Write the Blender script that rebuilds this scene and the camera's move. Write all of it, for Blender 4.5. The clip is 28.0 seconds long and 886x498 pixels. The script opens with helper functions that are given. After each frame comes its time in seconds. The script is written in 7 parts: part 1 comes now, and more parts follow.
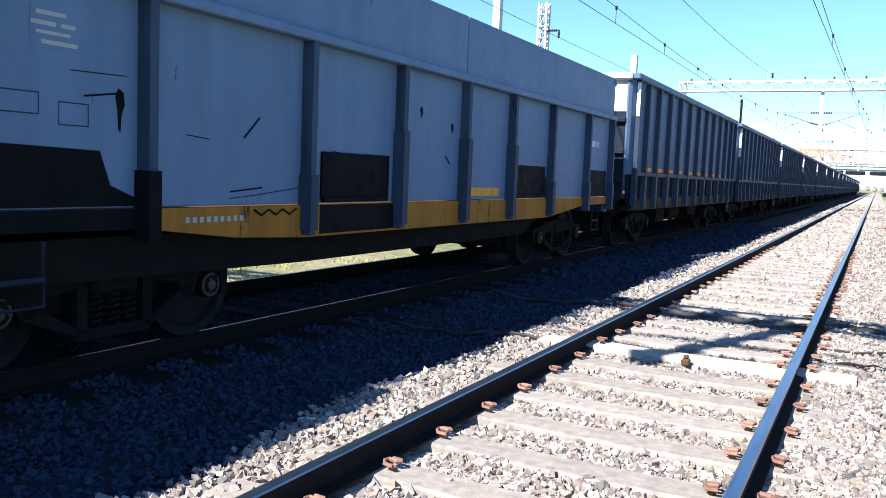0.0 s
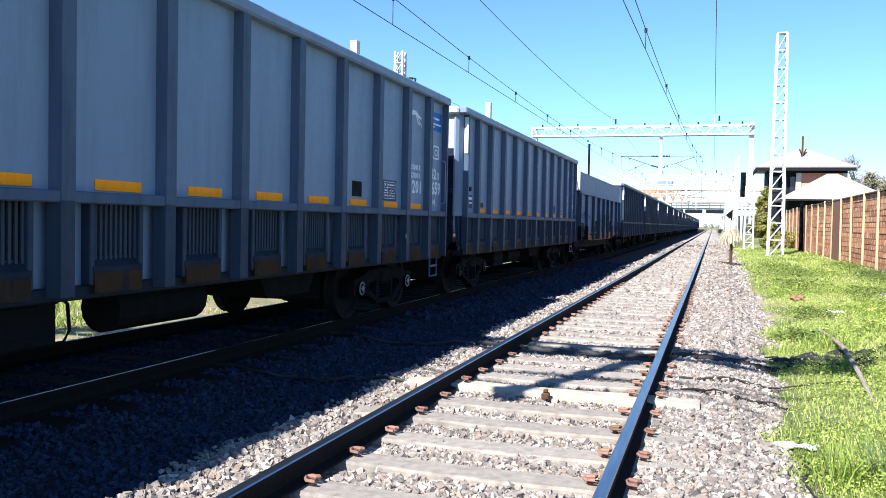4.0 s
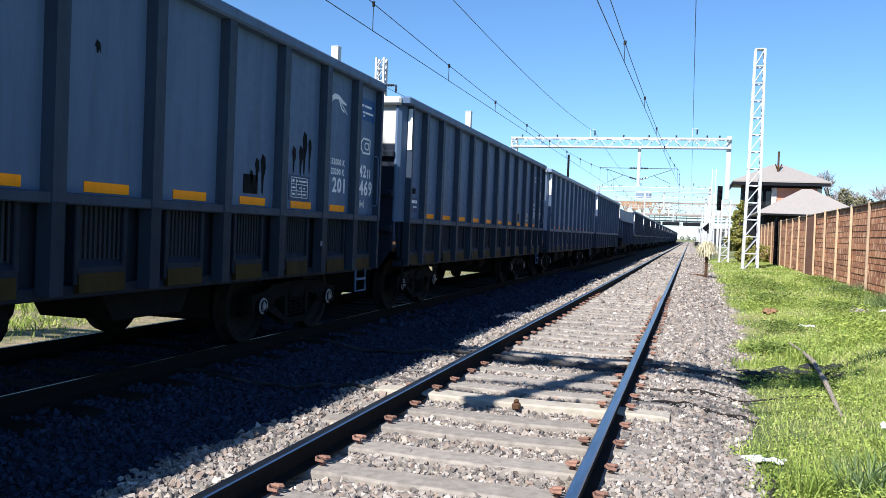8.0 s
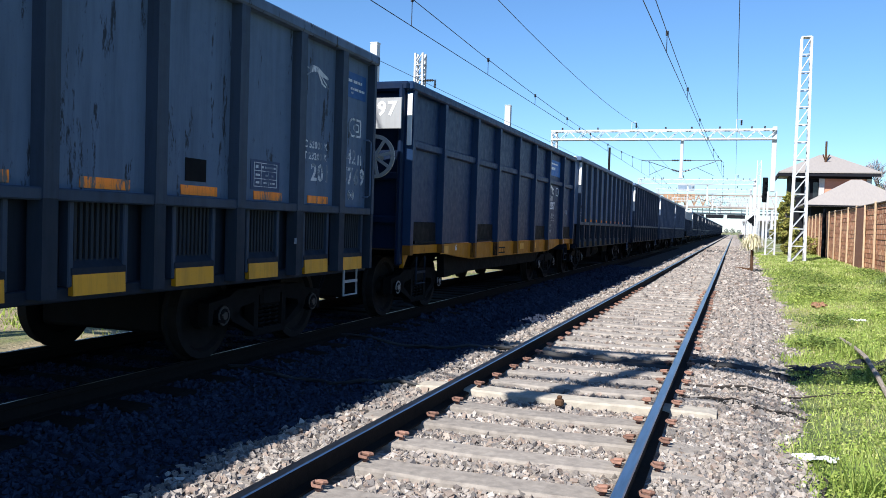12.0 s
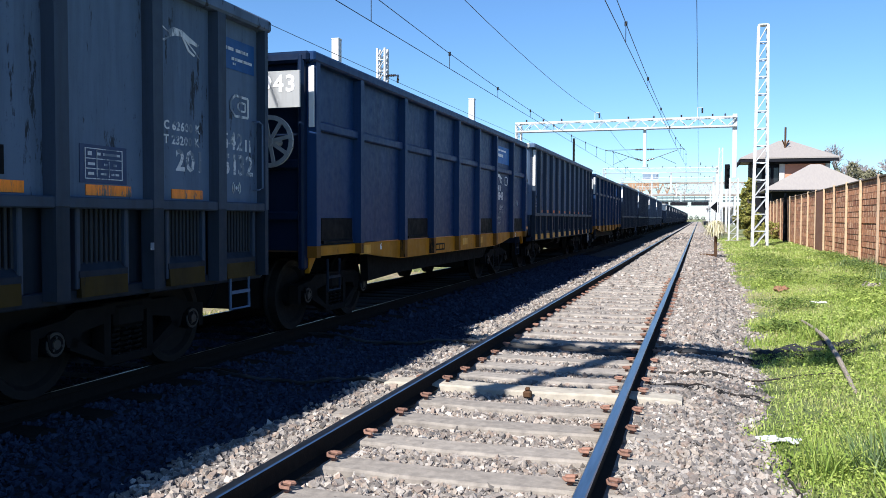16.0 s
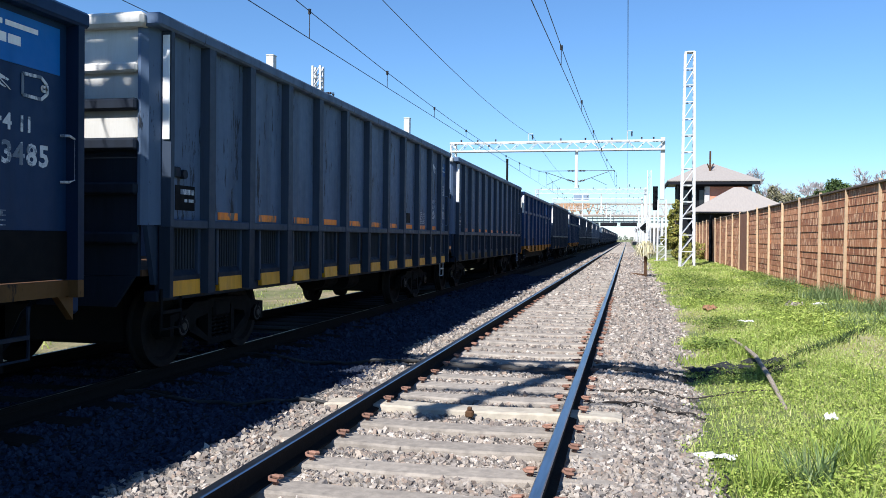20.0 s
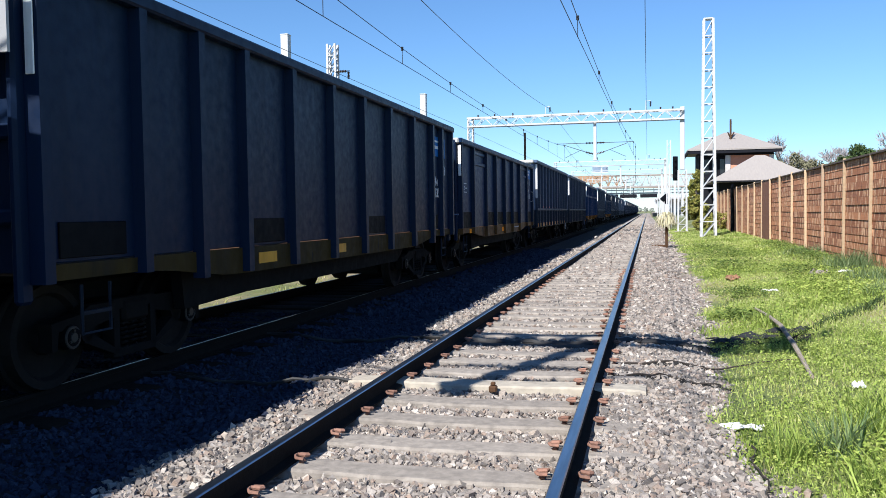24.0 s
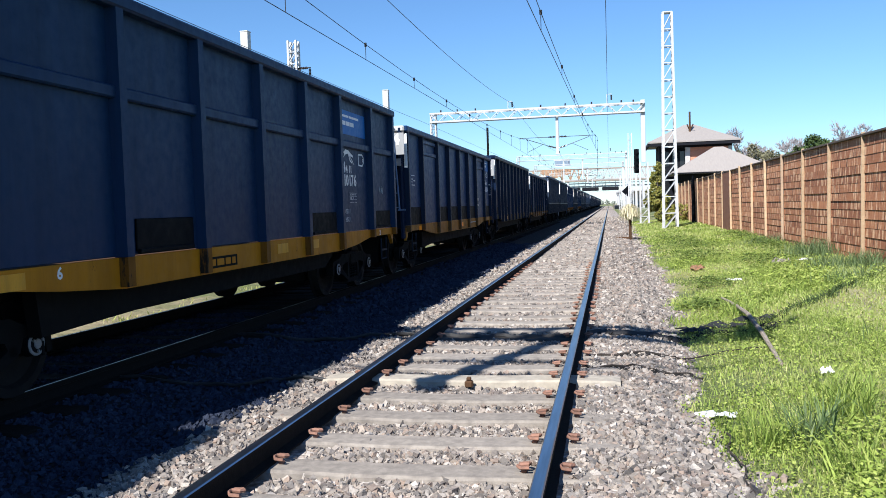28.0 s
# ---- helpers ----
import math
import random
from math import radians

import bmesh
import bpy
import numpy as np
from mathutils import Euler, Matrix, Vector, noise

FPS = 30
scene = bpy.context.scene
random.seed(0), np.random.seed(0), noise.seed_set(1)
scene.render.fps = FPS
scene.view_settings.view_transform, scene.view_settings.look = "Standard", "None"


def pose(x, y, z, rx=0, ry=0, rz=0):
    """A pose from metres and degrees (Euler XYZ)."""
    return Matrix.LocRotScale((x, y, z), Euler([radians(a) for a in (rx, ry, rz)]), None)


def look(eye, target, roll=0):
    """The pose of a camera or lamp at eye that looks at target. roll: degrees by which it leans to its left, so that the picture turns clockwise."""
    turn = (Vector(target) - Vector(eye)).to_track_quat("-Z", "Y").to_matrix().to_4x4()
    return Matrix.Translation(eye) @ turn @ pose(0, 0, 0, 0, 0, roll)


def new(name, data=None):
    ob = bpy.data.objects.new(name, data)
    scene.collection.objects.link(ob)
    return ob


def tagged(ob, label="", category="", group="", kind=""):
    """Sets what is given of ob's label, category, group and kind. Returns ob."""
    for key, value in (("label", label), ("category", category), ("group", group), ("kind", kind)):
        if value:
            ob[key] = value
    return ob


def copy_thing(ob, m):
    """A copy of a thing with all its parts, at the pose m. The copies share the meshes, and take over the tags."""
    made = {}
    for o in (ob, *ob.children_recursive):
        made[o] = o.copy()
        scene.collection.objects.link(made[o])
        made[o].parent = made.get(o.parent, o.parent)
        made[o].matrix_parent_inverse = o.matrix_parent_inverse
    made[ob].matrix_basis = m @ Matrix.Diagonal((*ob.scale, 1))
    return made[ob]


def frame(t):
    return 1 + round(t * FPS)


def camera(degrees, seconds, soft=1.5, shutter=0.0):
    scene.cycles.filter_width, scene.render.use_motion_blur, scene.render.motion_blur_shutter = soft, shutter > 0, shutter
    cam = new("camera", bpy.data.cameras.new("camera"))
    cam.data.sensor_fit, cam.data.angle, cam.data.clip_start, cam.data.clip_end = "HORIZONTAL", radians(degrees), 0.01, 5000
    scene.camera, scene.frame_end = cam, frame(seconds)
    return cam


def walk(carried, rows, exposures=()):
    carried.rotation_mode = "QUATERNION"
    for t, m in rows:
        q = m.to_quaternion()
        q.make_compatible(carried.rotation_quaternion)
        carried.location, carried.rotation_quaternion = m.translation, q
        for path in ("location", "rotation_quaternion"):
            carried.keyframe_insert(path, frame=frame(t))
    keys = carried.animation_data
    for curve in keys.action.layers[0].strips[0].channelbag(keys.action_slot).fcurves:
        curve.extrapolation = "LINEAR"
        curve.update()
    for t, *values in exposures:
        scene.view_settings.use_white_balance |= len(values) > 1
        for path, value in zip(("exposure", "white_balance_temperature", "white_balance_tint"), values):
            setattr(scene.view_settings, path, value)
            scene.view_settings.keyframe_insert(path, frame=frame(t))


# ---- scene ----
cam = camera(56.7, 28.0, soft=0.75)
PATH = [
    (0, (1.333, -0.16, 1.37), (0.411, 1.604, 1.183), 2.4),
    (0.5, (1.396, -0.171, 1.391), (0.454, 1.588, 1.262), 1.8),
    (1, (1.409, -0.18, 1.394), (0.489, 1.592, 1.285), 1.5),
    (1.5, (1.401, -0.225, 1.371), (0.478, 1.547, 1.283), 1.8),
    (2, (1.386, -0.23, 1.38), (0.365, 1.488, 1.311), 2.6),
    (2.5, (1.379, -0.271, 1.395), (0.382, 1.462, 1.369), 2.6),
    (3, (1.386, -0.293, 1.378), (0.393, 1.443, 1.347), 2.3),
    (3.5, (1.387, -0.269, 1.374), (0.716, 1.614, 1.315), 0.9),
    (5.5, (1.329, -0.232, 1.379), (0.74, 1.678, 1.302), 1.4),
    (6, (1.347, -0.224, 1.38), (0.759, 1.685, 1.286), 1.3),
    (6.5, (1.384, -0.201, 1.383), (0.857, 1.725, 1.264), 1.7),
    (7, (1.424, -0.173, 1.389), (0.865, 1.745, 1.301), 2.0),
    (7.5, (1.424, -0.174, 1.396), (0.9, 1.756, 1.37), 0.5),
    (8, (1.412, -0.188, 1.376), (0.837, 1.727, 1.328), 2.3),
    (8.5, (1.416, -0.184, 1.388), (0.817, 1.724, 1.334), 2.5),
    (9, (1.439, -0.205, 1.388), (0.833, 1.7, 1.331), 1.9),
    (9.5, (1.446, -0.192, 1.388), (0.845, 1.714, 1.319), 1.6),
    (10, (1.449, -0.184, 1.394), (0.836, 1.718, 1.314), 1.2),
    (10.5, (1.474, -0.177, 1.391), (0.881, 1.732, 1.319), 1.1),
    (11, (1.439, -0.16, 1.386), (0.819, 1.741, 1.338), 0.6),
    (11.5, (1.395, -0.146, 1.378), (0.741, 1.743, 1.307), 2.0),
    (12, (1.392, -0.158, 1.381), (0.725, 1.726, 1.317), 1.8),
    (12.5, (1.399, -0.147, 1.385), (0.768, 1.749, 1.309), 1.6),
    (14.5, (1.416, -0.157, 1.382), (0.812, 1.749, 1.302), 0.6),
    (15, (1.424, -0.148, 1.384), (0.822, 1.757, 1.29), 0.2),
    (15.5, (1.424, -0.15, 1.394), (0.835, 1.759, 1.315), 0.1),
    (16, (1.425, -0.14, 1.388), (0.831, 1.768, 1.312), 0.2),
    (16.5, (1.431, -0.149, 1.386), (0.837, 1.759, 1.303), 0.4),
    (17, (1.387, -0.132, 1.368), (0.661, 1.727, 1.243), -0.4),
    (17.5, (1.266, -0.095, 1.351), (0.56, 1.771, 1.22), 0.4),
    (18, (1.208, -0.021, 1.347), (0.539, 1.857, 1.188), 3.3),
    (18.5, (1.304, -0.03, 1.388), (0.817, 1.905, 1.253), 2.3),
    (19, (1.329, -0.066, 1.394), (0.895, 1.886, 1.372), 0.8),
    (19.5, (1.344, -0.121, 1.384), (0.914, 1.832, 1.352), 0.7),
    (20, (1.341, -0.135, 1.388), (0.903, 1.816, 1.359), 0.6),
    (20.5, (1.328, -0.123, 1.38), (0.889, 1.828, 1.356), 0.6),
    (21, (1.324, -0.129, 1.382), (0.813, 1.805, 1.372), 0.1),
    (21.5, (1.338, -0.128, 1.388), (0.891, 1.821, 1.355), -0.3),
    (23.5, (1.335, -0.108, 1.39), (0.877, 1.837, 1.298), -0.9),
    (24, (1.33, -0.107, 1.386), (0.846, 1.832, 1.299), -0.8),
    (24.5, (1.312, -0.114, 1.377), (0.732, 1.797, 1.281), -0.6),
    (25, (1.338, -0.155, 1.371), (0.594, 1.7, 1.304), 0.4),
    (25.5, (1.334, -0.14, 1.383), (0.556, 1.702, 1.324), -1.4),
    (26, (1.332, -0.105, 1.368), (0.531, 1.727, 1.303), -0.8),
    (26.5, (1.386, -0.138, 1.392), (0.58, 1.692, 1.34), -0.2),
    (27, (1.279, -0.108, 1.39), (0.949, 1.862, 1.306), -1.2),
    (27.5, (1.243, -0.132, 1.383), (0.811, 1.819, 1.292), -0.9),
    (28, (1.25, -0.105, 1.386), (0.851, 1.852, 1.287), -1.8),
]
KELVIN = 5700
EXPOSURE = [(t, stops + 0.85, KELVIN, 10) for t, stops in (
    (0.0, 0.75), (1.5, 0.8), (3.0, 0.95), (3.6, 0.75), (5.5, 0.1), (16.5, 0.1), (17.2, 0.35), (18.2, 0.4), (19.0, 0.1),
    (24.0, 0.0), (25.0, 0.1), (26.2, 0.15), (27.0, 0.0), (28.0, 0.0))]
walk(cam, [(t, look(eye, target, roll)) for t, eye, target, roll in PATH], EXPOSURE)

# ---- light ----
SUN_TO = Vector((-0.37, -1.0, 1.0)).normalized()      # towards the sun
sun = new("sun", bpy.data.lights.new("sun", "SUN"))
sun.data.energy, sun.data.angle, sun.data.color = 5.0, radians(0.55), (1.0, 0.89, 0.74)
sun.matrix_world = look(SUN_TO * 60, (0, 0, 0))
world = bpy.data.worlds.new("world")
scene.world = world
world.use_nodes = True
wn = world.node_tree
sky = wn.nodes.new("ShaderNodeTexSky")
sky.sky_type, sky.sun_disc = "NISHITA", False
sky.sun_elevation, sky.sun_rotation = radians(43.3), radians(200.3)
sky.air_density, sky.dust_density, sky.ozone_density = 1.0, 0.0, 5.0
clear = wn.nodes.new("ShaderNodeMix")                  # a clear, slightly cyan winter sky
clear.data_type, clear.blend_type = "RGBA", "MULTIPLY"
clear.inputs[0].default_value, clear.inputs[7].default_value = 1.0, (0.88, 0.98, 1.03, 1)
wn.links.new(sky.outputs[0], clear.inputs[6])
wn.links.new(clear.outputs[2], wn.nodes["Background"].inputs[0])
wn.nodes["Background"].inputs[1].default_value = 0.074


# ---- materials ----
def shader(name):
    m = bpy.data.materials.new(name)
    m.use_nodes = True
    return m, m.node_tree, m.node_tree.nodes["Principled BSDF"]


def add(tree, kind, **values):
    n = tree.nodes.new(kind)
    for k, v in values.items():
        if k in n.inputs:
            n.inputs[k].default_value = v
    return n


def noise_at(tree, scale, stretch=(1, 1, 1), detail=5.0, rough=0.6, shift=(0, 0, 0)):
    """Noise in the object's own metres, plus a shift by the object's random number."""
    co = tree.nodes.new("ShaderNodeTexCoord")
    mp = tree.nodes.new("ShaderNodeMapping")
    mp.inputs["Scale"].default_value, mp.inputs["Location"].default_value = stretch, shift
    tree.links.new(co.outputs["Object"], mp.inputs["Vector"])
    n = add(tree, "ShaderNodeTexNoise", Scale=scale, Detail=detail, Roughness=rough)
    tree.links.new(mp.outputs[0], n.inputs["Vector"])
    return n.outputs["Fac"]


def ramp(tree, fac, lo, hi, a=(0, 0, 0, 1), b=(1, 1, 1, 1)):
    r = tree.nodes.new("ShaderNodeValToRGB")
    r.color_ramp.elements[0].position, r.color_ramp.elements[1].position = lo, hi
    r.color_ramp.elements[0].color, r.color_ramp.elements[1].color = a, b
    tree.links.new(fac, r.inputs[0])
    return r.outputs[0]


def blend(tree, fac, a, b, kind="MIX"):
    n = tree.nodes.new("ShaderNodeMix")
    n.data_type, n.blend_type = "RGBA", kind
    for socket, v in ((n.inputs[0], fac), (n.inputs[6], a), (n.inputs[7], b)):
        if isinstance(v, bpy.types.NodeSocket):
            tree.links.new(v, socket)
        elif isinstance(v, (int, float)):
            socket.default_value = v
        else:
            socket.default_value = (*v, 1) if len(v) == 3 else v
    return n.outputs[2]


def relief(tree, bsdf, height, strength, distance=0.01):
    b = add(tree, "ShaderNodeBump", Strength=strength, Distance=distance)
    tree.links.new(height, b.inputs["Height"])
    tree.links.new(b.outputs[0], bsdf.inputs["Normal"])


def painted(name, base, dirt, amount=0.45, rough=0.5, streak=6.0, gloss=0.4, chips=None, chip_at=0.66, spread=0.12):
    """Old paint on steel: cloudy tone, dirt that runs down in streaks, and chips where asked."""
    m, tr, b = shader(name)
    cloud = ramp(tr, noise_at(tr, 1.3, (1, 1, 0.6)), 0.3, 0.75)
    col = blend(tr, cloud, base, tuple(min(1, c * (1 + spread)) for c in base))
    run = ramp(tr, noise_at(tr, streak, (1, 1, 0.09), 6, 0.7), 0.45, 0.78)
    fade = tr.nodes.new("ShaderNodeMath")
    fade.operation = "MULTIPLY"
    fade.inputs[1].default_value = amount
    tr.links.new(run, fade.inputs[0])
    col = blend(tr, fade.outputs[0], col, dirt)
    speck = ramp(tr, noise_at(tr, 60, (1, 1, 1), 3), 0.62, 0.72)
    low = tr.nodes.new("ShaderNodeMath")
    low.operation = "MULTIPLY"
    low.inputs[1].default_value = 0.25
    tr.links.new(speck, low.inputs[0])
    col = blend(tr, low.outputs[0], col, dirt)
    if chips:
        col = blend(tr, ramp(tr, noise_at(tr, 5.5, (1, 1, 0.2), 10, 0.76, (3, 1, 7)), chip_at, chip_at + 0.03), col, chips)
    tr.links.new(col, b.inputs["Base Color"])
    tr.links.new(ramp(tr, noise_at(tr, 9), 0.3, 0.8, (rough - 0.1,) * 3 + (1,), (rough + 0.2,) * 3 + (1,)), b.inputs["Roughness"])
    b.inputs["Specular IOR Level"].default_value = gloss
    relief(tr, b, noise_at(tr, 1.8, (1, 1, 1), 3), 0.25, 0.03)
    return m


def plain(name, base, rough=0.6, metal=0.0, other=None, scale=12.0, bump=0.2, vary=0.0, stretch=(1, 1, 1), depth=0.01, spec=0.5):
    """Two tones in noise, with a fine relief; vary: how much each object differs in lightness."""
    m, tr, b = shader(name)
    other = other or tuple(c * 0.72 for c in base)
    col = blend(tr, ramp(tr, noise_at(tr, scale, stretch), 0.35, 0.7), base, other)
    if vary:
        info = tr.nodes.new("ShaderNodeObjectInfo")
        tone = ramp(tr, info.outputs["Random"], 0.0, 1.0, (1 - vary,) * 3 + (1,), (1, 1, 1, 1))
        col = blend(tr, 1.0, col, tone, "MULTIPLY")
    tr.links.new(col, b.inputs["Base Color"])
    b.inputs["Roughness"].default_value, b.inputs["Metallic"].default_value = rough, metal
    b.inputs["Specular IOR Level"].default_value = spec
    if bump:
        relief(tr, b, noise_at(tr, scale * 5, stretch, 6), bump, depth)
    return m


def island_tones(name, tones, rough=0.85, grain=60.0, bump=0.4, spec=0.3, thin=0.0):
    """Loose pieces in one mesh: each takes one of the tones, with grain."""
    m, tr, b = shader(name)
    geo = tr.nodes.new("ShaderNodeNewGeometry")
    r = tr.nodes.new("ShaderNodeValToRGB")
    els = r.color_ramp.elements
    while len(els) < len(tones):
        els.new(0.5)
    for i, c in enumerate(tones):
        els[i].position, els[i].color = i / max(1, len(tones) - 1), (*c, 1)
    tr.links.new(geo.outputs["Random Per Island"], r.inputs[0])
    g = ramp(tr, noise_at(tr, grain), 0.3, 0.75, (0.7, 0.7, 0.7, 1), (1.12, 1.12, 1.12, 1))
    col = blend(tr, 1.0, r.outputs[0], g, "MULTIPLY")
    tr.links.new(col, b.inputs["Base Color"])
    b.inputs["Roughness"].default_value = rough
    b.inputs["Specular IOR Level"].default_value = spec
    if thin:                                     # blades and leaves let part of the light through
        glow, both = tr.nodes.new("ShaderNodeBsdfTranslucent"), tr.nodes.new("ShaderNodeMixShader")
        both.inputs[0].default_value = thin
        tr.links.new(col, glow.inputs[0])
        tr.links.new(b.outputs[0], both.inputs[1])
        tr.links.new(glow.outputs[0], both.inputs[2])
        tr.links.new(both.outputs[0], tr.nodes["Material Output"].inputs[0])
    if bump:
        relief(tr, b, noise_at(tr, grain * 2), bump, 0.004)
    return m


GREY = painted("grey_wagon_paint", (0.082, 0.126, 0.212), (0.030, 0.043, 0.068), 0.45, 0.5, 6.0, 0.14)
FRESH_GREY = painted("fresher_grey_wagon_paint", (0.168, 0.224, 0.322), (0.06, 0.08, 0.115), 0.35, 0.45, 6.0, 0.25)
GREY_WORN = painted("worn_grey_wagon_paint", (0.080, 0.117, 0.190), (0.022, 0.032, 0.052), 0.7, 0.55, 3.0, 0.14, (0.016, 0.022, 0.034), 0.57)
PALE = painted("pale_grey_paint", (0.115, 0.17, 0.28), (0.06, 0.085, 0.135), 0.45, 0.5, 3, 0.14, (0.03, 0.04, 0.06), 0.66)
GREY_RIB = painted("dark_grey_rib_paint", (0.031, 0.046, 0.076), (0.012, 0.016, 0.023), 0.6, 0.55, 6.0, 0.14)
SOOT_RIB = painted("soot_streaked_rib_paint", (0.040, 0.060, 0.100), (0.008, 0.010, 0.014), 0.9, 0.55, 3.0, 0.12, (0.008, 0.010, 0.014), 0.6)
DARK_FOOT = painted("dark_rib_foot_paint", (0.019, 0.027, 0.043), (0.008, 0.010, 0.014), 0.6, 0.6, 6.0, 0.1)
# dark paint, for soot and for the shade on the lower end walls
SOOT_SHADE = painted("soot_and_shade_paint", (0.014, 0.020, 0.033), (0.006, 0.007, 0.010), 0.6, 0.6, 6.0, 0.1)
FRESH_RIB = painted("mid_grey_rib_paint", (0.070, 0.099, 0.155), (0.022, 0.03, 0.046), 0.6, 0.55, 6.0, 0.14)
RUST_LIP = painted("rust_stained_lip", (0.044, 0.025, 0.011), (0.016, 0.014, 0.015), 1.0, 0.75, 2.6, 0.1, (0.02, 0.017, 0.017), 0.55)
OLIVE_LIP = painted("stained_ochre_lip", (0.042, 0.029, 0.008), (0.010, 0.010, 0.011), 0.9, 0.7, 2.2, 0.1, (0.016, 0.016, 0.016), 0.6)
NAVY = painted("navy_wagon_paint", (0.010, 0.032, 0.100), (0.004, 0.011, 0.032), 0.4, 0.45, 6.0, 0.12)
DULL_NAVY = painted("dull_navy_wagon_paint", (0.0085, 0.026, 0.074), (0.0035, 0.010, 0.026), 0.4, 0.45, 6.0, 0.12)
DARK = painted("slate_wagon_paint", (0.0125, 0.038, 0.108), (0.005, 0.014, 0.036), 0.4, 0.45, 6.0, 0.12)
BLACKISH = painted("black_wagon_paint", (0.005, 0.0135, 0.039), (0.003, 0.006, 0.016), 0.4, 0.45, 6.0, 0.12)
YELLOW = painted("yellow_sill_paint", (0.40, 0.165, 0.005), (0.12, 0.05, 0.008), 0.6, 0.55, 2.2, 0.12, (0.03, 0.02, 0.012), 0.63)
WORN_YELLOW = painted("grimy_yellow_rib_foot", (0.16, 0.065, 0.006), (0.03, 0.016, 0.008), 0.8, 0.6, 5.0, 0.1, (0.02, 0.014, 0.010), 0.56)
OCHRE = painted("ochre_sill_paint", (0.30, 0.135, 0.018), (0.07, 0.035, 0.012), 0.6, 0.6, 2.2, 0.12, (0.02, 0.015, 0.012), 0.60)
DARK_OCHRE = painted("dark_ochre_sill_paint", (0.10, 0.05, 0.014), (0.03, 0.018, 0.012), 0.6, 0.6, 2.2, 0.15, (0.012, 0.010, 0.010), 0.58)
BRIGHT = painted("bright_yellow_paint", (0.60, 0.28, 0.006), (0.12, 0.06, 0.015), 0.5, 0.5, 9)
REFLECTOR = painted("orange_yellow_reflector", (0.95, 0.30, 0.001), (0.30, 0.10, 0.01), 0.3, 0.5, 14, 0.1)
WORN_REFLECTOR = painted("chipped_orange_reflector", (0.85, 0.22, 0.003), (0.10, 0.045, 0.02), 0.6, 0.5, 14, 0.4, (0.10, 0.09, 0.09), 0.52)
BOGIE = painted("grimy_bogie_steel", (0.009, 0.009, 0.0095), (0.016, 0.013, 0.011), 0.5, 0.8, 6.0, 0.06)
WHEEL = painted("wheel_steel", (0.012, 0.0115, 0.0115), (0.02, 0.016, 0.014), 0.4, 0.7, 6.0, 0.1)
RUSTY = painted("rusty_brown_steel", (0.085, 0.047, 0.026), (0.03, 0.024, 0.02), 0.6, 0.8, 6.0, 0.1)
HOLE_SHADE = plain("hole_shade_paint", (0.012, 0.012, 0.013), 0.9, bump=0)
BOARD = painted("grey_number_board", (0.30, 0.31, 0.32), (0.15, 0.15, 0.15), 0.5, 0.6, 6)
# lighter end-wall paint: the sun on the rear ends is in the colour
LIT_END = painted("lit_end_paint", (0.47, 0.47, 0.455), (0.25, 0.23, 0.20), 0.5, 0.6, 5)
DARK_BARS = painted("dark_grille_bars", (0.026, 0.032, 0.042), (0.012, 0.012, 0.014), 0.5, 0.6, 6, 0.1)
GREY_BARS = painted("grey_grille_bars", (0.046, 0.060, 0.085), (0.018, 0.02, 0.025), 0.5, 0.6, 6, 0.14)
WHITE = painted("white_stencil_paint", (0.72, 0.73, 0.74), (0.30, 0.30, 0.31), 0.35, 0.6, 18)
WORN_WHITE = painted("worn_white_stencil", (0.52, 0.54, 0.58), (0.2, 0.22, 0.26), 0.6, 0.6, 18, 0.3, (0.12, 0.15, 0.2), 0.51)
BLUE = painted("blue_sign_paint", (0.006, 0.105, 0.37), (0.008, 0.06, 0.18), 0.3, 0.45, 6.0, 0.2)
PLATE_BLUE = painted("dull_blue_panel", (0.008, 0.028, 0.095), (0.006, 0.016, 0.045), 0.4, 0.5)
FADED_BLUE = painted("faded_blue_sign_paint", (0.012, 0.065, 0.21), (0.02, 0.045, 0.10), 0.6, 0.5, 3.0, 0.2)
PLATE_BLACK = painted("black_plate", (0.004, 0.005, 0.007), (0.010, 0.010, 0.011), 0.4, 0.6, 6, 0.05)
CAP = painted("white_bearing_cap", (0.22, 0.225, 0.24), (0.09, 0.09, 0.09), 0.5, 0.5, 30)
GREY_CAP = painted("grey_bearing_cap", (0.028, 0.027, 0.026), (0.022, 0.02, 0.018), 0.5, 0.6, 30)
MAST = painted("white_mast_paint", (0.48, 0.49, 0.50), (0.32, 0.31, 0.30), 0.35, 0.5, 9)
INSULATOR = plain("dark_glazed_insulator", (0.03, 0.022, 0.02), 0.25, bump=0)
WIRE = plain("dull_copper_wire", (0.035, 0.035, 0.038), 0.5, 0.6, bump=0)
RAIL_TOP = plain("polished_rail_head", (0.42, 0.44, 0.47), 0.3, 1.0, (0.28, 0.29, 0.31), 6, 0, 0, (4, 0.3, 1))
DULL_HEAD = plain("dull_rail_head", (0.06, 0.06, 0.063), 0.3, 1.0, (0.035, 0.035, 0.036), 6, 0.02, 0, (4, 0.3, 1))
# sleeper colour darkened for the overhead beam's shadow
SHADED_SLEEPER = plain("shaded_sleeper_paint", (0.085, 0.078, 0.072), 0.95, 0, (0.05, 0.046, 0.043), 10, 0.4, spec=0.1)
RAIL_SIDE = plain("brown_rail_web", (0.015, 0.012, 0.011), 0.9, 0.0, (0.009, 0.008, 0.0075), 14, 0.3, spec=0.1)
CONCRETE = plain("pale_concrete", (0.385, 0.345, 0.30), 0.95, 0, (0.24, 0.215, 0.19), 14, 0.45, 0.25, spec=0.2)
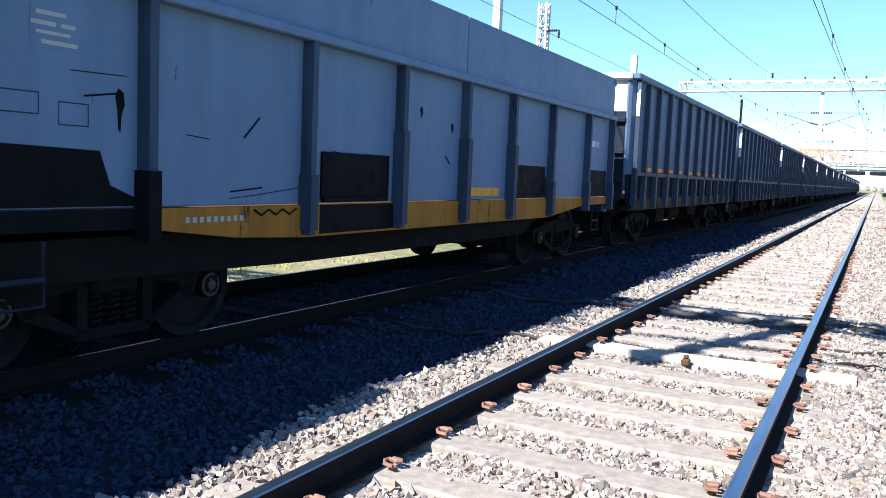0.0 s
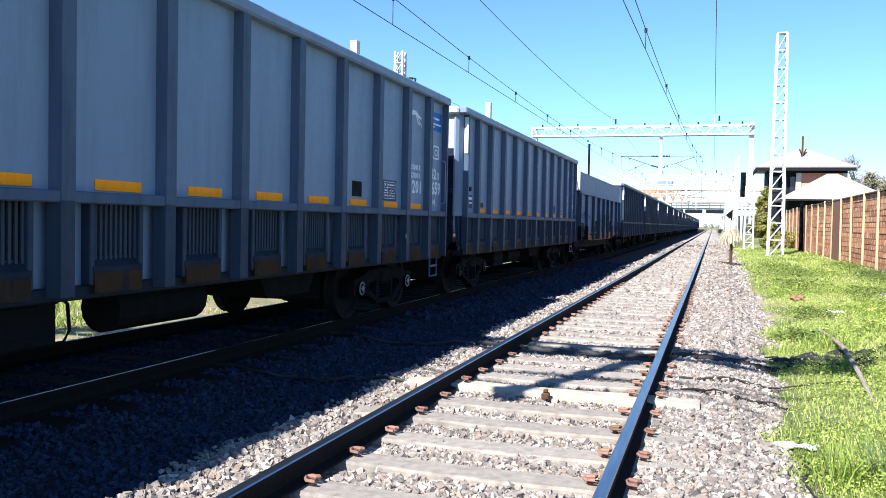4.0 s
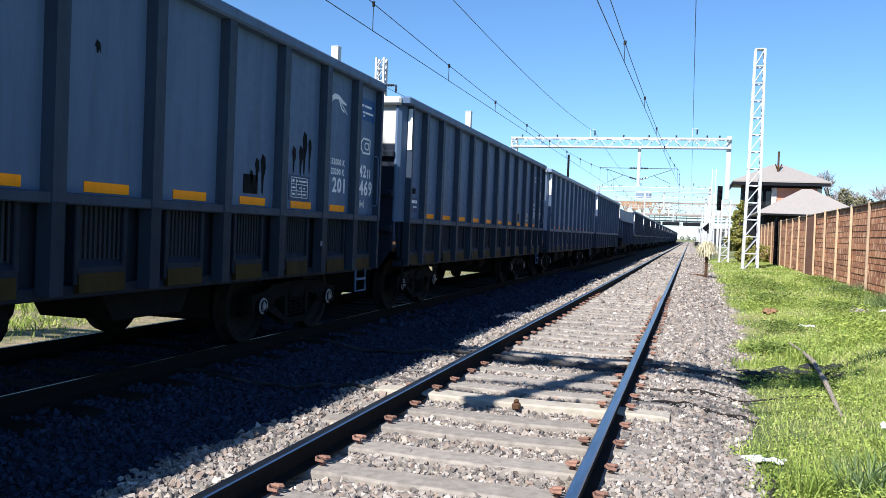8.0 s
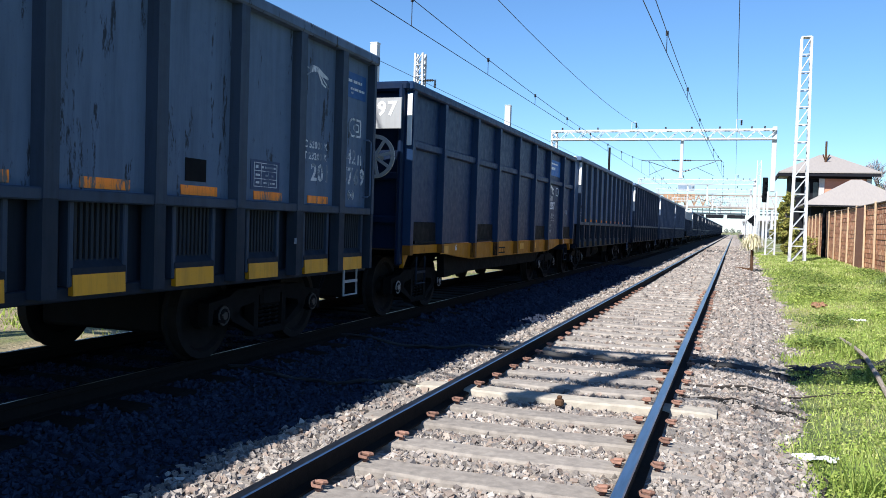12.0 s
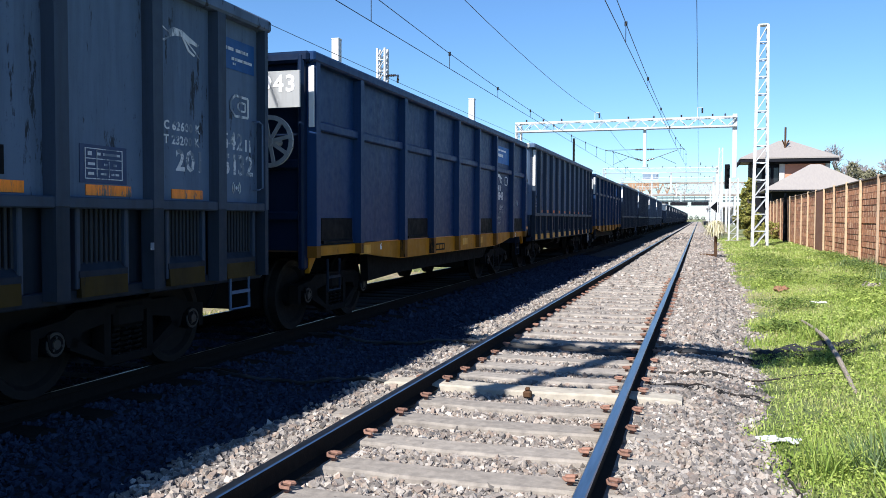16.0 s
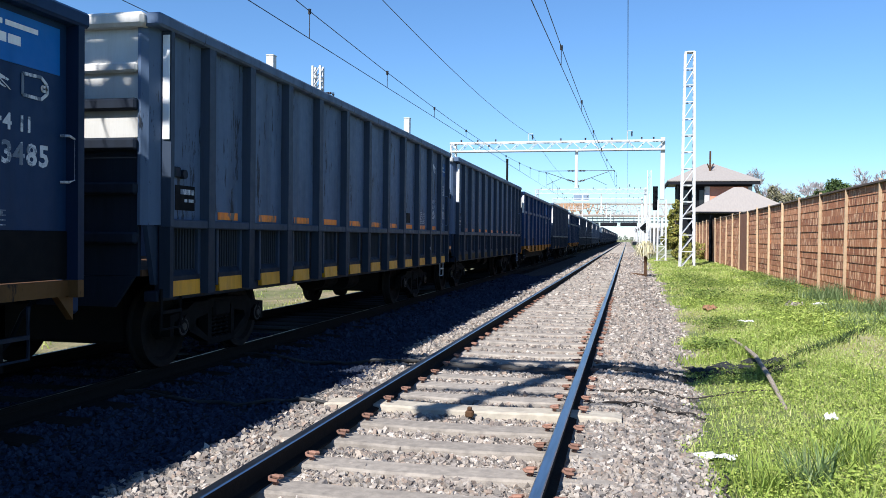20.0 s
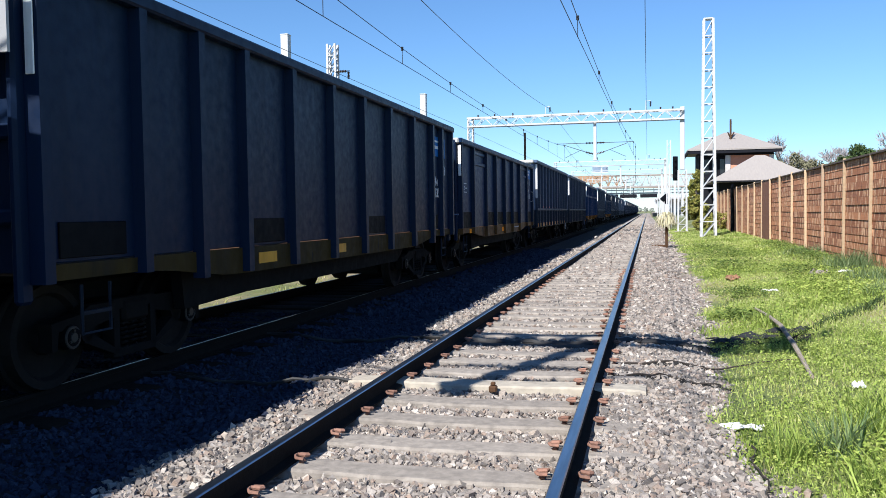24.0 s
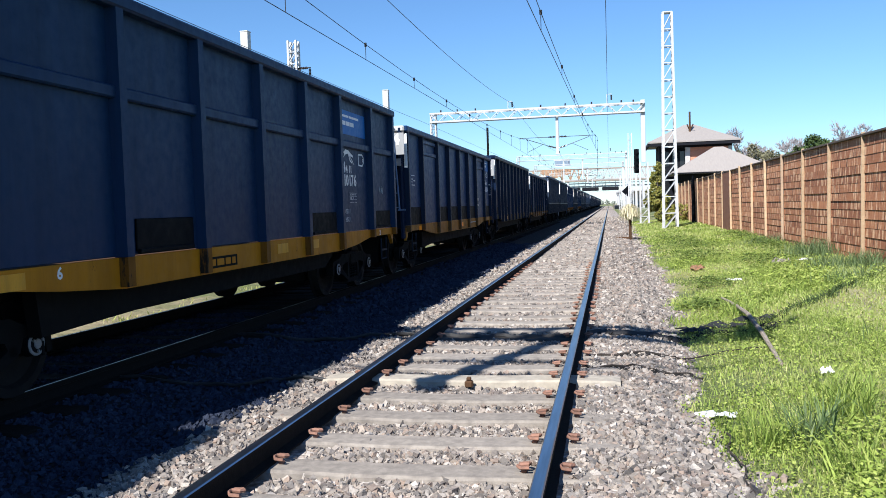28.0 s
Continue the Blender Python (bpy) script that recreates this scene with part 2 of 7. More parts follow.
CLEAN_CONCRETE = plain("cream_concrete", (0.44, 0.395, 0.32), 0.9, 0, (0.29, 0.26, 0.215), 9, 0.3)
DARK_TRACK = plain("tarred_timber", (0.018, 0.016, 0.014), 0.9, 0, (0.022, 0.019, 0.017), 10, 0.4, 0.3, spec=0.05)
CLIP = plain("rusty_orange_clip", (0.33, 0.18, 0.13), 0.9, 0, (0.21, 0.125, 0.095), 30, 0.3, 0.4, spec=0.2)


# ---- mesh helpers ----
class Shape:
    """Verts and faces of one mesh."""

    def __init__(self):
        self.v, self.f, self.m = [], [], []

    def put(self, verts, faces, mi=0):
        n = len(self.v)
        self.v += [tuple(p) for p in verts]
        self.f += [tuple(n + i for i in f) for f in faces]
        self.m += [mi] * len(faces)
        return self

    def box(self, x0, y0, z0, x1, y1, z1, c=0.0, mi=0):
        """A box; c: the width of its chamfers."""
        if not c:
            return self.put([(x, y, z) for x in (x0, x1) for y in (y0, y1) for z in (z0, z1)],
                            [(0, 1, 3, 2), (4, 6, 7, 5), (0, 4, 5, 1), (2, 3, 7, 6), (0, 2, 6, 4), (1, 5, 7, 3)], mi)
        lo, hi = (x0, y0, z0), (x1, y1, z1)
        verts, at = [], {}
        for sx in (0, 1):
            for sy in (0, 1):
                for sz in (0, 1):
                    for ax in range(3):
                        p = []
                        for k, s in enumerate((sx, sy, sz)):
                            e = (lo, hi)[s][k]
                            p.append(e if k == ax else e + (c if s == 0 else -c))
                        at[sx, sy, sz, ax] = len(verts)
                        verts.append(p)
        faces = []
        for ax in range(3):
            a, b = [k for k in range(3) if k != ax]
            for s in (0, 1):
                ring = []
                for u, w in ((0, 0), (1, 0), (1, 1), (0, 1)):
                    k = [0, 0, 0]
                    k[ax], k[a], k[b] = s, u, w
                    ring.append(at[(*k, ax)])
                faces.append(ring if (s == 1) == (ax != 1) else ring[::-1])
            for u in (0, 1):
                for w in (0, 1):
                    k0, k1 = [0, 0, 0], [0, 0, 0]
                    k0[a], k0[b], k1[a], k1[b], k1[ax] = u, w, u, w, 1
                    q = [at[(*k0, a)], at[(*k1, a)], at[(*k1, b)], at[(*k0, b)]]
                    faces.append(q if (u == w) == (ax != 1) else q[::-1])
        for sx in (0, 1):
            for sy in (0, 1):
                for sz in (0, 1):
                    t = [at[sx, sy, sz, k] for k in range(3)]
                    faces.append(t if (sx + sy + sz) % 2 else t[::-1])
        return self.put(verts, faces, mi)

    def beam(self, p, q, w, h=None, mi=0, up=(0, 0, 1)):
        """A bar of w by h from p to q."""
        h = h or w
        p, q = Vector(p), Vector(q)
        d = (q - p).normalized()
        up = Vector(up) if abs(d.dot(Vector(up))) < 0.98 else Vector((0, 1, 0))
        a = d.cross(up).normalized()
        b = a.cross(d)
        ring = [(-1, -1), (1, -1), (1, 1), (-1, 1)]
        verts = [o + a * (w / 2 * u) + b * (h / 2 * s) for o in (p, q) for u, s in ring]
        return self.put(verts, [(0, 3, 2, 1), (4, 5, 6, 7)] + [(i, (i + 1) % 4, 4 + (i + 1) % 4, 4 + i) for i in range(4)], mi)

    def tube(self, p, q, r, seg=8, r2=None, mi=0, caps=True):
        p, q = Vector(p), Vector(q)
        d = (q - p).normalized()
        a = d.cross(Vector((0, 0, 1)) if abs(d.z) < 0.95 else Vector((0, 1, 0))).normalized()
        b = d.cross(a)
        r2 = r if r2 is None else r2
        verts = [o + (a * math.cos(k * math.tau / seg) + b * math.sin(k * math.tau / seg)) * rr for o, rr in ((p, r), (q, r2)) for k in range(seg)]
        faces = [(i, (i + 1) % seg, seg + (i + 1) % seg, seg + i) for i in range(seg)]
        if caps:
            faces += [tuple(range(seg))[::-1], tuple(range(seg, 2 * seg))]
        return self.put(verts, faces, mi)

    def path(self, points, r, seg=6, mi=0):
        """A bent round bar through the points."""
        pts = [Vector(p) for p in points]
        rings = []
        for i, p in enumerate(pts):
            d = (pts[min(i + 1, len(pts) - 1)] - pts[max(i - 1, 0)]).normalized()
            a = d.cross(Vector((0.13, 0.31, 0.94)) if abs(d.z) < 0.9 else Vector((0.1, 0.95, 0.2))).normalized()
            b = d.cross(a)
            rr = r[i] if isinstance(r, (list, tuple)) else r
            rings.append([p + (a * math.cos(k * math.tau / seg) + b * math.sin(k * math.tau / seg)) * rr for k in range(seg)])
        n = len(pts)
        faces = [(j * seg + i, j * seg + (i + 1) % seg, (j + 1) * seg + (i + 1) % seg, (j + 1) * seg + i) for j in range(n - 1) for i in range(seg)]
        faces += [tuple(range(seg))[::-1], tuple(range((n - 1) * seg, n * seg))]
        return self.put([v for ring in rings for v in ring], faces, mi)

    def prism(self, outline, axis, a, b, mi=0):
        """An outline in the two other axes, drawn out along axis from a to b."""
        def at(u, w, k):
            return {"x": (k, u, w), "y": (u, k, w), "z": (u, w, k)}[axis]
        n = len(outline)
        verts = [at(u, w, k) for k in (a, b) for u, w in outline]
        area = sum(outline[i][0] * outline[(i + 1) % n][1] - outline[(i + 1) % n][0] * outline[i][1] for i in range(n))
        flip = (area > 0) == (axis != "y")
        caps = [tuple(range(n))[::-1], tuple(range(n, 2 * n))]
        sides = [(i, (i + 1) % n, n + (i + 1) % n, n + i) for i in range(n)]
        faces = caps + sides if flip else [f[::-1] for f in caps + sides]
        return self.put(verts, faces, mi)

    def data(self, name, mats, smooth=False):
        me = bpy.data.meshes.new(name)
        me.from_pydata(self.v, [], self.f)
        for m in (mats if isinstance(mats, (list, tuple)) else [mats]):
            me.materials.append(m)
        if any(self.m):
            me.polygons.foreach_set("material_index", self.m)
        if smooth:
            me.polygons.foreach_set("use_smooth", [True] * len(self.f))
        me.update()
        return me


def part(name, shape, mats, parent=None, label="", at=None, smooth=False):
    """One mesh object, under a thing or a part."""
    me = shape.data(name, mats, smooth) if isinstance(shape, Shape) else shape
    ob = new(name, me)
    ob.parent = parent
    if at is not None:
        ob.matrix_basis = at if isinstance(at, Matrix) else Matrix.Translation(at)
    return tagged(ob, label) if label else ob


def big_mesh(name, verts, faces, mats, smooth=False):
    """A large mesh from numpy arrays; all faces have the same number of corners."""
    me = bpy.data.meshes.new(name)
    k = faces.shape[1]
    me.vertices.add(len(verts))
    me.vertices.foreach_set("co", verts.astype(np.float32).ravel())
    me.loops.add(faces.size)
    me.loops.foreach_set("vertex_index", faces.astype(np.int32).ravel())
    me.polygons.add(len(faces))
    me.polygons.foreach_set("loop_start", np.arange(0, faces.size, k, dtype=np.int32))
    for m in (mats if isinstance(mats, (list, tuple)) else [mats]):
        me.materials.append(m)
    me.update(calc_edges=True)
    me.polygons.foreach_set("use_smooth", np.full(len(faces), smooth))
    me.validate()
    return me


def glyphs(chars):
    """Flat letter meshes of the built-in font at size 1: verts, faces, advance."""
    made = {}
    for ch in chars:
        cu = bpy.data.curves.new("glyph", "FONT")
        cu.body, cu.extrude, cu.resolution_u, cu.offset = ch, 0.006, 2, 0.026
        tmp = new("glyph", cu)
        me = bpy.data.meshes.new_from_object(tmp.evaluated_get(bpy.context.evaluated_depsgraph_get()))
        made[ch] = ([tuple(v.co) for v in me.vertices], [tuple(p.vertices) for p in me.polygons], max((v.co.x for v in me.vertices), default=0.25) + 0.07)
        bpy.data.objects.remove(tmp)
        bpy.data.curves.remove(cu)
        bpy.data.meshes.remove(me)
    made[" "] = ([], [], 0.3)
    return made


GLYPHS = glyphs("0123456789CTK")
NARROW = 1.02                                   # the stencils are a little narrow


def lettering(text, size, mat, parent, at, name="lettering", align="LEFT", label=""):
    """Raised paint letters, set one after another."""
    s, x = Shape(), 0.0
    for ch in text:
        verts, faces, wide = GLYPHS[ch]
        s.put([((v[0] + x) * size * NARROW, v[1] * size, v[2] * 0.25) for v in verts], faces)
        x += max(wide, 0.45 if ch == "1" else 0)
    if align == "RIGHT":
        s.v = [(v[0] - x * size * NARROW, v[1], v[2]) for v in s.v]
    return part(name, s, mat, parent, label, at)


# ---- ground ----
def edge_of_grass(y):
    return 1.62 + 0.055 * max(0.0, min(y, 18)) + max(0, min(y - 18, 60)) * 0.008 + 0.12 * math.sin(y * 1.7) + 0.07 * math.sin(y * 4.3 + 1)


def furrow(y):
    """A shallow furrow runs from the rubbish towards the fence."""
    return 3.14 + 0.62 * (y - 10.1)


def ground_height(x, y):
    """Height of the earth under grass."""
    if x > 0:
        h = -0.30 + 0.12 * max(0.0, min(1.0, (x - 1.6) / 1.4)) + 0.22 * max(0.0, min(1.0, (x - 3) / 3.4))
    else:
        h = -0.42
    if 2.9 < x < 7.5 and 8 < y < 18:
        s = (x - furrow(y)) * 0.85                  # the near side of the furrow is a low mound
        if s > -0.25:
            h += 0.17 * min(1.0, (x - 2.9) / 0.5) * (max(0.0, (s + 0.25) / 0.25) if s < 0 else math.exp(-(s / 1.1) ** 2))
    return h + 0.05 * noise.noise((x * 0.6, y * 0.5, 1)) + 0.03 * noise.noise((x * 1.9, y * 1.7, 4))


def grid(xs, ys, height):
    v = np.array([(x, y, height(x, y)) for y in ys for x in xs])
    nx, ny = len(xs), len(ys)
    i = (np.arange(ny - 1)[:, None] * nx + np.arange(nx - 1)[None]).ravel()
    return v, np.stack([i, i + 1, i + nx + 1, i + nx], 1)


EARTH, tr, bs = shader("grassy_earth")
green = blend(tr, ramp(tr, noise_at(tr, 0.9, (1, 1, 1), 8), 0.35, 0.65), (0.085, 0.12, 0.03), (0.15, 0.175, 0.055))
dry = ramp(tr, noise_at(tr, 0.35, (1, 1, 1), 6, 0.6, (5, 2, 0)), 0.50, 0.60)
axes = tr.nodes.new("ShaderNodeSeparateXYZ")
tr.links.new(tr.nodes.new("ShaderNodeTexCoord").outputs["Object"], axes.inputs[0])
beyond = add(tr, "ShaderNodeMapRange")                # bare and sandy beyond the freight track
for k, v in enumerate((-6.0, -7.0, 0.0, 0.95)):
    beyond.inputs[1 + k].default_value = v
tr.links.new(axes.outputs[0], beyond.inputs[0])
sand = blend(tr, ramp(tr, noise_at(tr, 0.5, (1, 0.6, 1), 8, 0.65, (9, 0, 0)), 0.42, 0.58), (0.30, 0.235, 0.14), (0.13, 0.145, 0.04))
sand = blend(tr, ramp(tr, noise_at(tr, 5.0, (1, 1, 1), 10, 0.75, (2, 3, 0)), 0.48, 0.64), sand, (0.085, 0.085, 0.04))
sandy = blend(tr, beyond.outputs[0], blend(tr, dry, green, (0.31, 0.285, 0.155)), sand)
tr.links.new(sandy, bs.inputs["Base Color"])
bs.inputs["Roughness"].default_value = 0.95
relief(tr, bs, noise_at(tr, 14, (1, 1, 1), 8), 0.8, 0.06)

xs = [-3000, -600, -150, -60, -30, -20, -14, -10, -8, -7, -6.4, -4, -1, 1.0] + [1.4 + 0.2 * i for i in range(30)] + [8, 10, 14, 20, 40, 90, 250, 700, 3000]
ys = [-3000, -500, -100, -30, -10, 0, 2] + [3 + 0.25 * i for i in range(110)] + [32, 36, 40, 46, 52, 60, 75, 100, 140, 200, 300, 500, 1000, 3000]
v, f = grid(xs, ys, ground_height)
tagged(new("ground", big_mesh("ground", v, f, EARTH, True)), "grassy earth beside the railway, green with dry patches", "ground", kind="structure")

GRIT, tr, bs = shader("ballast_bed")
vo = add(tr, "ShaderNodeTexVoronoi", Scale=22.0)
co = tr.nodes.new("ShaderNodeTexCoord")
tr.links.new(co.outputs["Object"], vo.inputs["Vector"])
sep = tr.nodes.new("ShaderNodeSeparateColor")
tr.links.new(vo.outputs["Color"], sep.inputs[0])
stone = ramp(tr, sep.outputs[0], 0.0, 1.0, (0.32, 0.29, 0.265, 1), (0.66, 0.60, 0.545, 1))
gap = ramp(tr, vo.outputs["Distance"], 0.3, 0.65, (1, 1, 1, 1), (0.5, 0.48, 0.46, 1))
stain = ramp(tr, noise_at(tr, 0.7, (1, 0.4, 1), 6), 0.45, 0.7, (1, 1, 1, 1), (0.72, 0.64, 0.58, 1))
sunlit = blend(tr, 1.0, blend(tr, 1.0, stone, gap, "MULTIPLY"), stain, "MULTIPLY")
# the train's shade painted into the bed, with a ragged border
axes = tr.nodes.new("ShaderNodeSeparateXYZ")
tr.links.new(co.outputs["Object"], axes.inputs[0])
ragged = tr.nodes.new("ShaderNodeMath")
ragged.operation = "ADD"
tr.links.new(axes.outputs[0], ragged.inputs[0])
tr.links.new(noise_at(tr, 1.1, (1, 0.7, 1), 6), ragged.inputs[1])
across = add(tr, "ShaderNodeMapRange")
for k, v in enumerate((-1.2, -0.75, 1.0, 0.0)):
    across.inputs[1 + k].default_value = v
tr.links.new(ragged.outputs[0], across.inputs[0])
tr.links.new(blend(tr, across.outputs[0], sunlit, (0.020, 0.021, 0.026)), bs.inputs["Base Color"])
bs.inputs["Roughness"].default_value = 0.95
bs.inputs["Specular IOR Level"].default_value = 0.1
relief(tr, bs, ramp(tr, vo.outputs["Distance"], 0.0, 0.7, (1, 1, 1, 1), (0, 0, 0, 1)), 0.35, 0.03)


def bed_height(x, y):
    """Top of the ballast: flat over the tracks, falling at both shoulders."""
    right = edge_of_grass(y) + 0.1
    h = -0.20
    if x > 0.95 or x < -1.1:
        h = -0.168
    if -3.1 < x < -1.6:
        h -= 0.07 * math.sin((x + 3.1) / 1.5 * math.pi)
    if x > 1.45:
        h -= 0.14 * min(1.0, (x - 1.45) / max(0.1, right - 1.45)) ** 1.5
    if x < -5.8:
        h -= 0.3 * (-5.8 - x)
    return h + 0.022 * noise.noise((x * 2.2, y * 2.2, 3)) + 0.012 * noise.noise((x * 6, y * 6, 8))


xs = [-6.9, -6.4, -5.8, -5, -4] + [-3.4 + 0.2 * i for i in range(29)]
ys = [-60, -20, -5, 0, 2] + [3 + 0.2 * i for i in range(120)] + [28, 30, 33, 36, 40, 45, 50, 60, 75, 100, 150, 250, 450]
v = np.array([(x if i < len(xs) - 4 else xs[-5] + (edge_of_grass(y) + 0.15 - xs[-5]) * (i - len(xs) + 5) / 4.0, y) for y in ys for i, x in enumerate(xs)])
v = np.array([(x, y, bed_height(x, y)) for x, y in v])
f = grid(xs, ys, lambda x, y: 0)[1]
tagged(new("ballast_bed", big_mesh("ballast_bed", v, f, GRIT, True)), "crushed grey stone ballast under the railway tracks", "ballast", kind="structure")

# ---- loose stones of the ballast ----
STONES = island_tones("ballast_stone", [(0.32, 0.285, 0.25), (0.10, 0.093, 0.09), (0.42, 0.36, 0.305), (0.20, 0.185, 0.175), (0.34, 0.265, 0.215),
                                        (0.13, 0.12, 0.116), (0.55, 0.50, 0.445), (0.24, 0.215, 0.195), (0.38, 0.335, 0.295)], 0.9, 70, 0.5, 0.2)
PITCH, FIRST = 0.612, 5.785 - 0.612 * 8          # sleepers of the near track
rng = np.random.default_rng(7)
CHIP = np.array([(x, y, z) for x in (-1, 1) for y in (-1, 1) for z in (-1, 1)]) * 0.72
CHIP_F = np.array([(0, 1, 3), (0, 3, 2), (4, 6, 7), (4, 7, 5), (0, 4, 5), (0, 5, 1), (2, 3, 7), (2, 7, 6), (0, 2, 6), (0, 6, 4), (1, 5, 7), (1, 7, 3)])


def loose_stones(name, x0, x1, y0, y1, count, size, mat, height, keep=None):
    p = np.stack([rng.uniform(x0, x1, count), rng.uniform(y0, y1, count)], 1)
    if keep is not None:
        p = p[keep(p[:, 0], p[:, 1])]
    n = len(p)
    r = rng.uniform(size[0], size[1], n) * rng.uniform(0.75, 1.2, n)
    v = CHIP[None] * rng.uniform(0.35, 1.25, (n, 8, 3)) * (r[:, None, None] * rng.uniform(0.55, 1.4, (n, 1, 3)))
    q = rng.normal(size=(n, 4))
    q /= np.linalg.norm(q, axis=1, keepdims=True)
    w, x, y, z = q.T
    rot = np.stack([1 - 2 * (y * y + z * z), 2 * (x * y - z * w), 2 * (x * z + y * w), 2 * (x * y + z * w), 1 - 2 * (x * x + z * z), 2 * (y * z - x * w),
                    2 * (x * z - y * w), 2 * (y * z + x * w), 1 - 2 * (x * x + y * y)], 1).reshape(n, 3, 3)
    v = np.einsum("nij,nkj->nki", rot, v)
    base = np.array([height(a, b) for a, b in p])
    v += np.stack([p[:, 0], p[:, 1], base + r * rng.uniform(-0.15, 0.55, n)], 1)[:, None]
    f = (CHIP_F[None] + 8 * np.arange(n)[:, None, None]).reshape(-1, 3)
    return tagged(new(name, big_mesh(name, v.reshape(-1, 3), f, mat)), "loose angular grey and pinkish ballast stones", "ballast", kind="stuff")


def free_of_track(x, y):
    """Off the sleepers' tops and the rails of both tracks."""
    k = (y - FIRST + 0.14) % PITCH
    edge = np.minimum(k, 0.28 - k)
    buried = np.where(x > 1.0, 0.8, np.where(x < -1.12, 0.35, 0.05))
    cream = np.abs(y - (FIRST + 10 * PITCH)) < 0.2
    near = (np.abs(x) < 1.33) & (k < 0.28) & (rng.random(len(x)) > np.where(edge < 0.05, 0.5, np.where(cream, 0.04, buried)))
    far = (np.abs(x + 4.32) < 1.33) & (k < 0.28)
    rails = (np.abs(np.abs(x) - 0.873) < 0.11) | (np.abs(np.abs(x + 4.32) - 0.873) < 0.11)
    shoulder = x > np.array([edge_of_grass(b) for b in y]) - 0.15 + rng.exponential(0.28, len(x))
    return ~(near | far | rails | shoulder)


def shade_edge(x, y):
    """How far the painted shade of the train reaches."""
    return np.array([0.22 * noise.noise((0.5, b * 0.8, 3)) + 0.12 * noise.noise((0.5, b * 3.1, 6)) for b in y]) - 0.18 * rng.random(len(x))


def sunlit_part(x, y):
    return free_of_track(x, y) & (x > -1.47 + shade_edge(x, y))


def shaded_part(x, y):
    return free_of_track(x, y) & (x < -1.47 + shade_edge(x, y))


loose_stones("ballast_stones", -3.05, 2.6, 2.3, 9.5, 66000, (0.015, 0.030), STONES, bed_height, sunlit_part)
loose_stones("ballast_stones", -3.05, 2.9, 9.5, 19.0, 42000, (0.018, 0.036), STONES, bed_height, sunlit_part)
loose_stones("ballast_stones", -3.4, 3.2, 19.0, 45.0, 27000, (0.028, 0.056), STONES, bed_height, sunlit_part)
loose_stones("ballast_stones", -1.8, 3.0, 45.0, 90.0, 10000, (0.045, 0.085), STONES, bed_height, sunlit_part)

loose_stones("ballast_stones", -1.7, 1.9, -7.0, 2.3, 13000, (0.035, 0.06), STONES, bed_height, sunlit_part)

# darker, bluer stones: the train's shade is put into their colour
SHADED_STONES = island_tones("shaded_ballast_stone", [(0.023, 0.032, 0.056), (0.037, 0.046, 0.077), (0.020, 0.026, 0.045), (0.049, 0.059, 0.091), (0.030, 0.039, 0.066)], 0.9, 70, 0.5, 0.05)
loose_stones("oily_ballast", -6.4, -1.3, 2.2, 12.0, 36000, (0.016, 0.029), SHADED_STONES, bed_height, shaded_part)
loose_stones("oily_ballast", -3.4, -1.3, 12.0, 34.0, 13000, (0.03, 0.056), SHADED_STONES, bed_height, shaded_part)


# ---- railway tracks ----
RAIL_OUTLINE = [(-0.07, -0.155), (0.07, -0.155), (0.07, -0.143), (0.012, -0.128), (0.009, -0.045), (0.036, -0.035), (0.036, -0.008), (0.029, -0.001), (0.010, 0.0),
                (-0.010, 0.0), (-0.029, -0.001), (-0.036, -0.008), (-0.036, -0.035), (-0.009, -0.045), (-0.012, -0.128), (-0.07, -0.143)]


def rail_mesh(head, side):
    s = Shape().prism(RAIL_OUTLINE, "y", -60, 430)
    me = s.data("rail", [side, head])
    for p in me.polygons:
        if p.normal.z > 0.5 and p.center.z > -0.02 and (head is RAIL_TOP or abs(p.center.x) < 0.011):
            p.material_index = 1
    return me


def sleeper_mesh(name, mat):
    s = Shape()
    half = 1.32
    rows = [(-half, -0.012), (-half + 0.06, 0.0), (-0.98, 0.004), (-0.62, 0.002), (-0.3, -0.006), (0.3, -0.006), (0.62, 0.002), (0.98, 0.004), (half - 0.06, 0.0), (half, -0.012)]
    verts, faces = [], []
    for x, dz in rows:
        verts += [(x, -0.15, -0.34), (x, -0.13, -0.165 + dz), (x, -0.11, -0.15 + dz), (x, 0.11, -0.15 + dz), (x, 0.13, -0.165 + dz), (x, 0.15, -0.34)]
    for i in range(len(rows) - 1):
        for k in range(5):
            a = i * 6 + k
            faces.append((a, a + 6, a + 7, a + 1))
    faces += [tuple(range(6))[::-1][::-1], tuple(range(len(verts) - 6, len(verts)))[::-1]]
    return s.put(verts, faces).data(name, mat)


def clip_mesh():
    """A bent spring clip on its shoulder block."""
    s = Shape().box(-0.025, -0.025, -0.15, 0.025, 0.025, -0.125, 0.008)
    s.path([(0.045, -0.05, -0.105), (-0.035, -0.05, -0.10), (-0.06, -0.02, -0.092), (-0.045, 0.012, -0.09), (0.03, 0.01, -0.096), (0.055, 0.03, -0.096),
            (0.03, 0.056, -0.1), (-0.05, 0.055, -0.1)], 0.0135, 5)
    s.v = [(x * 0.66, y * 0.86, -0.15 + (z + 0.15) * 0.85) for x, y, z in s.v]
    return s.data("rail_clip", CLIP)


# the freight rails take a duller head and a darker web
rail_me, dull_rail_me, clip_me = rail_mesh(RAIL_TOP, RAIL_SIDE), rail_mesh(DULL_HEAD, DARK_TRACK), clip_mesh()
sleeper_me, cream_me, dark_sleeper_me = sleeper_mesh("sleeper", CONCRETE), sleeper_mesh("sleeper", CLEAN_CONCRETE), sleeper_mesh("sleeper", DARK_TRACK)
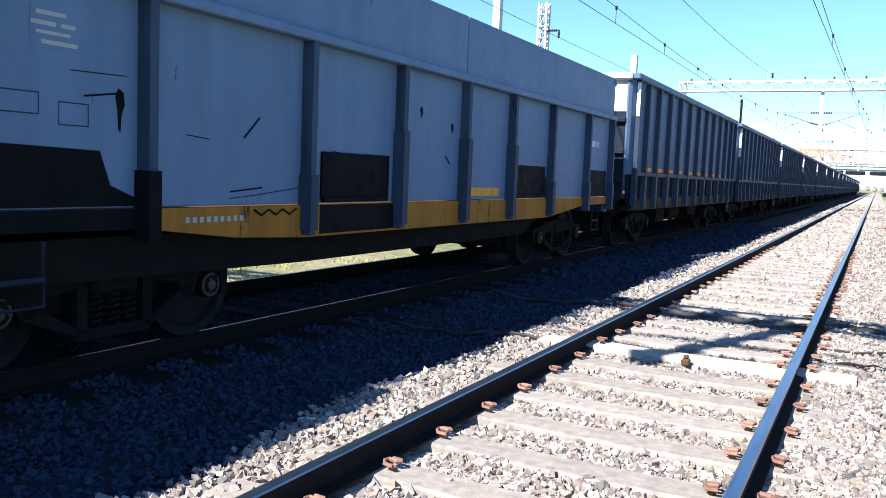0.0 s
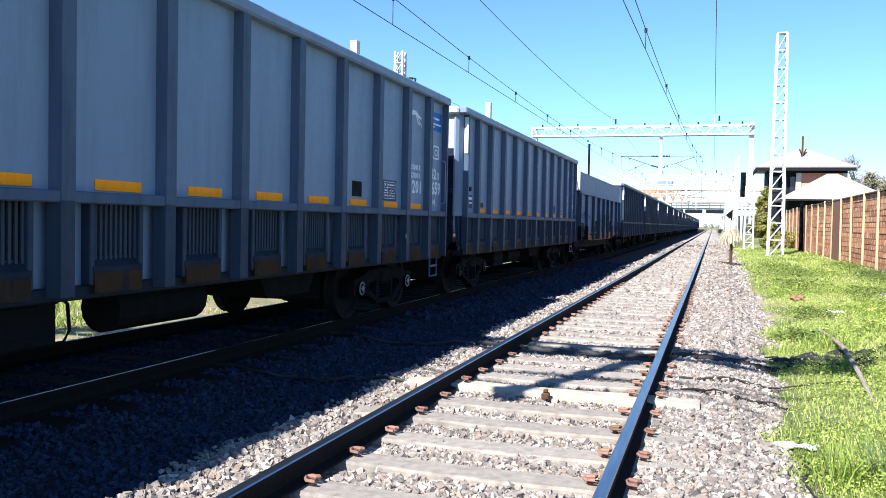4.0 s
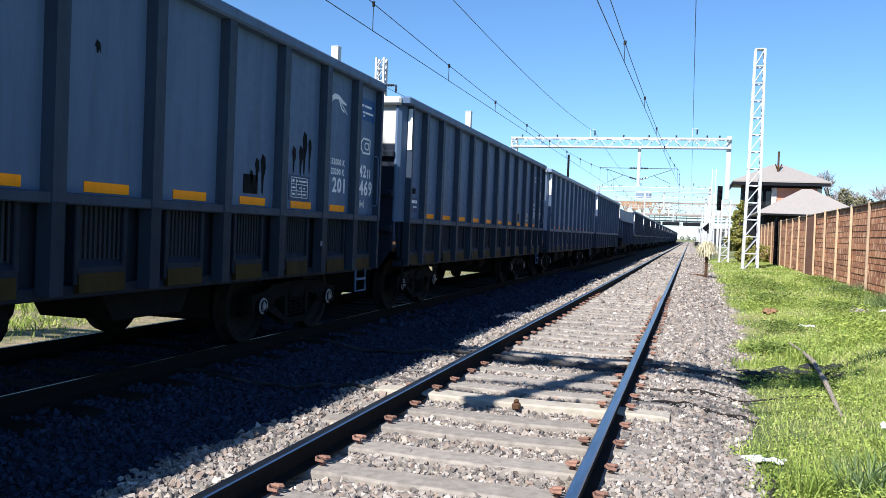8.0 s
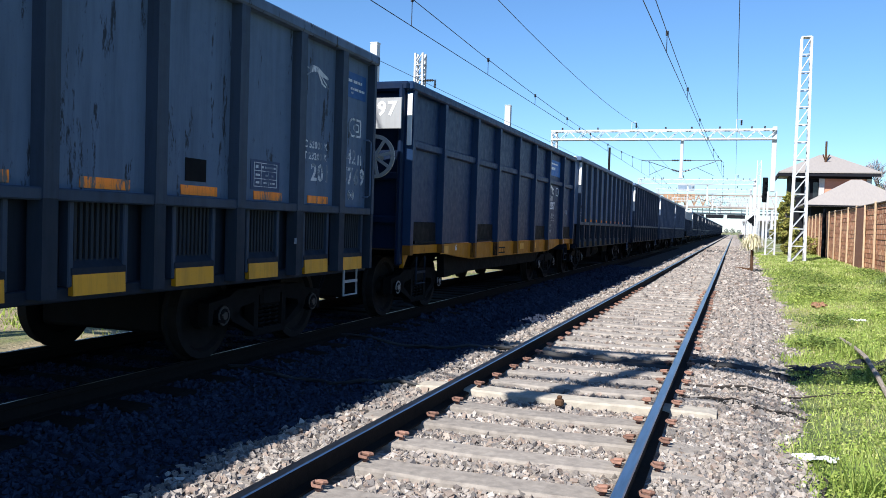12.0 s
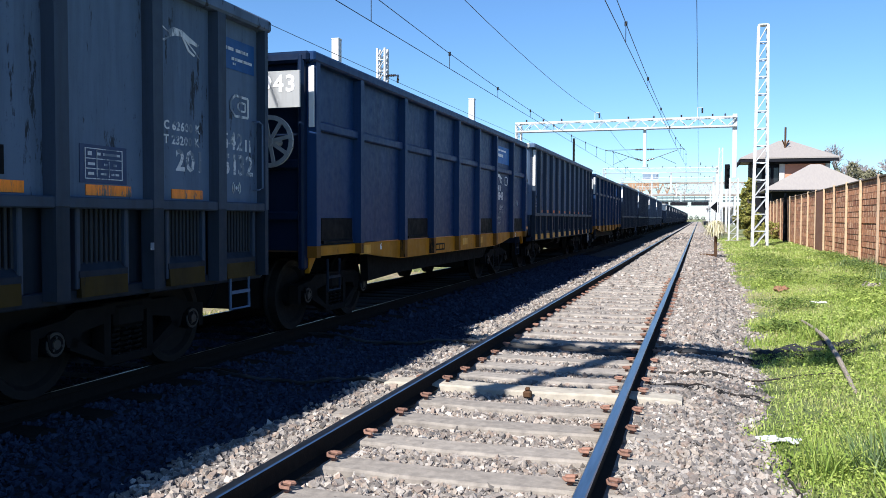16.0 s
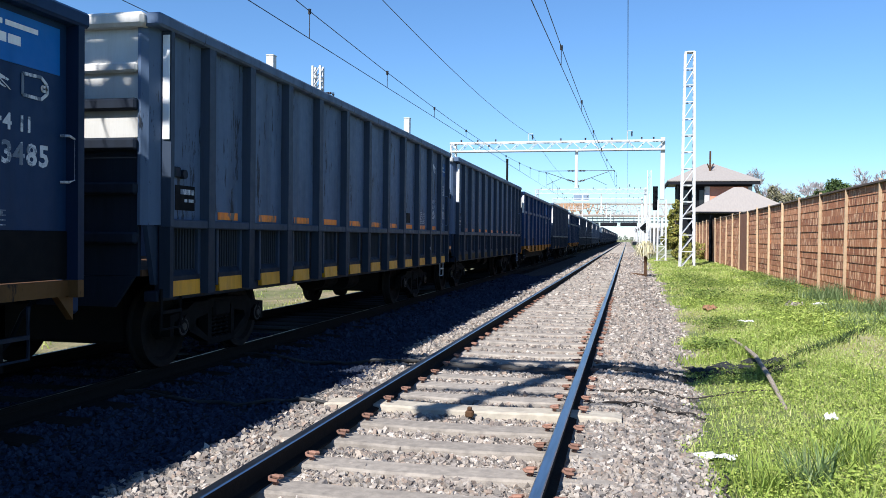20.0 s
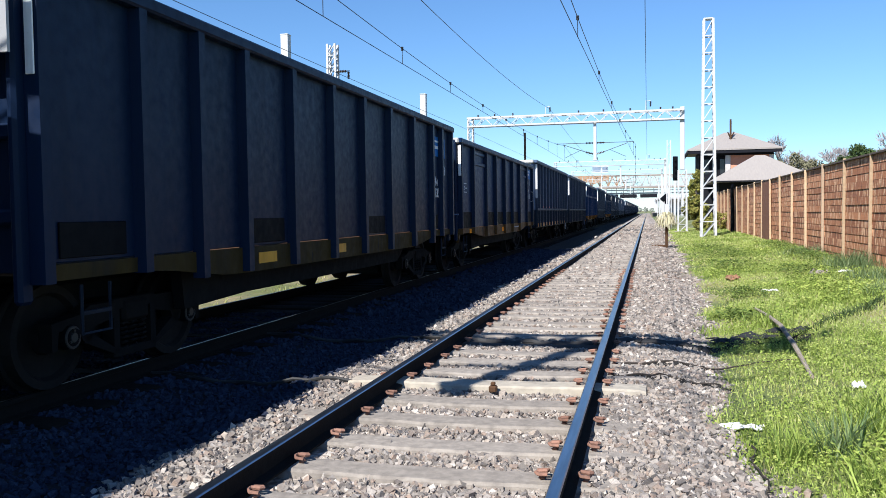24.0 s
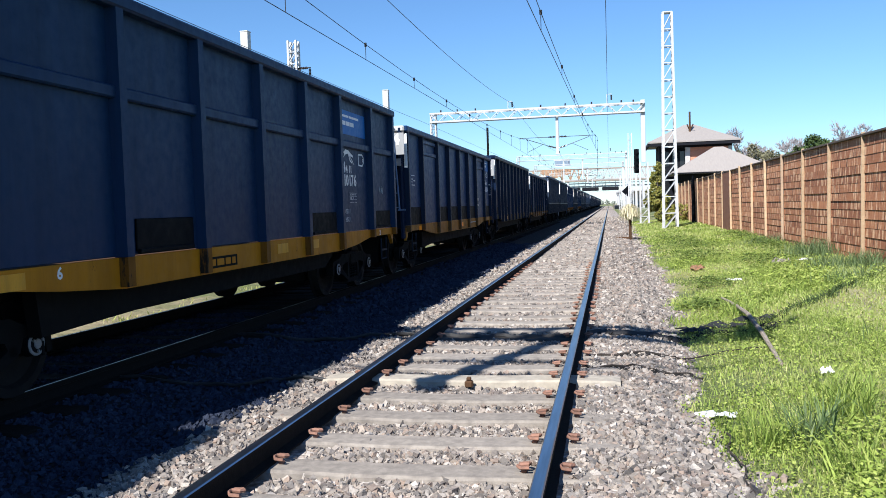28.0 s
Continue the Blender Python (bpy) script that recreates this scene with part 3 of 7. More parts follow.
shaded_me = sleeper_mesh("sleeper", SHADED_SLEEPER)


def railway_track(x, label, count, clipped, usual):
    track = tagged(new("railway_track"), label, "railway track", "parallel tracks", "structure")
    track.location = (x, 0, 0)
    for side in (-0.873, 0.873):
        part("rail", rail_me if x == 0 else dull_rail_me, None, track, "brown steel rail with a polished running head", (side, 0, 0))
    turns = random.Random(5)
    for i in range(-12, count):
        special = x == 0 and i == 10
        # this sleeper's paint holds the shadow of the beam
        shaded = x == 0 and i == 14
        s = part("sleeper", cream_me if special else shaded_me if shaded else usual, None, track, "cream concrete sleeper standing proud" if special else "sleeper painted dark as the beam shadow" if shaded else "",
                 pose(turns.uniform(-0.02, 0.02), FIRST + i * PITCH + turns.uniform(-0.012, 0.012), turns.uniform(-0.012, 0.008) + (0.03 if special else 0), 0, 0, turns.uniform(-0.5, 0.5)))
        if 0 <= i < clipped:
            for side in (-0.873, 0.873):
                for d in (-1, 1):
                    part("rail_clip", clip_me, None, s, "", pose(side + d * 0.125, turns.uniform(-0.01, 0.01), 0.0, 0, 0, (0 if d > 0 else 180) + turns.uniform(-8, 8)))
    return track


railway_track(0, "broad railway track with steel rails on concrete sleepers", 290, 34, sleeper_me)
railway_track(-4.32, "railway track under the freight wagons, rails on dark sleepers", 120, 0, dark_sleeper_me)


# ---- wagons: side is +x, the way they go is +y, rail head z = 0, the front buffer beam at y = 0 ----
WHEEL_R = 0.43


def outline_ring(s, cx, cy, rx, ry, r, a0, a1, x, seg=10):
    """A raised arc on a side plate."""
    s.path([(x, cx + rx * math.cos(a0 + (a1 - a0) * k / seg), cy + ry * math.sin(a0 + (a1 - a0) * k / seg)) for k in range(seg + 1)], r, 4)


def axle_mesh():
    return Shape().tube((-1.1, 0, 0), (1.1, 0, 0), 0.075, 10).tube((-1.12, 0, 0), (-1.0, 0, 0), 0.10, 10).tube((1.0, 0, 0), (1.12, 0, 0), 0.10, 10).data("wheelset", WHEEL)


def wheel_mesh():
    """Flanged wheel with a dished disc and hub."""
    s, seg = Shape(), 28
    rings = [(0.80, 0.30), (0.80, 0.455), (0.83, 0.455), (0.845, 0.432), (0.945, 0.426), (0.945, 0.36), (0.90, 0.33), (0.88, 0.15), (0.95, 0.14), (0.96, 0.07)]
    verts = [(x, r * math.cos(k * math.tau / seg), r * math.sin(k * math.tau / seg)) for x, r in rings for k in range(seg)]
    faces = [(j * seg + i, (j + 1) * seg + i, (j + 1) * seg + (i + 1) % seg, j * seg + (i + 1) % seg) for j in range(len(rings) - 1) for i in range(seg)]
    return s.put(verts, faces).data("wheel", WHEEL)


def cap_mesh(mat, name):
    """Round end cap of an axle box, with three bolts and a dark notch."""
    s = Shape().tube((1.10, 0, 0), (1.165, 0, 0), 0.105, 16, 0.10, 1)
    s.tube((1.165, 0, 0), (1.172, 0, 0), 0.095, 16, 0.09, 0)
    s.tube((1.172, 0, 0), (1.176, 0, 0), 0.072, 14, 0.07, 1)
    s.tube((1.176, 0, 0), (1.184, 0, 0), 0.042, 12, 0.038, 0)
    for k in range(3):
        a = k * math.tau / 3
        s.tube((1.176, 0.056 * math.cos(a), 0.056 * math.sin(a)), (1.19, 0.056 * math.cos(a), 0.056 * math.sin(a)), 0.011, 6, None, 0)
    s.box(1.166, -0.012, 0.05, 1.178, 0.10, 0.075, 0, 1)
    return s.data(name, [mat, PLATE_BLACK])


def side_frame_mesh():
    """Cast side frame of a bogie: arched top, sloping bottom, an opening round the springs."""
    s, x0, x1 = Shape(), 1.02, 1.14
    for sy in (-1, 1):
        s.prism([(sy * 0.30, 0.52), (sy * 0.30, 0.66), (sy * 0.62, 0.66), (sy * 0.75, 0.60), (sy * 1.08, 0.56), (sy * 1.08, 0.34), (sy * 1.02, 0.34),
                 (sy * 1.00, 0.49), (sy * 0.76, 0.49), (sy * 0.72, 0.38), (sy * 0.62, 0.36), (sy * 0.56, 0.48)], "x", x0, x1)
        s.prism([(sy * 0.24, 0.22), (sy * 0.30, 0.20), (sy * 0.70, 0.36), (sy * 0.66, 0.46)], "x", x0, x1)
        s.prism([(sy * 0.23, 0.22), (sy * 0.31, 0.22), (sy * 0.31, 0.6), (sy * 0.23, 0.6)], "x", x0, x1)
    s.box(x0, -0.31, 0.16, x1, 0.31, 0.24, 0.01)
    s.box(x0, -0.31, 0.58, x1, 0.31, 0.68, 0.01)
    return s.data("side_frame", BOGIE)


def spring_mesh():
    s = Shape()
    for sx in (1,):
        for k in (-1, 0, 1):
            s.path([(sx * 1.08 + 0.055 * math.cos(a * 1.1), k * 0.14 + 0.055 * math.sin(a * 1.1), 0.24 + 0.22 * a / 30) for a in range(31)], 0.013, 4)
    return s.data("spring_nest", BOGIE)


def bolster_mesh():
    # the two large inner boxes are filler that closes the view through
    return Shape().box(-1.16, -0.19, 0.46, 1.16, 0.19, 0.66, 0.03).box(-0.35, -0.35, 0.66, 0.35, 0.35, 0.80, 0.02).beam((-0.95, -0.45, 0.36), (0.95, -0.45, 0.36), 0.09).beam(
        (-0.95, 0.45, 0.36), (0.95, 0.45, 0.36), 0.09).box(-0.98, -0.55, 0.30, 0.98, 0.55, 0.56, 0.04).box(-0.72, -1.22, 0.26, 0.72, 1.22, 0.84, 0.03).box(-0.9, -0.52, 0.24, -0.7, -0.42, 0.56).box(0.7, 0.42, 0.28, 0.9, 0.52, 0.56).data("bolster", BOGIE)


RUN = {"wheelset": axle_mesh(), "wheel": wheel_mesh(), "side_frame": side_frame_mesh(), "spring": spring_mesh(), "bolster": bolster_mesh(),
       "white_cap": cap_mesh(CAP, "bearing_cap"), "grey_cap": cap_mesh(GREY_CAP, "bearing_cap")}
WHEELBASE = 0.87


def running_gear(root, length, front, rear, cap):
    """Two bogies, couplers, hoses, brake gear."""
    for y in (-front, -rear):
        part("bolster", RUN["bolster"], None, root, "", (0, y, 0))
        for turn in (0, 180):
            part("side_frame", RUN["side_frame"], None, root, "grimy black cast bogie side frame", pose(0, y, 0, 0, 0, turn))
        part("spring_nest", RUN["spring"], None, root, "", (0, y, 0))
        for d in (-WHEELBASE, WHEELBASE):
            w = part("wheelset", RUN["wheelset"], None, root, "grimy steel wheelset, rolling", (0, y + d, WHEEL_R))
            for turn in (0, 180):
                part("wheel", RUN["wheel"], None, w, "", pose(0, 0, 0, 0, 0, turn), True)
                part("bearing_cap", RUN[cap], None, w, "white painted axle-end cap" if cap == "white_cap" else "", pose(0, 0, 0, 0, 0, turn))
    for y, s in ((0.0, 1), (-length, -1)):
        part("coupler", Shape().box(-0.09, min(y - s * 0.5, y + s * 0.22), 0.72, 0.09, max(y - s * 0.5, y + s * 0.22), 0.9, 0.02).box(
            -0.15, min(y + s * 0.2, y + s * 0.44), 0.66, 0.15, max(y + s * 0.2, y + s * 0.44), 0.95, 0.04), BOGIE, root)
        part("brake_hose", Shape().path([(0.35, y, 0.75), (0.38, y + s * 0.16, 0.66), (0.38, y + s * 0.3, 0.45), (0.36, y + s * 0.38, 0.36)], 0.022, 6), PLATE_BLACK, root)
    mid = -length / 2
    part("centre_sill", Shape().box(-0.28, -length + 0.1, 0.72, 0.28, -0.1, 1.0, 0.01), BOGIE, root)
    part("air_tank", Shape().tube((0.75, mid + 0.4, 0.68), (0.75, mid - 0.6, 0.68), 0.16, 14).beam((0.75, mid + 0.2, 0.6), (0.75, mid + 0.2, 0.9), 0.05).beam((0.75, mid - 0.4, 0.6), (0.75, mid - 0.4, 0.9), 0.05), BOGIE, root)
    part("brake_cylinder", Shape().tube((-0.2, mid - 1.1, 0.68), (-0.2, mid - 0.6, 0.68), 0.15, 14).tube((-0.2, mid - 0.6, 0.68), (-0.2, mid + 0.2, 0.68), 0.03, 6), BOGIE, root)
    part("brake_rod", Shape().tube((0.1, -front - 0.9, 0.64), (0.1, -rear + 0.9, 0.64), 0.022, 6).beam((0.1, mid - 0.7, 0.56), (0.1, mid - 0.7, 0.76), 0.04), BOGIE, root)


def paint_runs(root, spots, x):
    """Black paint that has run down the side, each from a blot (y, z of its top, length, width)."""
    for y, z, long, w in spots:
        s = Shape().prism([(y - w * 0.6, z - w), (y - w * 0.2, z), (y + w * 0.5, z - w * 0.4), (y + w * 0.7, z - w * 1.8), (y + w * 0.25, z - long * 0.6), (y + w * 0.1, z - long),
                           (y - w * 0.15, z - long * 0.95), (y - w * 0.3, z - long * 0.5)], "x", x, x + 0.003)
        part("paint_run", s, PLATE_BLACK, root, "run of black paint")


def stirrup(root, y, mat=BOGIE):
    """Step hanging under the corner, and the grab iron over it."""
    part("step", Shape().path([(1.46, y - 0.17, 0.88), (1.46, y - 0.17, 0.5), (1.46, y + 0.17, 0.5), (1.46, y + 0.17, 0.88)], 0.016, 5).beam((1.46, y - 0.17, 0.66), (1.46, y + 0.17, 0.66), 0.03), mat, root)


def grab_iron(root, y, z0, z1, x, mat):
    part("grab_iron", Shape().path([(x, y - 0.09, z1), (x + 0.06, y - 0.07, z1), (x + 0.06, y, z1 - 0.02), (x + 0.06, y, z0 + 0.02), (x + 0.06, y - 0.07, z0), (x, y - 0.09, z0)], 0.011, 5), mat, root)


def side_sign(root, y0, y1, z0, z1, x, mat, name="sign_panel", label="", bars=(), bar_mat=None):
    """A thin painted panel with rows of bars (height share, from share, to share, thickness)."""
    p = part(name, Shape().box(x - 0.004, y0, z0, x + 0.004, y1, z1), mat, root, label)
    if bars:
        s = Shape()
        for h, a, b, t in bars:
            z = z0 + (z1 - z0) * h
            s.box(x + 0.004, y0 + (y1 - y0) * a, z - t / 2, x + 0.008, y0 + (y1 - y0) * b, z + t / 2)
        part("print", s, bar_mat or WHITE, p)
    return p


BRAND_BARS = ((0.60, 0.035, 0.05, 0.19), (0.76, 0.10, 0.36, 0.036), (0.76, 0.39, 0.74, 0.036), (0.46, 0.10, 0.24, 0.065), (0.46, 0.26, 0.40, 0.065), (0.46, 0.42, 0.55, 0.065))
OLD_BARS = ((0.66, 0.02, 0.36, 0.03), (0.66, 0.42, 0.80, 0.03), (0.36, 0.30, 0.45, 0.026), (0.36, 0.48, 0.92, 0.026), (0.2, 0.34, 0.42, 0.02))
TABLE_BARS = ((0.9, 0.1, 0.9, 0.007), (0.64, 0.1, 0.9, 0.007), (0.38, 0.1, 0.9, 0.007), (0.12, 0.1, 0.9, 0.007), (0.77, 0.16, 0.24, 0.03), (0.77, 0.34, 0.42, 0.02), (0.77, 0.48, 0.84, 0.018),
              (0.5, 0.16, 0.3, 0.02), (0.5, 0.5, 0.56, 0.018), (0.5, 0.7, 0.76, 0.018), (0.25, 0.16, 0.28, 0.02), (0.25, 0.42, 0.56, 0.015), (0.25, 0.66, 0.82, 0.015),
              (0.51, 0.1, 0.112, 0.22), (0.51, 0.34, 0.35, 0.2), (0.38, 0.6, 0.61, 0.12), (0.51, 0.888, 0.9, 0.22))


def leaping_mark(root, y, z, x, size, mat):
    """Abstract outstretched streaks where the operator's emblem is."""
    s = Shape()

    def streak(*pts):
        s.prism([(y + u * size, z + w * size) for u, w in pts], "x", x, x + 0.003)
    streak((-0.30, 0.06), (-0.18, 0.13), (0.02, 0.125), (0.20, 0.06), (0.17, -0.02), (0.02, 0.035), (-0.14, 0.02), (-0.26, -0.02))
    streak((-0.28, 0.03), (-0.30, 0.06), (-0.50, 0.13), (-0.48, 0.105))
    streak((-0.26, -0.02), (-0.20, 0.02), (-0.40, -0.07), (-0.50, -0.055), (-0.49, -0.075), (-0.38, -0.10))
    streak((0.20, 0.06), (0.30, 0.03), (0.42, -0.005), (0.38, -0.04), (0.26, -0.02), (0.17, -0.02))
    streak((0.10, 0.0), (0.17, -0.02), (0.36, -0.13), (0.47, -0.215), (0.42, -0.20), (0.30, -0.12))
    streak((0.02, 0.03), (0.08, 0.01), (0.20, -0.12), (0.33, -0.17), (0.30, -0.19), (0.16, -0.145))
    part("emblem", s, mat, root)


def pennant(root, y, z, x, size, mat, ahead=False):
    """Outline of a tag with a blunt point, and a smaller tag in it; ahead: the point shows the way the wagon goes."""
    s = Shape()
    k = -1 if ahead else 1
    for c, e, w in ((0.0, 1.0, 0.024), (-0.72 * k, 0.2, 0.02) if ahead else (0.25 * k, 0.42, 0.018)):
        pts = [(y + c * size + k * e * size * u, z + size * e * v) for u, v in ((1, 0.58), (-0.45, 0.62), (-0.95, 0.25), (-0.95, -0.25), (-0.45, -0.62), (1, -0.58))]
        for a, b in zip(pts, pts[1:] + pts[:1]):
            s.beam((x, *a), (x, *b), w, 0.004, 0, (1, 0, 0))
    part("emblem", s, mat, root)


def radio_mark(root, y, z, x, size, mat):
    s = Shape().tube((x - 0.002, y, z), (x + 0.003, y, z), 0.02 * size / 0.1, 8)
    for r in (0.5, 0.85):
        for a in (0.0, math.pi):
            outline_ring(s, y, z, size * r, size * r, 0.006, a - 0.8, a + 0.8, x)
    part("radio_symbol", s, mat, root)


def side_text(root, text, y, z, size, x, mat=WHITE, align="LEFT"):
    """Lettering on the side, read from beside the track; y: where it begins, counted backwards from the front."""
    lettering(text, size, mat, root, pose(x, y, z, 90, 0, 90), "lettering", align)


def class_number(root, text, y, z, size, x, mat):
    """The class number: large figures first, then smaller ones with wide gaps."""
    big, small = (text[:2], text[2:]) if " " in text else (text[:3], text[3:])
    side_text(root, big, y, z, size, x, mat)
    wide = sum(GLYPHS[ch][2] for ch in big) * size * NARROW
    side_text(root, small, y + wide, z - 0.005, size * 0.72, x, mat)


def rib_outline(y, w, x, d):
    return [(x - 0.01, y - w / 2), (x, y - w / 2), (x + d, y - w * 0.36), (x + d, y + w * 0.36), (x, y + w / 2), (x - 0.01, y + w / 2)]


def sheet(y0, y1, z0, z1, x0, x1, sx, c=0.006):
    a, b = sorted((sx * x0, sx * x1))
    return Shape().box(a, min(y0, y1), z0, b, max(y0, y1), z1, c)


def end_wall(root, y, out, top, floor, mat, ribs, plate=None, posts=True):
    """End of the body: a wall with level ribs, corner posts and a bent gusset; out: +1 for the front, -1 for the rear."""
    a, b = sorted((y, y - out * 0.05))
    # cut: paint changes here from sunlit to shaded by the next wagon
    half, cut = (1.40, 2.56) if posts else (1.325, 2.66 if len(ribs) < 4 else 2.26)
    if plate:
        part("end_wall", Shape().box(-half, a, cut, half, b, top - 0.02, 0.006), plate, root, "upper end wall, paint lightened for the sun on it")
        part("end_wall", Shape().box(-half, a, floor, half, b, cut - 0.005, 0.006), SOOT_SHADE, root, "lower end wall, paint darkened for shade")
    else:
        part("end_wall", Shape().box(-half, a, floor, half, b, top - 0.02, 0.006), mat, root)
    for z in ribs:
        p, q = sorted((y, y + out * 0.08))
        part("end_rib", Shape().box(-half - 0.01, p, z - 0.055, half + 0.01, q, z + 0.055, 0.02), SOOT_SHADE if plate else mat, root)
    for sx in (-1, 1) if posts else ():
        p, q = sorted((y - out * 0.02, y + out * 0.12))
        a, b = sorted((sx * 1.36, sx * 1.44))
        part("corner_post", Shape().box(a, p, floor - 0.22, b, q, top - 0.03, 0.025), mat, root)
        # white strip in place of sunlight on the corner's rear flank
        if out < 0 and top > 2.6:
            p, q = sorted((y + out * 0.02, y + out * 0.035))
            a, b = sorted((sx * 1.465, sx * 1.535))
            part("corner_strip", Shape().box(a, p, top - 0.86, b, q, top - 0.16, 0.004), WHITE, root, "white strip painted in for the sunlit rear corner")
    p, q = sorted((y - out * 0.1, y + out * 0.11))
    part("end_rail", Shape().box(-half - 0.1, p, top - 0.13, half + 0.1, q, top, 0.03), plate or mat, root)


def far_side(root, ribs, L, top, floor, paint):
    """The side away from the near track: its wall with pressed ribs, and its rim."""
    s = Shape().box(-1.452, -L, 0.84, -1.42, 0, top - 0.05, 0.004)
    for y in ribs:
        s.prism([(-x, -yy) for x, yy in rib_outline(y, 0.18, 1.45, 0.09)], "z", 0.82, top - 0.1)
    part("side_wall", s, paint, root)
    part("top_rail", sheet(0.02, -L - 0.02, top - 0.12, top, 1.38, 1.565, -1, 0.02), paint, root)


# bays of the tall grey wagons, counted from the front
TALL_RIBS = [0.06, 0.87, 1.81, 2.87, 3.97, 5.05, 6.14, 7.24, 8.35, 9.40, 10.46, 11.38, 12.13]
GRILLE_GAPS = [0.09, 0.16, 0.27, 0.27, 0.26, 0.25, 0.25, 0.23, 0.21, 0.13, 0.09, 0.08]


def tall_wagon(name, paint, chute, spot, text, label, cap, worn=False):
    """Tall hopper gondola: pressed ribs, a mid rail, grilles and sloping chutes below."""
    root = tagged(new(name), label, "freight wagon", "wagons of the freight train")
    L, top = 12.5, 3.38
    end = 12.36
    rib_paint = FRESH_RIB if paint is FRESH_GREY else GREY_RIB
    low_paint = GREY_RIB if paint is FRESH_GREY or worn else SOOT_SHADE
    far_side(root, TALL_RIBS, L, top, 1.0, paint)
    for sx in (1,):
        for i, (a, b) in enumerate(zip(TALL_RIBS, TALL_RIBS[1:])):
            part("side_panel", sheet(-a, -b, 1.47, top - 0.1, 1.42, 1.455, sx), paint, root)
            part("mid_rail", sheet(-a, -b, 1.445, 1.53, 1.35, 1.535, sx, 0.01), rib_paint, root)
            part("lower_panel", sheet(-a, -b, 0.84, 1.46, 1.36, 1.385, sx), paint if paint is FRESH_GREY else SOOT_SHADE, root)
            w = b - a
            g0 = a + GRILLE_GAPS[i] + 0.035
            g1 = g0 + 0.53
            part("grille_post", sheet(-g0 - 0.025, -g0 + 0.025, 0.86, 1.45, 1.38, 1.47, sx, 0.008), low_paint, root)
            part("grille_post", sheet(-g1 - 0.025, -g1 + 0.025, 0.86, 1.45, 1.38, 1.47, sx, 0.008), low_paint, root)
            # no hole: a flat black sheet painted in for the shade behind the bars
            part("opening", sheet(-g0, -g1, 1.06, 1.48, 1.386, 1.392, sx, 0.0), HOLE_SHADE, root)
            bars = Shape()
            count = 10
            for k in range(count):
                yk = -g0 - (g1 - g0) * (k + 0.5) / count
                bars.tube((sx * 1.42, yk, 1.04), (sx * 1.42, yk, 1.45), 0.015, 6)
            part("grille", bars, GREY_BARS if paint is FRESH_GREY else DARK_BARS, root, "dark vertical grille bars")
            part("chute", Shape().prism([(sx * 1.39, 1.05), (sx * 1.42, 1.05), (sx * 1.475, 0.99), (sx * 1.475, 0.94), (sx * 1.39, 0.94)], "y", -g1, -g0), SOOT_SHADE, root)
            part("chute_lip", Shape().prism([(sx * 1.39, 0.945), (sx * 1.48, 0.945), (sx * 1.485, 0.80), (sx * 1.39, 0.80)], "y", -g1 + 0.01, -g0 - 0.01), chute, root, "yellow painted chute lip" if chute is BRIGHT else "rust-stained chute lip" if chute is RUST_LIP else "stained ochre chute lip")
            if 1 <= i < 11:
                m = (a + b) / 2
                r = min(0.25, w * 0.24)
                part("reflector", sheet(-m - r + 0.04, -m + r + 0.04, 1.545, 1.625, 1.452, 1.462, sx, 0.0), spot, root, "orange-yellow reflector strip" if not worn else "chipped orange reflector strip")
        for i, y in enumerate(TALL_RIBS):
            o = [(sx * x, -yy) for x, yy in rib_outline(y, 0.085 if i in (0, len(TALL_RIBS) - 1) else 0.18, 1.45, 0.095)]
            # below the mid rail the ribs take a darker paint
            foot = 1.46 if text else 0.80
            part("rib", Shape().prism(o, "z", foot, top - 0.1), rib_paint, root, "darker pressed steel rib")
            if text:
                part("rib_foot", Shape().prism([(u * 0.997, w) for u, w in o], "z", 0.80, foot - 0.002), GREY_RIB if paint is FRESH_GREY else DARK_FOOT, root, "darker foot of a rib")
        bent = [(sx * 1.42, -12.14), (sx * 1.452, -12.14), (sx * 1.452, -12.19), (sx * 1.41, -12.31), (sx * 1.36, -end), (sx * 1.33, -end)]
        part("corner_plate", Shape().prism(bent, "z", 1.47, top - 0.1), paint, root, "bent plate round the rear corner")
        part("corner_foot", Shape().prism([(-12.14, 1.465), (-12.33, 1.465), (-12.20, 0.92), (-12.14, 0.92)], "x", *sorted((sx * 1.36, sx * 1.41))), low_paint, root)
        # sun on the last rib's rear flank, added as white paint
        part("corner_strip", Shape().box(1.468, -12.182, top - (1.12 if worn else 0.8), 1.54, -12.174, top - 0.16, 0.003), WHITE, root, "white strip painted in for the sunlit rear corner")
        part("top_rail", sheet(0.02, -end - 0.02, top - 0.12, top, 1.38, 1.565, sx, 0.02), paint, root, "capping rail along the rim")
        part("side_sill", sheet(0.0, -end + 0.15, 0.76, 0.86, 1.30, 1.44, sx, 0.01), SOOT_SHADE, root)
    part("floor", Shape().box(-1.34, -end + 0.06, 1.0, 1.34, -0.06, 1.06), RUSTY, root)
    end_wall(root, -0.05, 1, top, 1.0, paint, (1.35, 1.95, 2.55))
    end_wall(root, -end + 0.03, -1, top, 1.0, paint, (1.35, 1.9, 2.5) if not worn else (1.35, 1.8, 2.2, 2.56), LIT_END, False)
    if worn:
        part("end_ledge", Shape().box(-1.33, -end - 0.03, 2.85, 1.33, -end + 0.03, 2.94, 0.02), LIT_END, root)
    for y in (-0.02, -end + 0.02):
        part("end_sheet", Shape().prism([(-1.3, 1.0), (1.3, 1.0), (1.1, 0.72), (-1.1, 0.72)], "y", y - 0.02, y + 0.02), SOOT_SHADE, root)
    x = 1.456
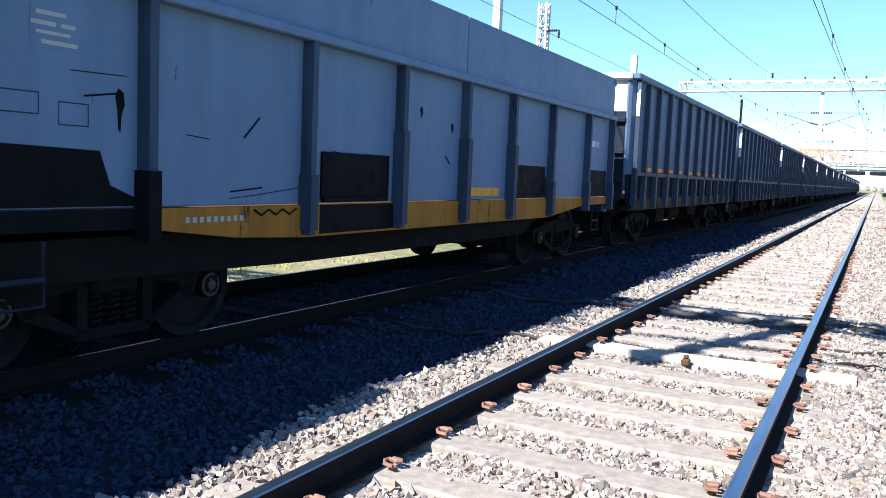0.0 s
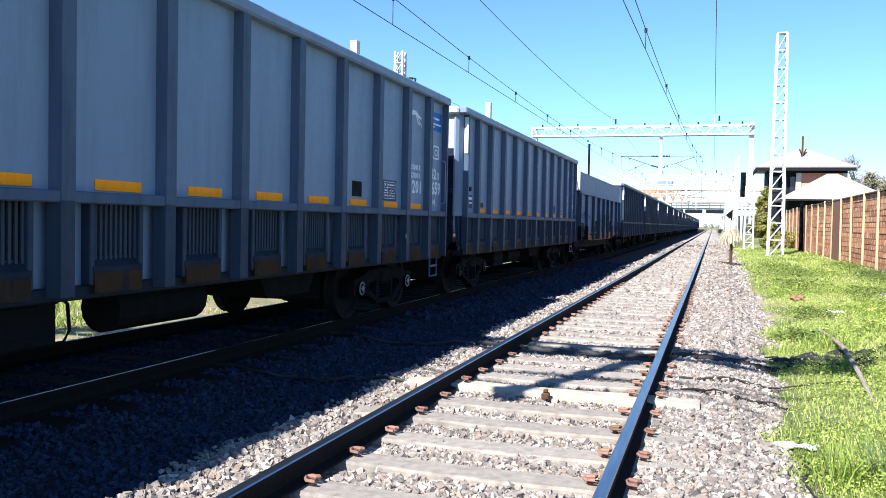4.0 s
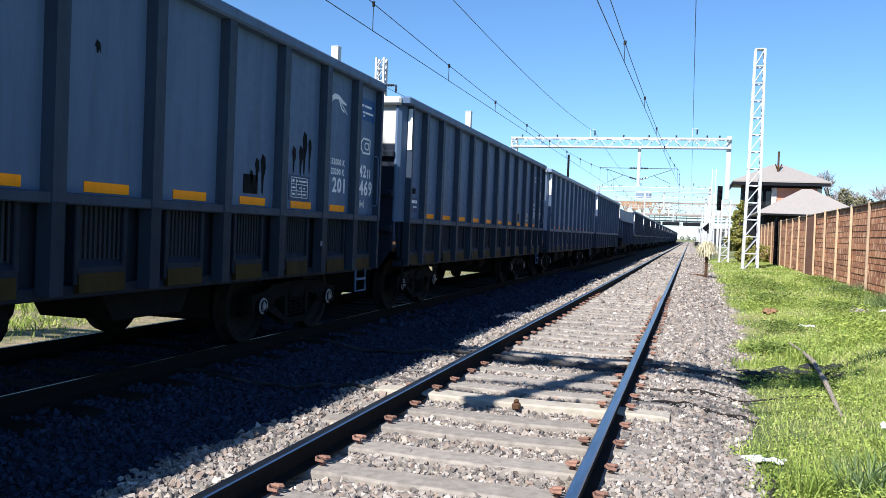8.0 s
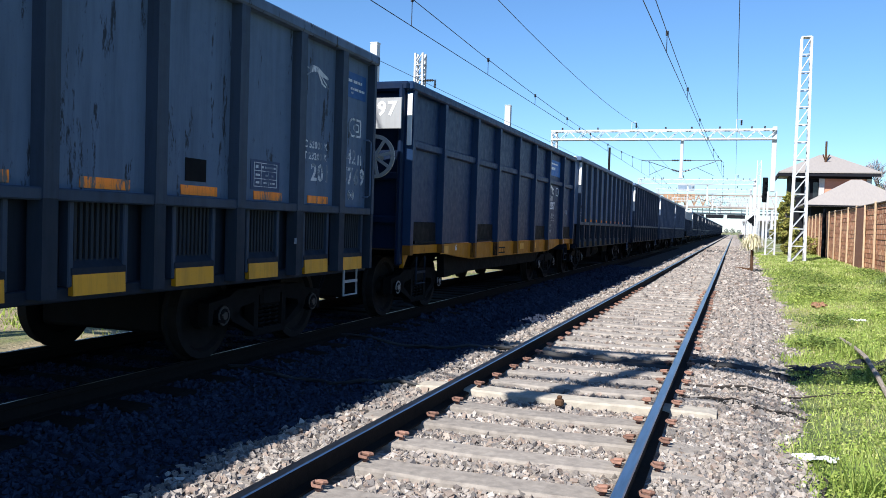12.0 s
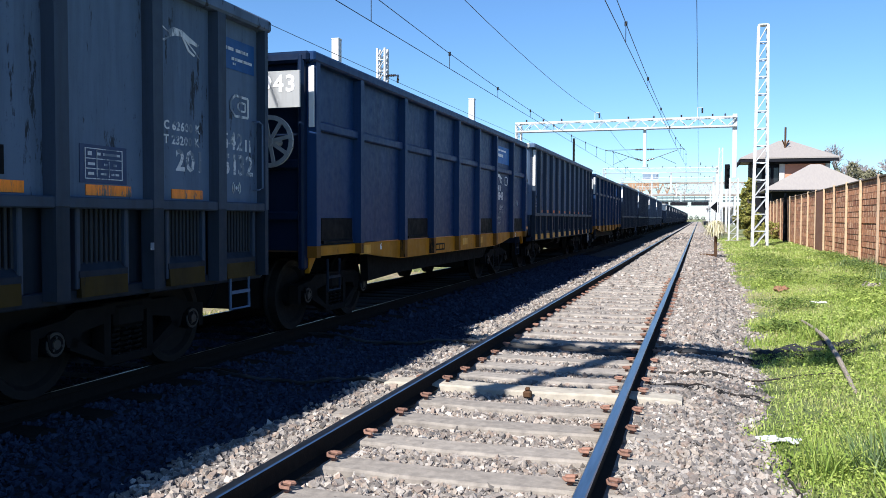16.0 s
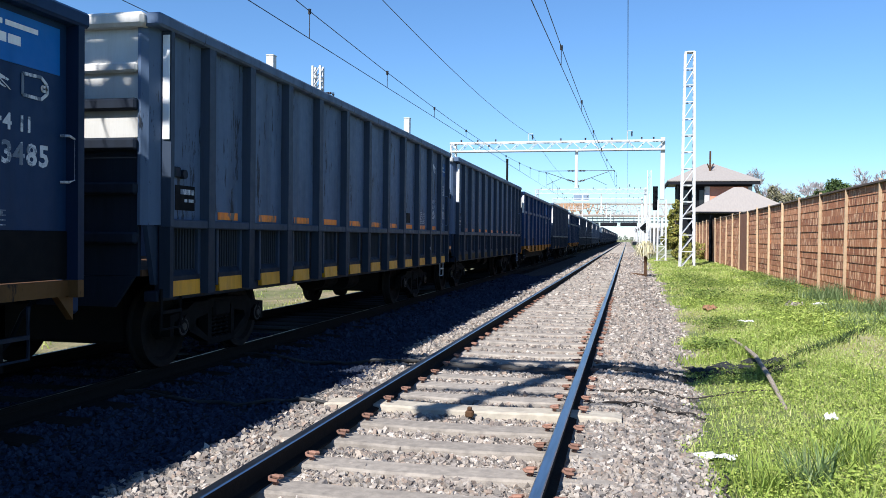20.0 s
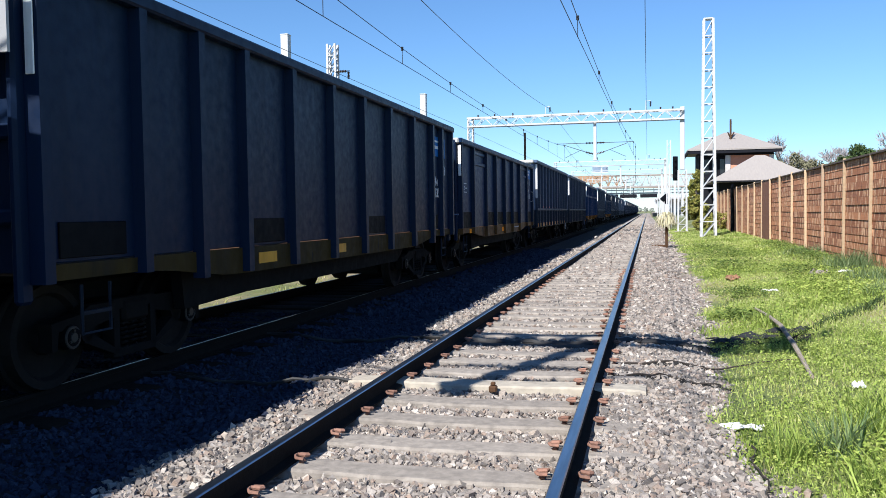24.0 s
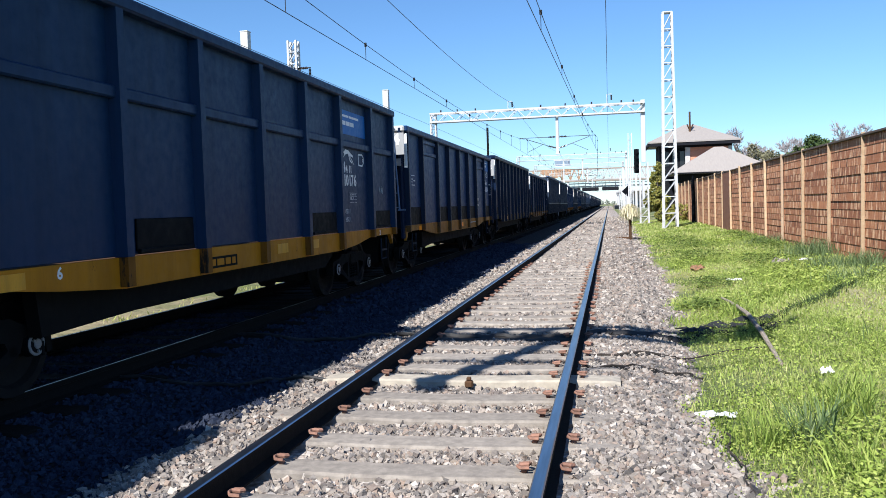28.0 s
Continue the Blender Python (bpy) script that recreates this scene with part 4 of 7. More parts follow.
    if text:
        white = WORN_WHITE if worn else WHITE
        faded = worn or text[1] in ("5529", "5469")
        side_sign(root, -0.76, -0.16, 2.80, 3.09, x, FADED_BLUE if faded else BLUE, label="blue sign panel with white print", bars=OLD_BARS, bar_mat=white)
        pennant(root, -0.44, 2.46, x + 0.004, 0.16, white)
        class_number(root, text[0], -0.74, 2.04, 0.225, x, white)
        if text[1]:
            side_text(root, text[1], -0.74, 1.80, 0.27, x, white)
        else:
            for k in range(4):                       # a number too worn to read
                part("worn_digit", Shape().box(x, -0.72 + 0.14 * k, 1.80, x + 0.002, -0.63 + 0.14 * k, 1.98), WORN_WHITE, root)
        radio_mark(root, -0.50, 1.67, x + 0.004, 0.085, white)
        leaping_mark(root, -1.37, 2.92, x, 0.62, white)
        side_text(root, text[2], -1.62, 2.13, 0.105, x, white)
        side_text(root, text[3], -1.62, 2.01, 0.105, x, white)
        side_text(root, "201", -1.46, 1.79, 0.255, x, white)
        side_sign(root, -2.61, -2.10, 1.635, 1.92, x, PLATE_BLUE, "data_panel", "dull blue data panel with a white table", TABLE_BARS, white)
        side_sign(root, -3.57, -3.29, 1.66, 1.85, x, PLATE_BLACK, "black_plate")
        side_sign(root, -11.94, -11.58, 1.62, 1.86, x, PLATE_BLACK if worn else PLATE_BLUE, "data_panel", "", ((0.75, 0.25, 0.75, 0.05), (0.75, 0.8, 0.95, 0.05), (0.4, 0.45, 0.6, 0.03), (0.4, 0.66, 0.92, 0.03)), white)
        part("brake_valve", Shape().box(1.46, -12.0, 1.93, 1.49, -11.88, 2.03, 0.01).tube((1.46, -11.84, 1.965), (1.51, -11.84, 1.965), 0.045, 10), SOOT_SHADE, root)
        grab_iron(root, -0.12, 1.66, 2.34, 1.47, paint)
        side_sign(root, -1.93, -1.89, 1.12, 1.18, 1.548, WORN_WHITE, "label_plate")
        side_text(root, "6", -9.30, 0.92, 0.09, 1.389, WORN_WHITE)
        side_sign(root, -10.28, -10.22, 1.06, 1.14, 1.388, WORN_WHITE, "label_plate")
    if paint is FRESH_GREY:
        side_sign(root, -11.08, -10.83, 1.65, 1.74, x, RUSTY, "label_plate", "worn rusty plate")
    if text and paint is not FRESH_GREY and text[1] != "5469":   # most have small tanks in place of the box
        part("reservoir", Shape().tube((0.95, -5.4, 0.66), (0.95, -5.95, 0.66), 0.17, 14), BOGIE, root)
        part("reservoir", Shape().tube((0.95, -6.35, 0.70), (0.95, -6.95, 0.70), 0.13, 14), BOGIE, root)
    else:
        part("equipment_box", Shape().box(0.85, -8.94, 0.41, 1.2, -8.08, 0.80, 0.02).box(1.2, -8.95, 0.5, 1.215, -8.28, 0.72, 0.005), BOGIE, root, "grimy black equipment box under the floor")
        part("hose", Shape().path([(1.15, -8.0, 0.76), (1.15, -7.93, 0.70), (1.15, -7.91, 0.5), (1.15, -7.97, 0.42), (1.15, -8.08, 0.42)], 0.014, 6), BOGIE, root)
        part("reservoir", Shape().tube((0.95, -6.15, 0.60), (0.95, -7.35, 0.60), 0.20, 16), BOGIE, root, "grimy black air reservoir")
        part("hopper_bottom", Shape().prism([(-5.25, 0.80), (-3.9, 0.80), (-4.1, 0.50), (-5.05, 0.50)], "x", 0.4, 1.15), BOGIE, root, "closed bottom door of a hopper")
    stirrup(root, -0.45, BOARD if chute is BRIGHT else GREY)
    stirrup(root, -L + 0.5)
    running_gear(root, L, 1.68, 10.40, cap)
    return root


LOW_RIBS = [0.07, 1.52, 3.2, 4.66, 6.13, 7.62, 9.02, 10.70, 12.0]
DOORS = (0, 2, 5, 7)


def low_wagon(name, paint, sill, top, text, label, cap, style, ribs=None, white=WHITE):
    """Fixed-side gondola with a deep painted sill; style: rail (a second rail along the sides), plated (smooth raised top), banded (black band below), ribbed."""
    root = tagged(new(name), label, "freight wagon", "wagons of the freight train")
    ribs = ribs or ([*LOW_RIBS[:-2], 10.66, 12.04] if style == "banded" else LOW_RIBS)
    L = ribs[-1] + 0.1
    wall_top = 2.42 if style == "plated" else top - 0.1
    far_side(root, ribs, L, top, 1.05, paint)
    for sx in (1,):
        for i, (a, b) in enumerate(zip(ribs, ribs[1:])):
            part("side_panel", sheet(-a, -b, 1.06, wall_top, 1.42, 1.452, sx), paint, root)
            if style == "rail":
                part("side_rail", sheet(-a - 0.04, -b + 0.04, 2.40, 2.51, 1.44, 1.515, sx, 0.015), paint, root)
            if style in ("rail", "plated") and i in (DOORS if style == "rail" else (0, 2, 5)):
                part("door", sheet(-a - 0.16, -b + 0.22, 1.09, 1.38 if style == "rail" else 1.50, 1.45, 1.475, sx, 0.008), PLATE_BLACK, root, "small black drop door")
                part("door_lip", sheet(-a - 0.22, -b + 0.22, 1.07, 1.11, 1.47, 1.51, sx, 0.005), PLATE_BLACK, root)
            if style == "banded" and i not in (1, 6):
                part("band", sheet(-a - 0.05, -b + 0.05, 1.06, 1.43, 1.452, 1.466, sx, 0.003), PLATE_BLACK, root, "black painted lower band")
            if style == "banded" and i in (1, 6):
                part("door_frame", sheet(-a - 0.05, -b + 0.05, 2.60, 2.68, 1.452, 1.50, sx, 0.008), paint, root)
                part("door_frame", sheet(-a - 0.05, -b + 0.05, 2.86, 2.94, 1.452, 1.49, sx, 0.008), paint, root)
                part("door_sheet", sheet(-a - 0.06, -b + 0.06, 1.07, 2.59, 1.452, 1.472, sx, 0.004), paint, root)
            if style == "ribbed" and i % 3 == 1:
                part("door", sheet(-a - 0.2, -b + 0.2, 1.09, 1.36, 1.452, 1.47, sx, 0.006), PLATE_BLACK, root)
        for i, y in enumerate(ribs):
            heavy = style in ("rail", "ribbed")
            o = [(sx * x, -yy) for x, yy in rib_outline(y, 0.15 if heavy else 0.10, 1.45, 0.10)]
            foot = 0.80 if 1 < i < len(ribs) - 2 else 0.92
            knee = 1.055 if style in ("rail", "banded") else foot
            part("rib", Shape().prism(o, "z", knee, wall_top + 0.02), SOOT_RIB if style == "plated" else BLACKISH if style == "banded" else paint, root)
            if knee > foot:
                part("rib_foot", Shape().prism([(u, w) for u, w in o], "z", foot, knee - 0.002), WORN_YELLOW if sill is YELLOW else DARK_OCHRE, root, "grimy painted foot of a rib")
            if style == "plated":
                part("rib_shoe", Shape().prism([(sx * xx, -yy) for xx, yy in rib_outline(y, 0.14, 1.46, 0.11)], "z", 0.84, 1.75 if i in (3, 4, 5) else 1.3), PLATE_BLACK if i > 6 else GREY_RIB, root)
        bays = len(ribs) - 1
        for i, (a, b) in enumerate(zip(ribs, ribs[1:])):
            def depth(y):
                e = min(y, L - y)
                return 0.93 - 0.15 * max(0.0, min(1.0, (e - 1.5) / 1.3))
            s = Shape().prism([(-a, 1.05), (-b, 1.05), (-b, depth(b)), (-(a + b) / 2, depth((a + b) / 2)), (-a, depth(a))], "x", *sorted((sx * 1.43, sx * 1.475)))
            part("sill_plate", s, PLATE_BLACK if style == "plated" and i == 7 else sill, root, "yellow painted side sill" if sill is YELLOW else "dirty ochre side sill")
        if style == "plated":
            part("rim_angle", sheet(0, -L, 2.38, 2.46, 1.44, 1.56, sx, 0.01), paint, root)
            for a, b in ((0.05, 5.85), (5.87, L - 0.05)):
                part("raised_plate", sheet(-a, -b, 2.46, top, 1.47, 1.50, sx, 0.006), paint, root, "smooth raised side plate")
        else:
            part("top_rail", sheet(0.02, -L - 0.02, top - 0.12, top, 1.38, 1.565, sx, 0.02), paint, root)
    part("floor", Shape().box(-1.42, -L + 0.06, 0.98, 1.42, -0.06, 1.05), RUSTY, root)
    end_wall(root, -0.05, 1, top, 1.0, paint, (1.4, 2.0, 2.45))
    if style == "plated":
        end_wall(root, -L + 0.05, -1, 2.48, 1.0, GREY_RIB, (1.4, 2.0))
        part("raised_end", Shape().box(-1.49, -L - 0.02, 2.49, 1.49, -L + 0.03, top, 0.008), LIT_END, root, "raised end plate, paint pale as if sunlit")
        part("corner_angle", Shape().box(1.40, -L - 0.045, 2.47, 1.505, -L - 0.022, top - 0.02, 0.004), LIT_END, root)
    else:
        end_wall(root, -L + 0.05, -1, top, 1.0, BLACKISH, (1.4, 2.0), LIT_END if style == "banded" else None)
    x = 1.454
    y0, y1 = -ribs[2] + 0.14, -ribs[1] - 0.14
    if text and style == "rail":
        side_sign(root, y0, y1, 2.62, 3.0, x, BLUE, label="blue sign panel with white print", bars=BRAND_BARS)
        leaping_mark(root, y0 + 0.42, 2.29, x, 0.66, white)
        pennant(root, y1 - 0.28, 2.24, x + 0.004, 0.15, white, True)
        class_number(root, text[0], y0 + 0.03, 2.01, 0.235, x, white)
        side_text(root, text[1], y0 + 0.03, 1.80, 0.25, x, white)
        side_sign(root, y0 + 0.40, y0 + 0.85, 1.50, 1.70, x - 0.003, paint, "data_panel", "", TABLE_BARS[:9], WORN_WHITE)
        side_text(root, text[2], y0 + 0.04, 1.35, 0.105, x, WORN_WHITE)
        side_text(root, text[3], y0 + 0.04, 1.22, 0.105, x, WORN_WHITE)
        radio_mark(root, -0.75, 1.75, x + 0.004, 0.11, WORN_WHITE)
        for yy, ch in ((-1.0, "2"), (-9.9, "6")):
            side_text(root, ch, yy, 0.94, 0.13, 1.476, WHITE)
        side_sign(root, -10.62, -10.25, 0.90, 1.02, 1.478, BRIGHT, "reflector", "bright yellow patch")
        side_sign(root, -5.7, -5.35, 0.88, 1.0, 1.478, BRIGHT, "reflector")
        side_sign(root, -4.5, -4.2, 0.88, 1.0, 1.478, BRIGHT, "reflector")
        side_sign(root, -7.5, -6.85, 0.83, 0.95, 1.478, PLATE_BLACK, "faded_print", "", ((0.5, 0.06, 0.2, 0.07), (0.5, 0.26, 0.5, 0.07), (0.5, 0.56, 0.74, 0.07), (0.5, 0.8, 0.92, 0.07)), YELLOW)
    elif text and style == "banded":
        side_sign(root, -1.12, -0.2, 2.60, 2.95, x, BLUE, label="blue sign panel with white print", bars=BRAND_BARS)
        pennant(root, -0.46, 2.47, x + 0.004, 0.13, white, True)
        leaping_mark(root, -0.86, 2.48, x, 0.34, white)
        class_number(root, text[0], -1.02, 2.14, 0.22, x, white)
        side_text(root, text[1], -1.02, 1.90, 0.22, x, white)
        side_text(root, text[2], -3.02, 1.60, 0.10, x + 0.02, white)
        side_text(root, text[3], -3.02, 1.42, 0.10, x + 0.02, white)
        side_sign(root, -1.2, -0.7, 1.45, 1.58, x - 0.003, paint, "data_panel", "", TABLE_BARS[:8], WORN_WHITE)
        side_sign(root, -11.5, -11.16, 1.88, 2.12, x - 0.003, paint, "data_panel", "", ((0.95, 0.0, 0.9, 0.02), (0.62, 0.05, 0.3, 0.03), (0.38, 0.05, 0.2, 0.03), (0.5, 0.5, 0.95, 0.025), (0.1, 0.0, 0.9, 0.02)), WORN_WHITE)
        side_sign(root, -4.4, -2.9, 0.92, 0.97, 1.478, sill, "faded_print", "", ((0.5, 0.02, 0.3, 0.03), (0.5, 0.34, 0.62, 0.03), (0.5, 0.66, 0.95, 0.03)), WORN_WHITE)
        spot = 6.45 if text[1].startswith("9") else 5.75
        side_sign(root, -spot, 0.3 - spot, 0.86, 0.98, 1.478, REFLECTOR, "reflector", "orange reflector patch")
        side_sign(root, -11.0, -10.78, 0.92, 1.02, 1.478, REFLECTOR, "reflector", "orange reflector patch")
        grab_iron(root, -0.1, 1.8, 2.15, 1.46, white)
    elif text and style == "ribbed":
        side_sign(root, -1.45, -0.45, 2.55, 2.95, x, BLUE, label="blue sign panel with white print", bars=BRAND_BARS)
        pennant(root, -0.6, 2.28, x + 0.004, 0.15, white, True)
        class_number(root, text[0], -1.45, 1.96, 0.25, x, white)
        side_text(root, text[1], -1.45, 1.72, 0.25, x, white)
        side_sign(root, -9.2, -8.75, 0.86, 0.98, 1.478, BRIGHT, "reflector")
        side_sign(root, -6.9, -6.5, 0.86, 0.98, 1.478, BRIGHT, "reflector")
    elif text:
        side_sign(root, -11.2, -10.88, 1.97, 2.2, x - 0.003, paint, "faded_print", "", ((0.85, 0.1, 0.7, 0.025), (0.6, 0.0, 0.5, 0.025), (0.6, 0.6, 0.9, 0.025), (0.38, 0.1, 0.8, 0.02), (0.15, 0.2, 0.95, 0.025)), BOARD)
        for y0, y1, z0, z1 in ((-11.4, -11.15, 1.60, 1.72), (-11.02, -10.82, 1.55, 1.68)):   # faint outlines of old panels
            ring = Shape().path([(1.4545, y0, z0), (1.4545, y1, z0), (1.4545, y1, z1), (1.4545, y0, z1), (1.4545, y0, z0)], 0.004, 4)
            part("faded_print", ring, GREY_RIB, root)
        side_sign(root, -1.4, -0.6, 1.86, 2.0, x - 0.003, paint, "faded_print", "", ((0.5, 0.05, 0.9, 0.1),), WORN_WHITE)
        side_sign(root, -5.55, -4.75, 1.1, 1.2, x + 0.002, BRIGHT, "reflector", "yellow painted patch")
        for line, w in ((((1.456, -9.28, 1.72), (1.456, -9.45, 1.56)), 0.007), (((1.456, -9.59, 1.16), (1.456, -9.24, 1.19)), 0.006), (((1.456, -9.59, 1.11), (1.456, -9.34, 1.13), (1.456, -8.78, 1.19)), 0.003), (((1.456, -10.94, 1.87), (1.456, -10.54, 1.88)), 0.003), (((1.456, -10.03, 1.55), (1.456, -9.81, 1.53)), 0.003), (((1.456, -8.33, 1.51), (1.456, -7.76, 1.45)), 0.003),
                        (((1.456, -10.85, 1.73), (1.456, -10.59, 1.77)), 0.006), (((1.456, -6.21, 1.54), (1.456, -6.11, 1.46)), 0.009)):
            part("scrawl", Shape().path(list(line), w, 5), PLATE_BLACK, root, "dark scratch")
        paint_runs(root, ((-10.59, 1.80, 0.27, 0.055), (-6.08, 1.91, 0.12, 0.05), (-6.78, 2.03, 0.12, 0.05)), 1.454)
        for k in range(9):
            part("faded_letter", Shape().box(1.476, -10.05 + k * 0.068, 0.945, 1.478, -10.012 + k * 0.068, 0.985), BOARD, root)
        part("soot_patch", Shape().prism([(-ribs[8] + 0.04, 1.07), (-ribs[8] + 0.04, 1.44), (-ribs[7] - 0.34, 1.41), (-ribs[7] - 0.26, 1.2), (-ribs[7] - 0.06, 1.12), (-ribs[7] - 0.06, 1.07)], "x", 1.452, 1.458), PLATE_BLACK, root, "soot-blackened lower side")
        part("soot_patch", sheet(-ribs[5] - 0.06, -ribs[6] + 0.2, 0.80, 1.045, 1.476, 1.479, 1, 0.0), PLATE_BLACK, root)
        part("soot_patch", sheet(-ribs[2] - 0.06, -ribs[3] + 0.7, 1.07, 1.36, 1.452, 1.458, 1, 0.0), SOOT_SHADE, root)
        zig = Shape().path([(1.482, -9.35 + 0.085 * k, 1.0 + 0.022 * (-1) ** k) for k in range(7)], 0.008, 4)
        part("scrawl", zig, PLATE_BLACK, root)
    if text and len(text) > 4:
        if style == "banded":
            for k in range(3):
                part("end_plate", Shape().box(0.62 + 0.28 * k, -L - 0.08, 2.28, 0.86 + 0.28 * k, -L - 0.06, 2.43, 0.006), BOARD, root, "small pale plate below the number board")
        plate = part("number_board", Shape().box(-1.32, -L - 0.215, 2.62 if style == "rail" else 2.50, 1.47 if style == "rail" else 1.53, -L - 0.19, top - (0.25 if style == "rail" else 0.16)), BOARD, root, "pale number board on the rear end")
        lettering(text[4], 0.26 if style == "rail" else 0.32, WHITE, plate, pose(1.43 if style == "rail" else 1.47, -L - 0.217, 2.80 if style == "rail" else 2.70, 90), "lettering", "RIGHT")
    if style in ("rail",):
        wheel = Shape()
        for k in range(24):
            a, b = k * math.tau / 24, (k + 1) * math.tau / 24
            wheel.beam((1.12 + 0.27 * math.cos(a), -L - 0.26, 2.24 + 0.27 * math.sin(a)), (1.12 + 0.27 * math.cos(b), -L - 0.26, 2.24 + 0.27 * math.sin(b)), 0.05, 0.03, 0, (0, 1, 0))
        for k in range(8):
            a = k * math.tau / 8 + 0.2
            wheel.beam((1.12, -L - 0.26, 2.24), (1.12 + 0.26 * math.cos(a), -L - 0.26, 2.24 + 0.26 * math.sin(a)), 0.04, 0.02, 0, (0, 1, 0))
        wheel.tube((1.12, -L - 0.28, 2.24), (1.12, -L - 0.05, 2.24), 0.05, 10)
        part("handbrake_wheel", wheel, BOARD, root, "pale spoked handbrake wheel")
    if style in ("banded", "plated"):
        lad = Shape()
        foot = 1.38 if style == "banded" else 2.44
        for xx, lean in ((0.98, -0.02), (1.30, 0.12)):
            lad.tube((xx + lean, -L - 0.3, foot), (xx, -L - 0.2, top + 0.03), 0.017, 6)
            lad.beam((xx + lean - 0.03, -L - 0.3, foot), (xx + lean + 0.12, -L - 0.3, foot), 0.03)
        rungs = int((top - foot) / 0.29)
        for k in range(rungs):
            z = foot + 0.05 + 0.29 * k
            u = 1 - (z - foot) / (top - foot)
            lad.tube((0.98 - 0.02 * u, -L - 0.2 - 0.1 * u, z), (1.30 + 0.12 * u, -L - 0.2 - 0.1 * u, z), 0.012, 6)
        for xx in (0.98, 1.30):
            lad.tube((xx, -L - 0.2, top - 0.06), (xx, -L - 0.02, top - 0.06), 0.012, 5)
        part("ladder", lad, PALE if style == "banded" else BOGIE, root, "thin steel end ladder")
    if style in ("rail", "banded"):
        for y in (-0.16, -L + 0.16):
            part("corner_gusset", Shape().prism([(y - 0.12, 1.0), (y + 0.12, 1.0), (y + 0.12 if y > -2 else y - 0.12, 0.74)], "x", 1.40, 1.46), sill, root)
    stirrup(root, -0.7, SOOT_SHADE)
    stirrup(root, -L + 0.7, SOOT_SHADE)
    # outline shaped to the camera's view, to close the gap below
    part("under_beam", Shape().prism([(-L + (0.3 if style == "plated" else 2.2), 0.86), (-L + (0.5 if style == "plated" else 2.25), 0.6 if style == "plated" else 0.49), (-L + 3.5, 0.54), (-3.4, 0.54), (-2.8, 0.86)], "x", 1.16, 1.28), BOGIE, root, "dark beam closing the view under the side sill")
    running_gear(root, L, 1.48 if style == "banded" else 1.58, L - (1.70 if style == "banded" else 1.46 if style == "rail" else 1.66), cap)
    return root


SPEED = 6.2
TRACK_X = -4.32
WAGONS = []                                     # (thing, y of its front at the start)

grey = tall_wagon("hopper_wagon", GREY, OLIVE_LIP, REFLECTOR, None, "tall grey ribbed hopper wagon with orange reflector strips", "grey_cap")
first = 27.75
WAGONS.append((grey, first))
for k in range(1, 17):
    WAGONS.append((copy_thing(grey, Matrix()), first + 13.3 * k))

WAGONS.append((low_wagon("gondola_wagon", PALE, OCHRE, 3.10, ("",), "pale grey gondola wagon with raised plates and ochre sill", "grey_cap", "plated", [0.07, 1.38, 3.02, 4.47, 5.82, 7.24, 8.71, 10.4, 11.9]), 14.05))
for y, num, a, b in ((1.1, "5089", "C 62800 K", "T 23200 K"), (-12.2, "5659", "C 52000 K", "T 23200 K"), (-25.55, "5529", "C 52000 K", "T 23200 K"), (-38.97, "5469", "C 52000 K", "T 23200 K")):
    WAGONS.append((tall_wagon("hopper_wagon", FRESH_GREY if y > -20 else GREY, RUST_LIP if y > -20 else OLIVE_LIP, REFLECTOR, ("54211", num, a, b), "tall grey ribbed hopper wagon with white stencilled numbers", "grey_cap" if y > 0 else "white_cap"), y))
paint_runs(WAGONS[-1][0], ((-3.31, 2.03, 0.26, 0.07), (-3.19, 2.08, 0.42, 0.08), (-3.42, 1.9, 0.16, 0.05), (-2.51, 2.24, 0.3, 0.07), (-2.34, 2.26, 0.34, 0.08), (-2.25, 2.43, 0.5, 0.09),
                             (-2.12, 2.36, 0.4, 0.06), (-5.7, 2.68, 0.1, 0.05)), 1.457)
WAGONS.append((low_wagon("gondola_wagon", DULL_NAVY, YELLOW, 3.28, ("544 11", "812297", "C 50000 K", "T 24500 K", "812297"), "navy gondola wagon with a yellow sill and blue sign", "white_cap", "rail"), -52.1))
WAGONS.append((tall_wagon("hopper_wagon", GREY_WORN, BRIGHT, WORN_REFLECTOR, ("54211", "5769", "C 52000 K", "T 23200 K"), "weathered grey hopper wagon with yellow chutes", "grey_cap", True), -65.35))
WAGONS.append((low_wagon("gondola_wagon", NAVY, YELLOW, 3.28, ("544 11", "811943", "C 50000 K", "T 24500 K", "811943"), "navy gondola wagon with a yellow sill and blue sign", "grey_cap", "rail"), -78.7))
WAGONS.append((tall_wagon("hopper_wagon", GREY_WORN, OLIVE_LIP, WORN_REFLECTOR, ("54211", "5132", "C 62600 K", "T 23200 K"), "weathered grey hopper wagon with peeling paint", "grey_cap", True), -91.82))
WAGONS.append((tall_wagon("hopper_wagon", GREY_WORN, BRIGHT, WORN_REFLECTOR, ("54211", "", "C 52000 K", "T 23200 K"), "weathered grey hopper wagon with yellow chutes", "grey_cap", True), -105.13))
WAGONS.append((low_wagon("gondola_wagon", DULL_NAVY, DARK_OCHRE, 3.12, ("544 11", "913485", "C 55000 K", "T 24000 K"), "dark slate gondola wagon with a black lower band", "grey_cap", "banded", None, WORN_WHITE), -118.5))
for c in WAGONS[-1][0].children:                 # body lowered a little to fit the camera's view
    if c.name.split(".")[0] not in ("wheelset", "bolster", "side_frame", "spring_nest", "coupler", "brake_hose"):
        c.location.z -= 0.025
RIBBED = [0.07, 0.95, 1.7, 3.05, 4.45, 5.75, 7.0, 8.3, 9.5, 10.42, 11.35, 12.55]
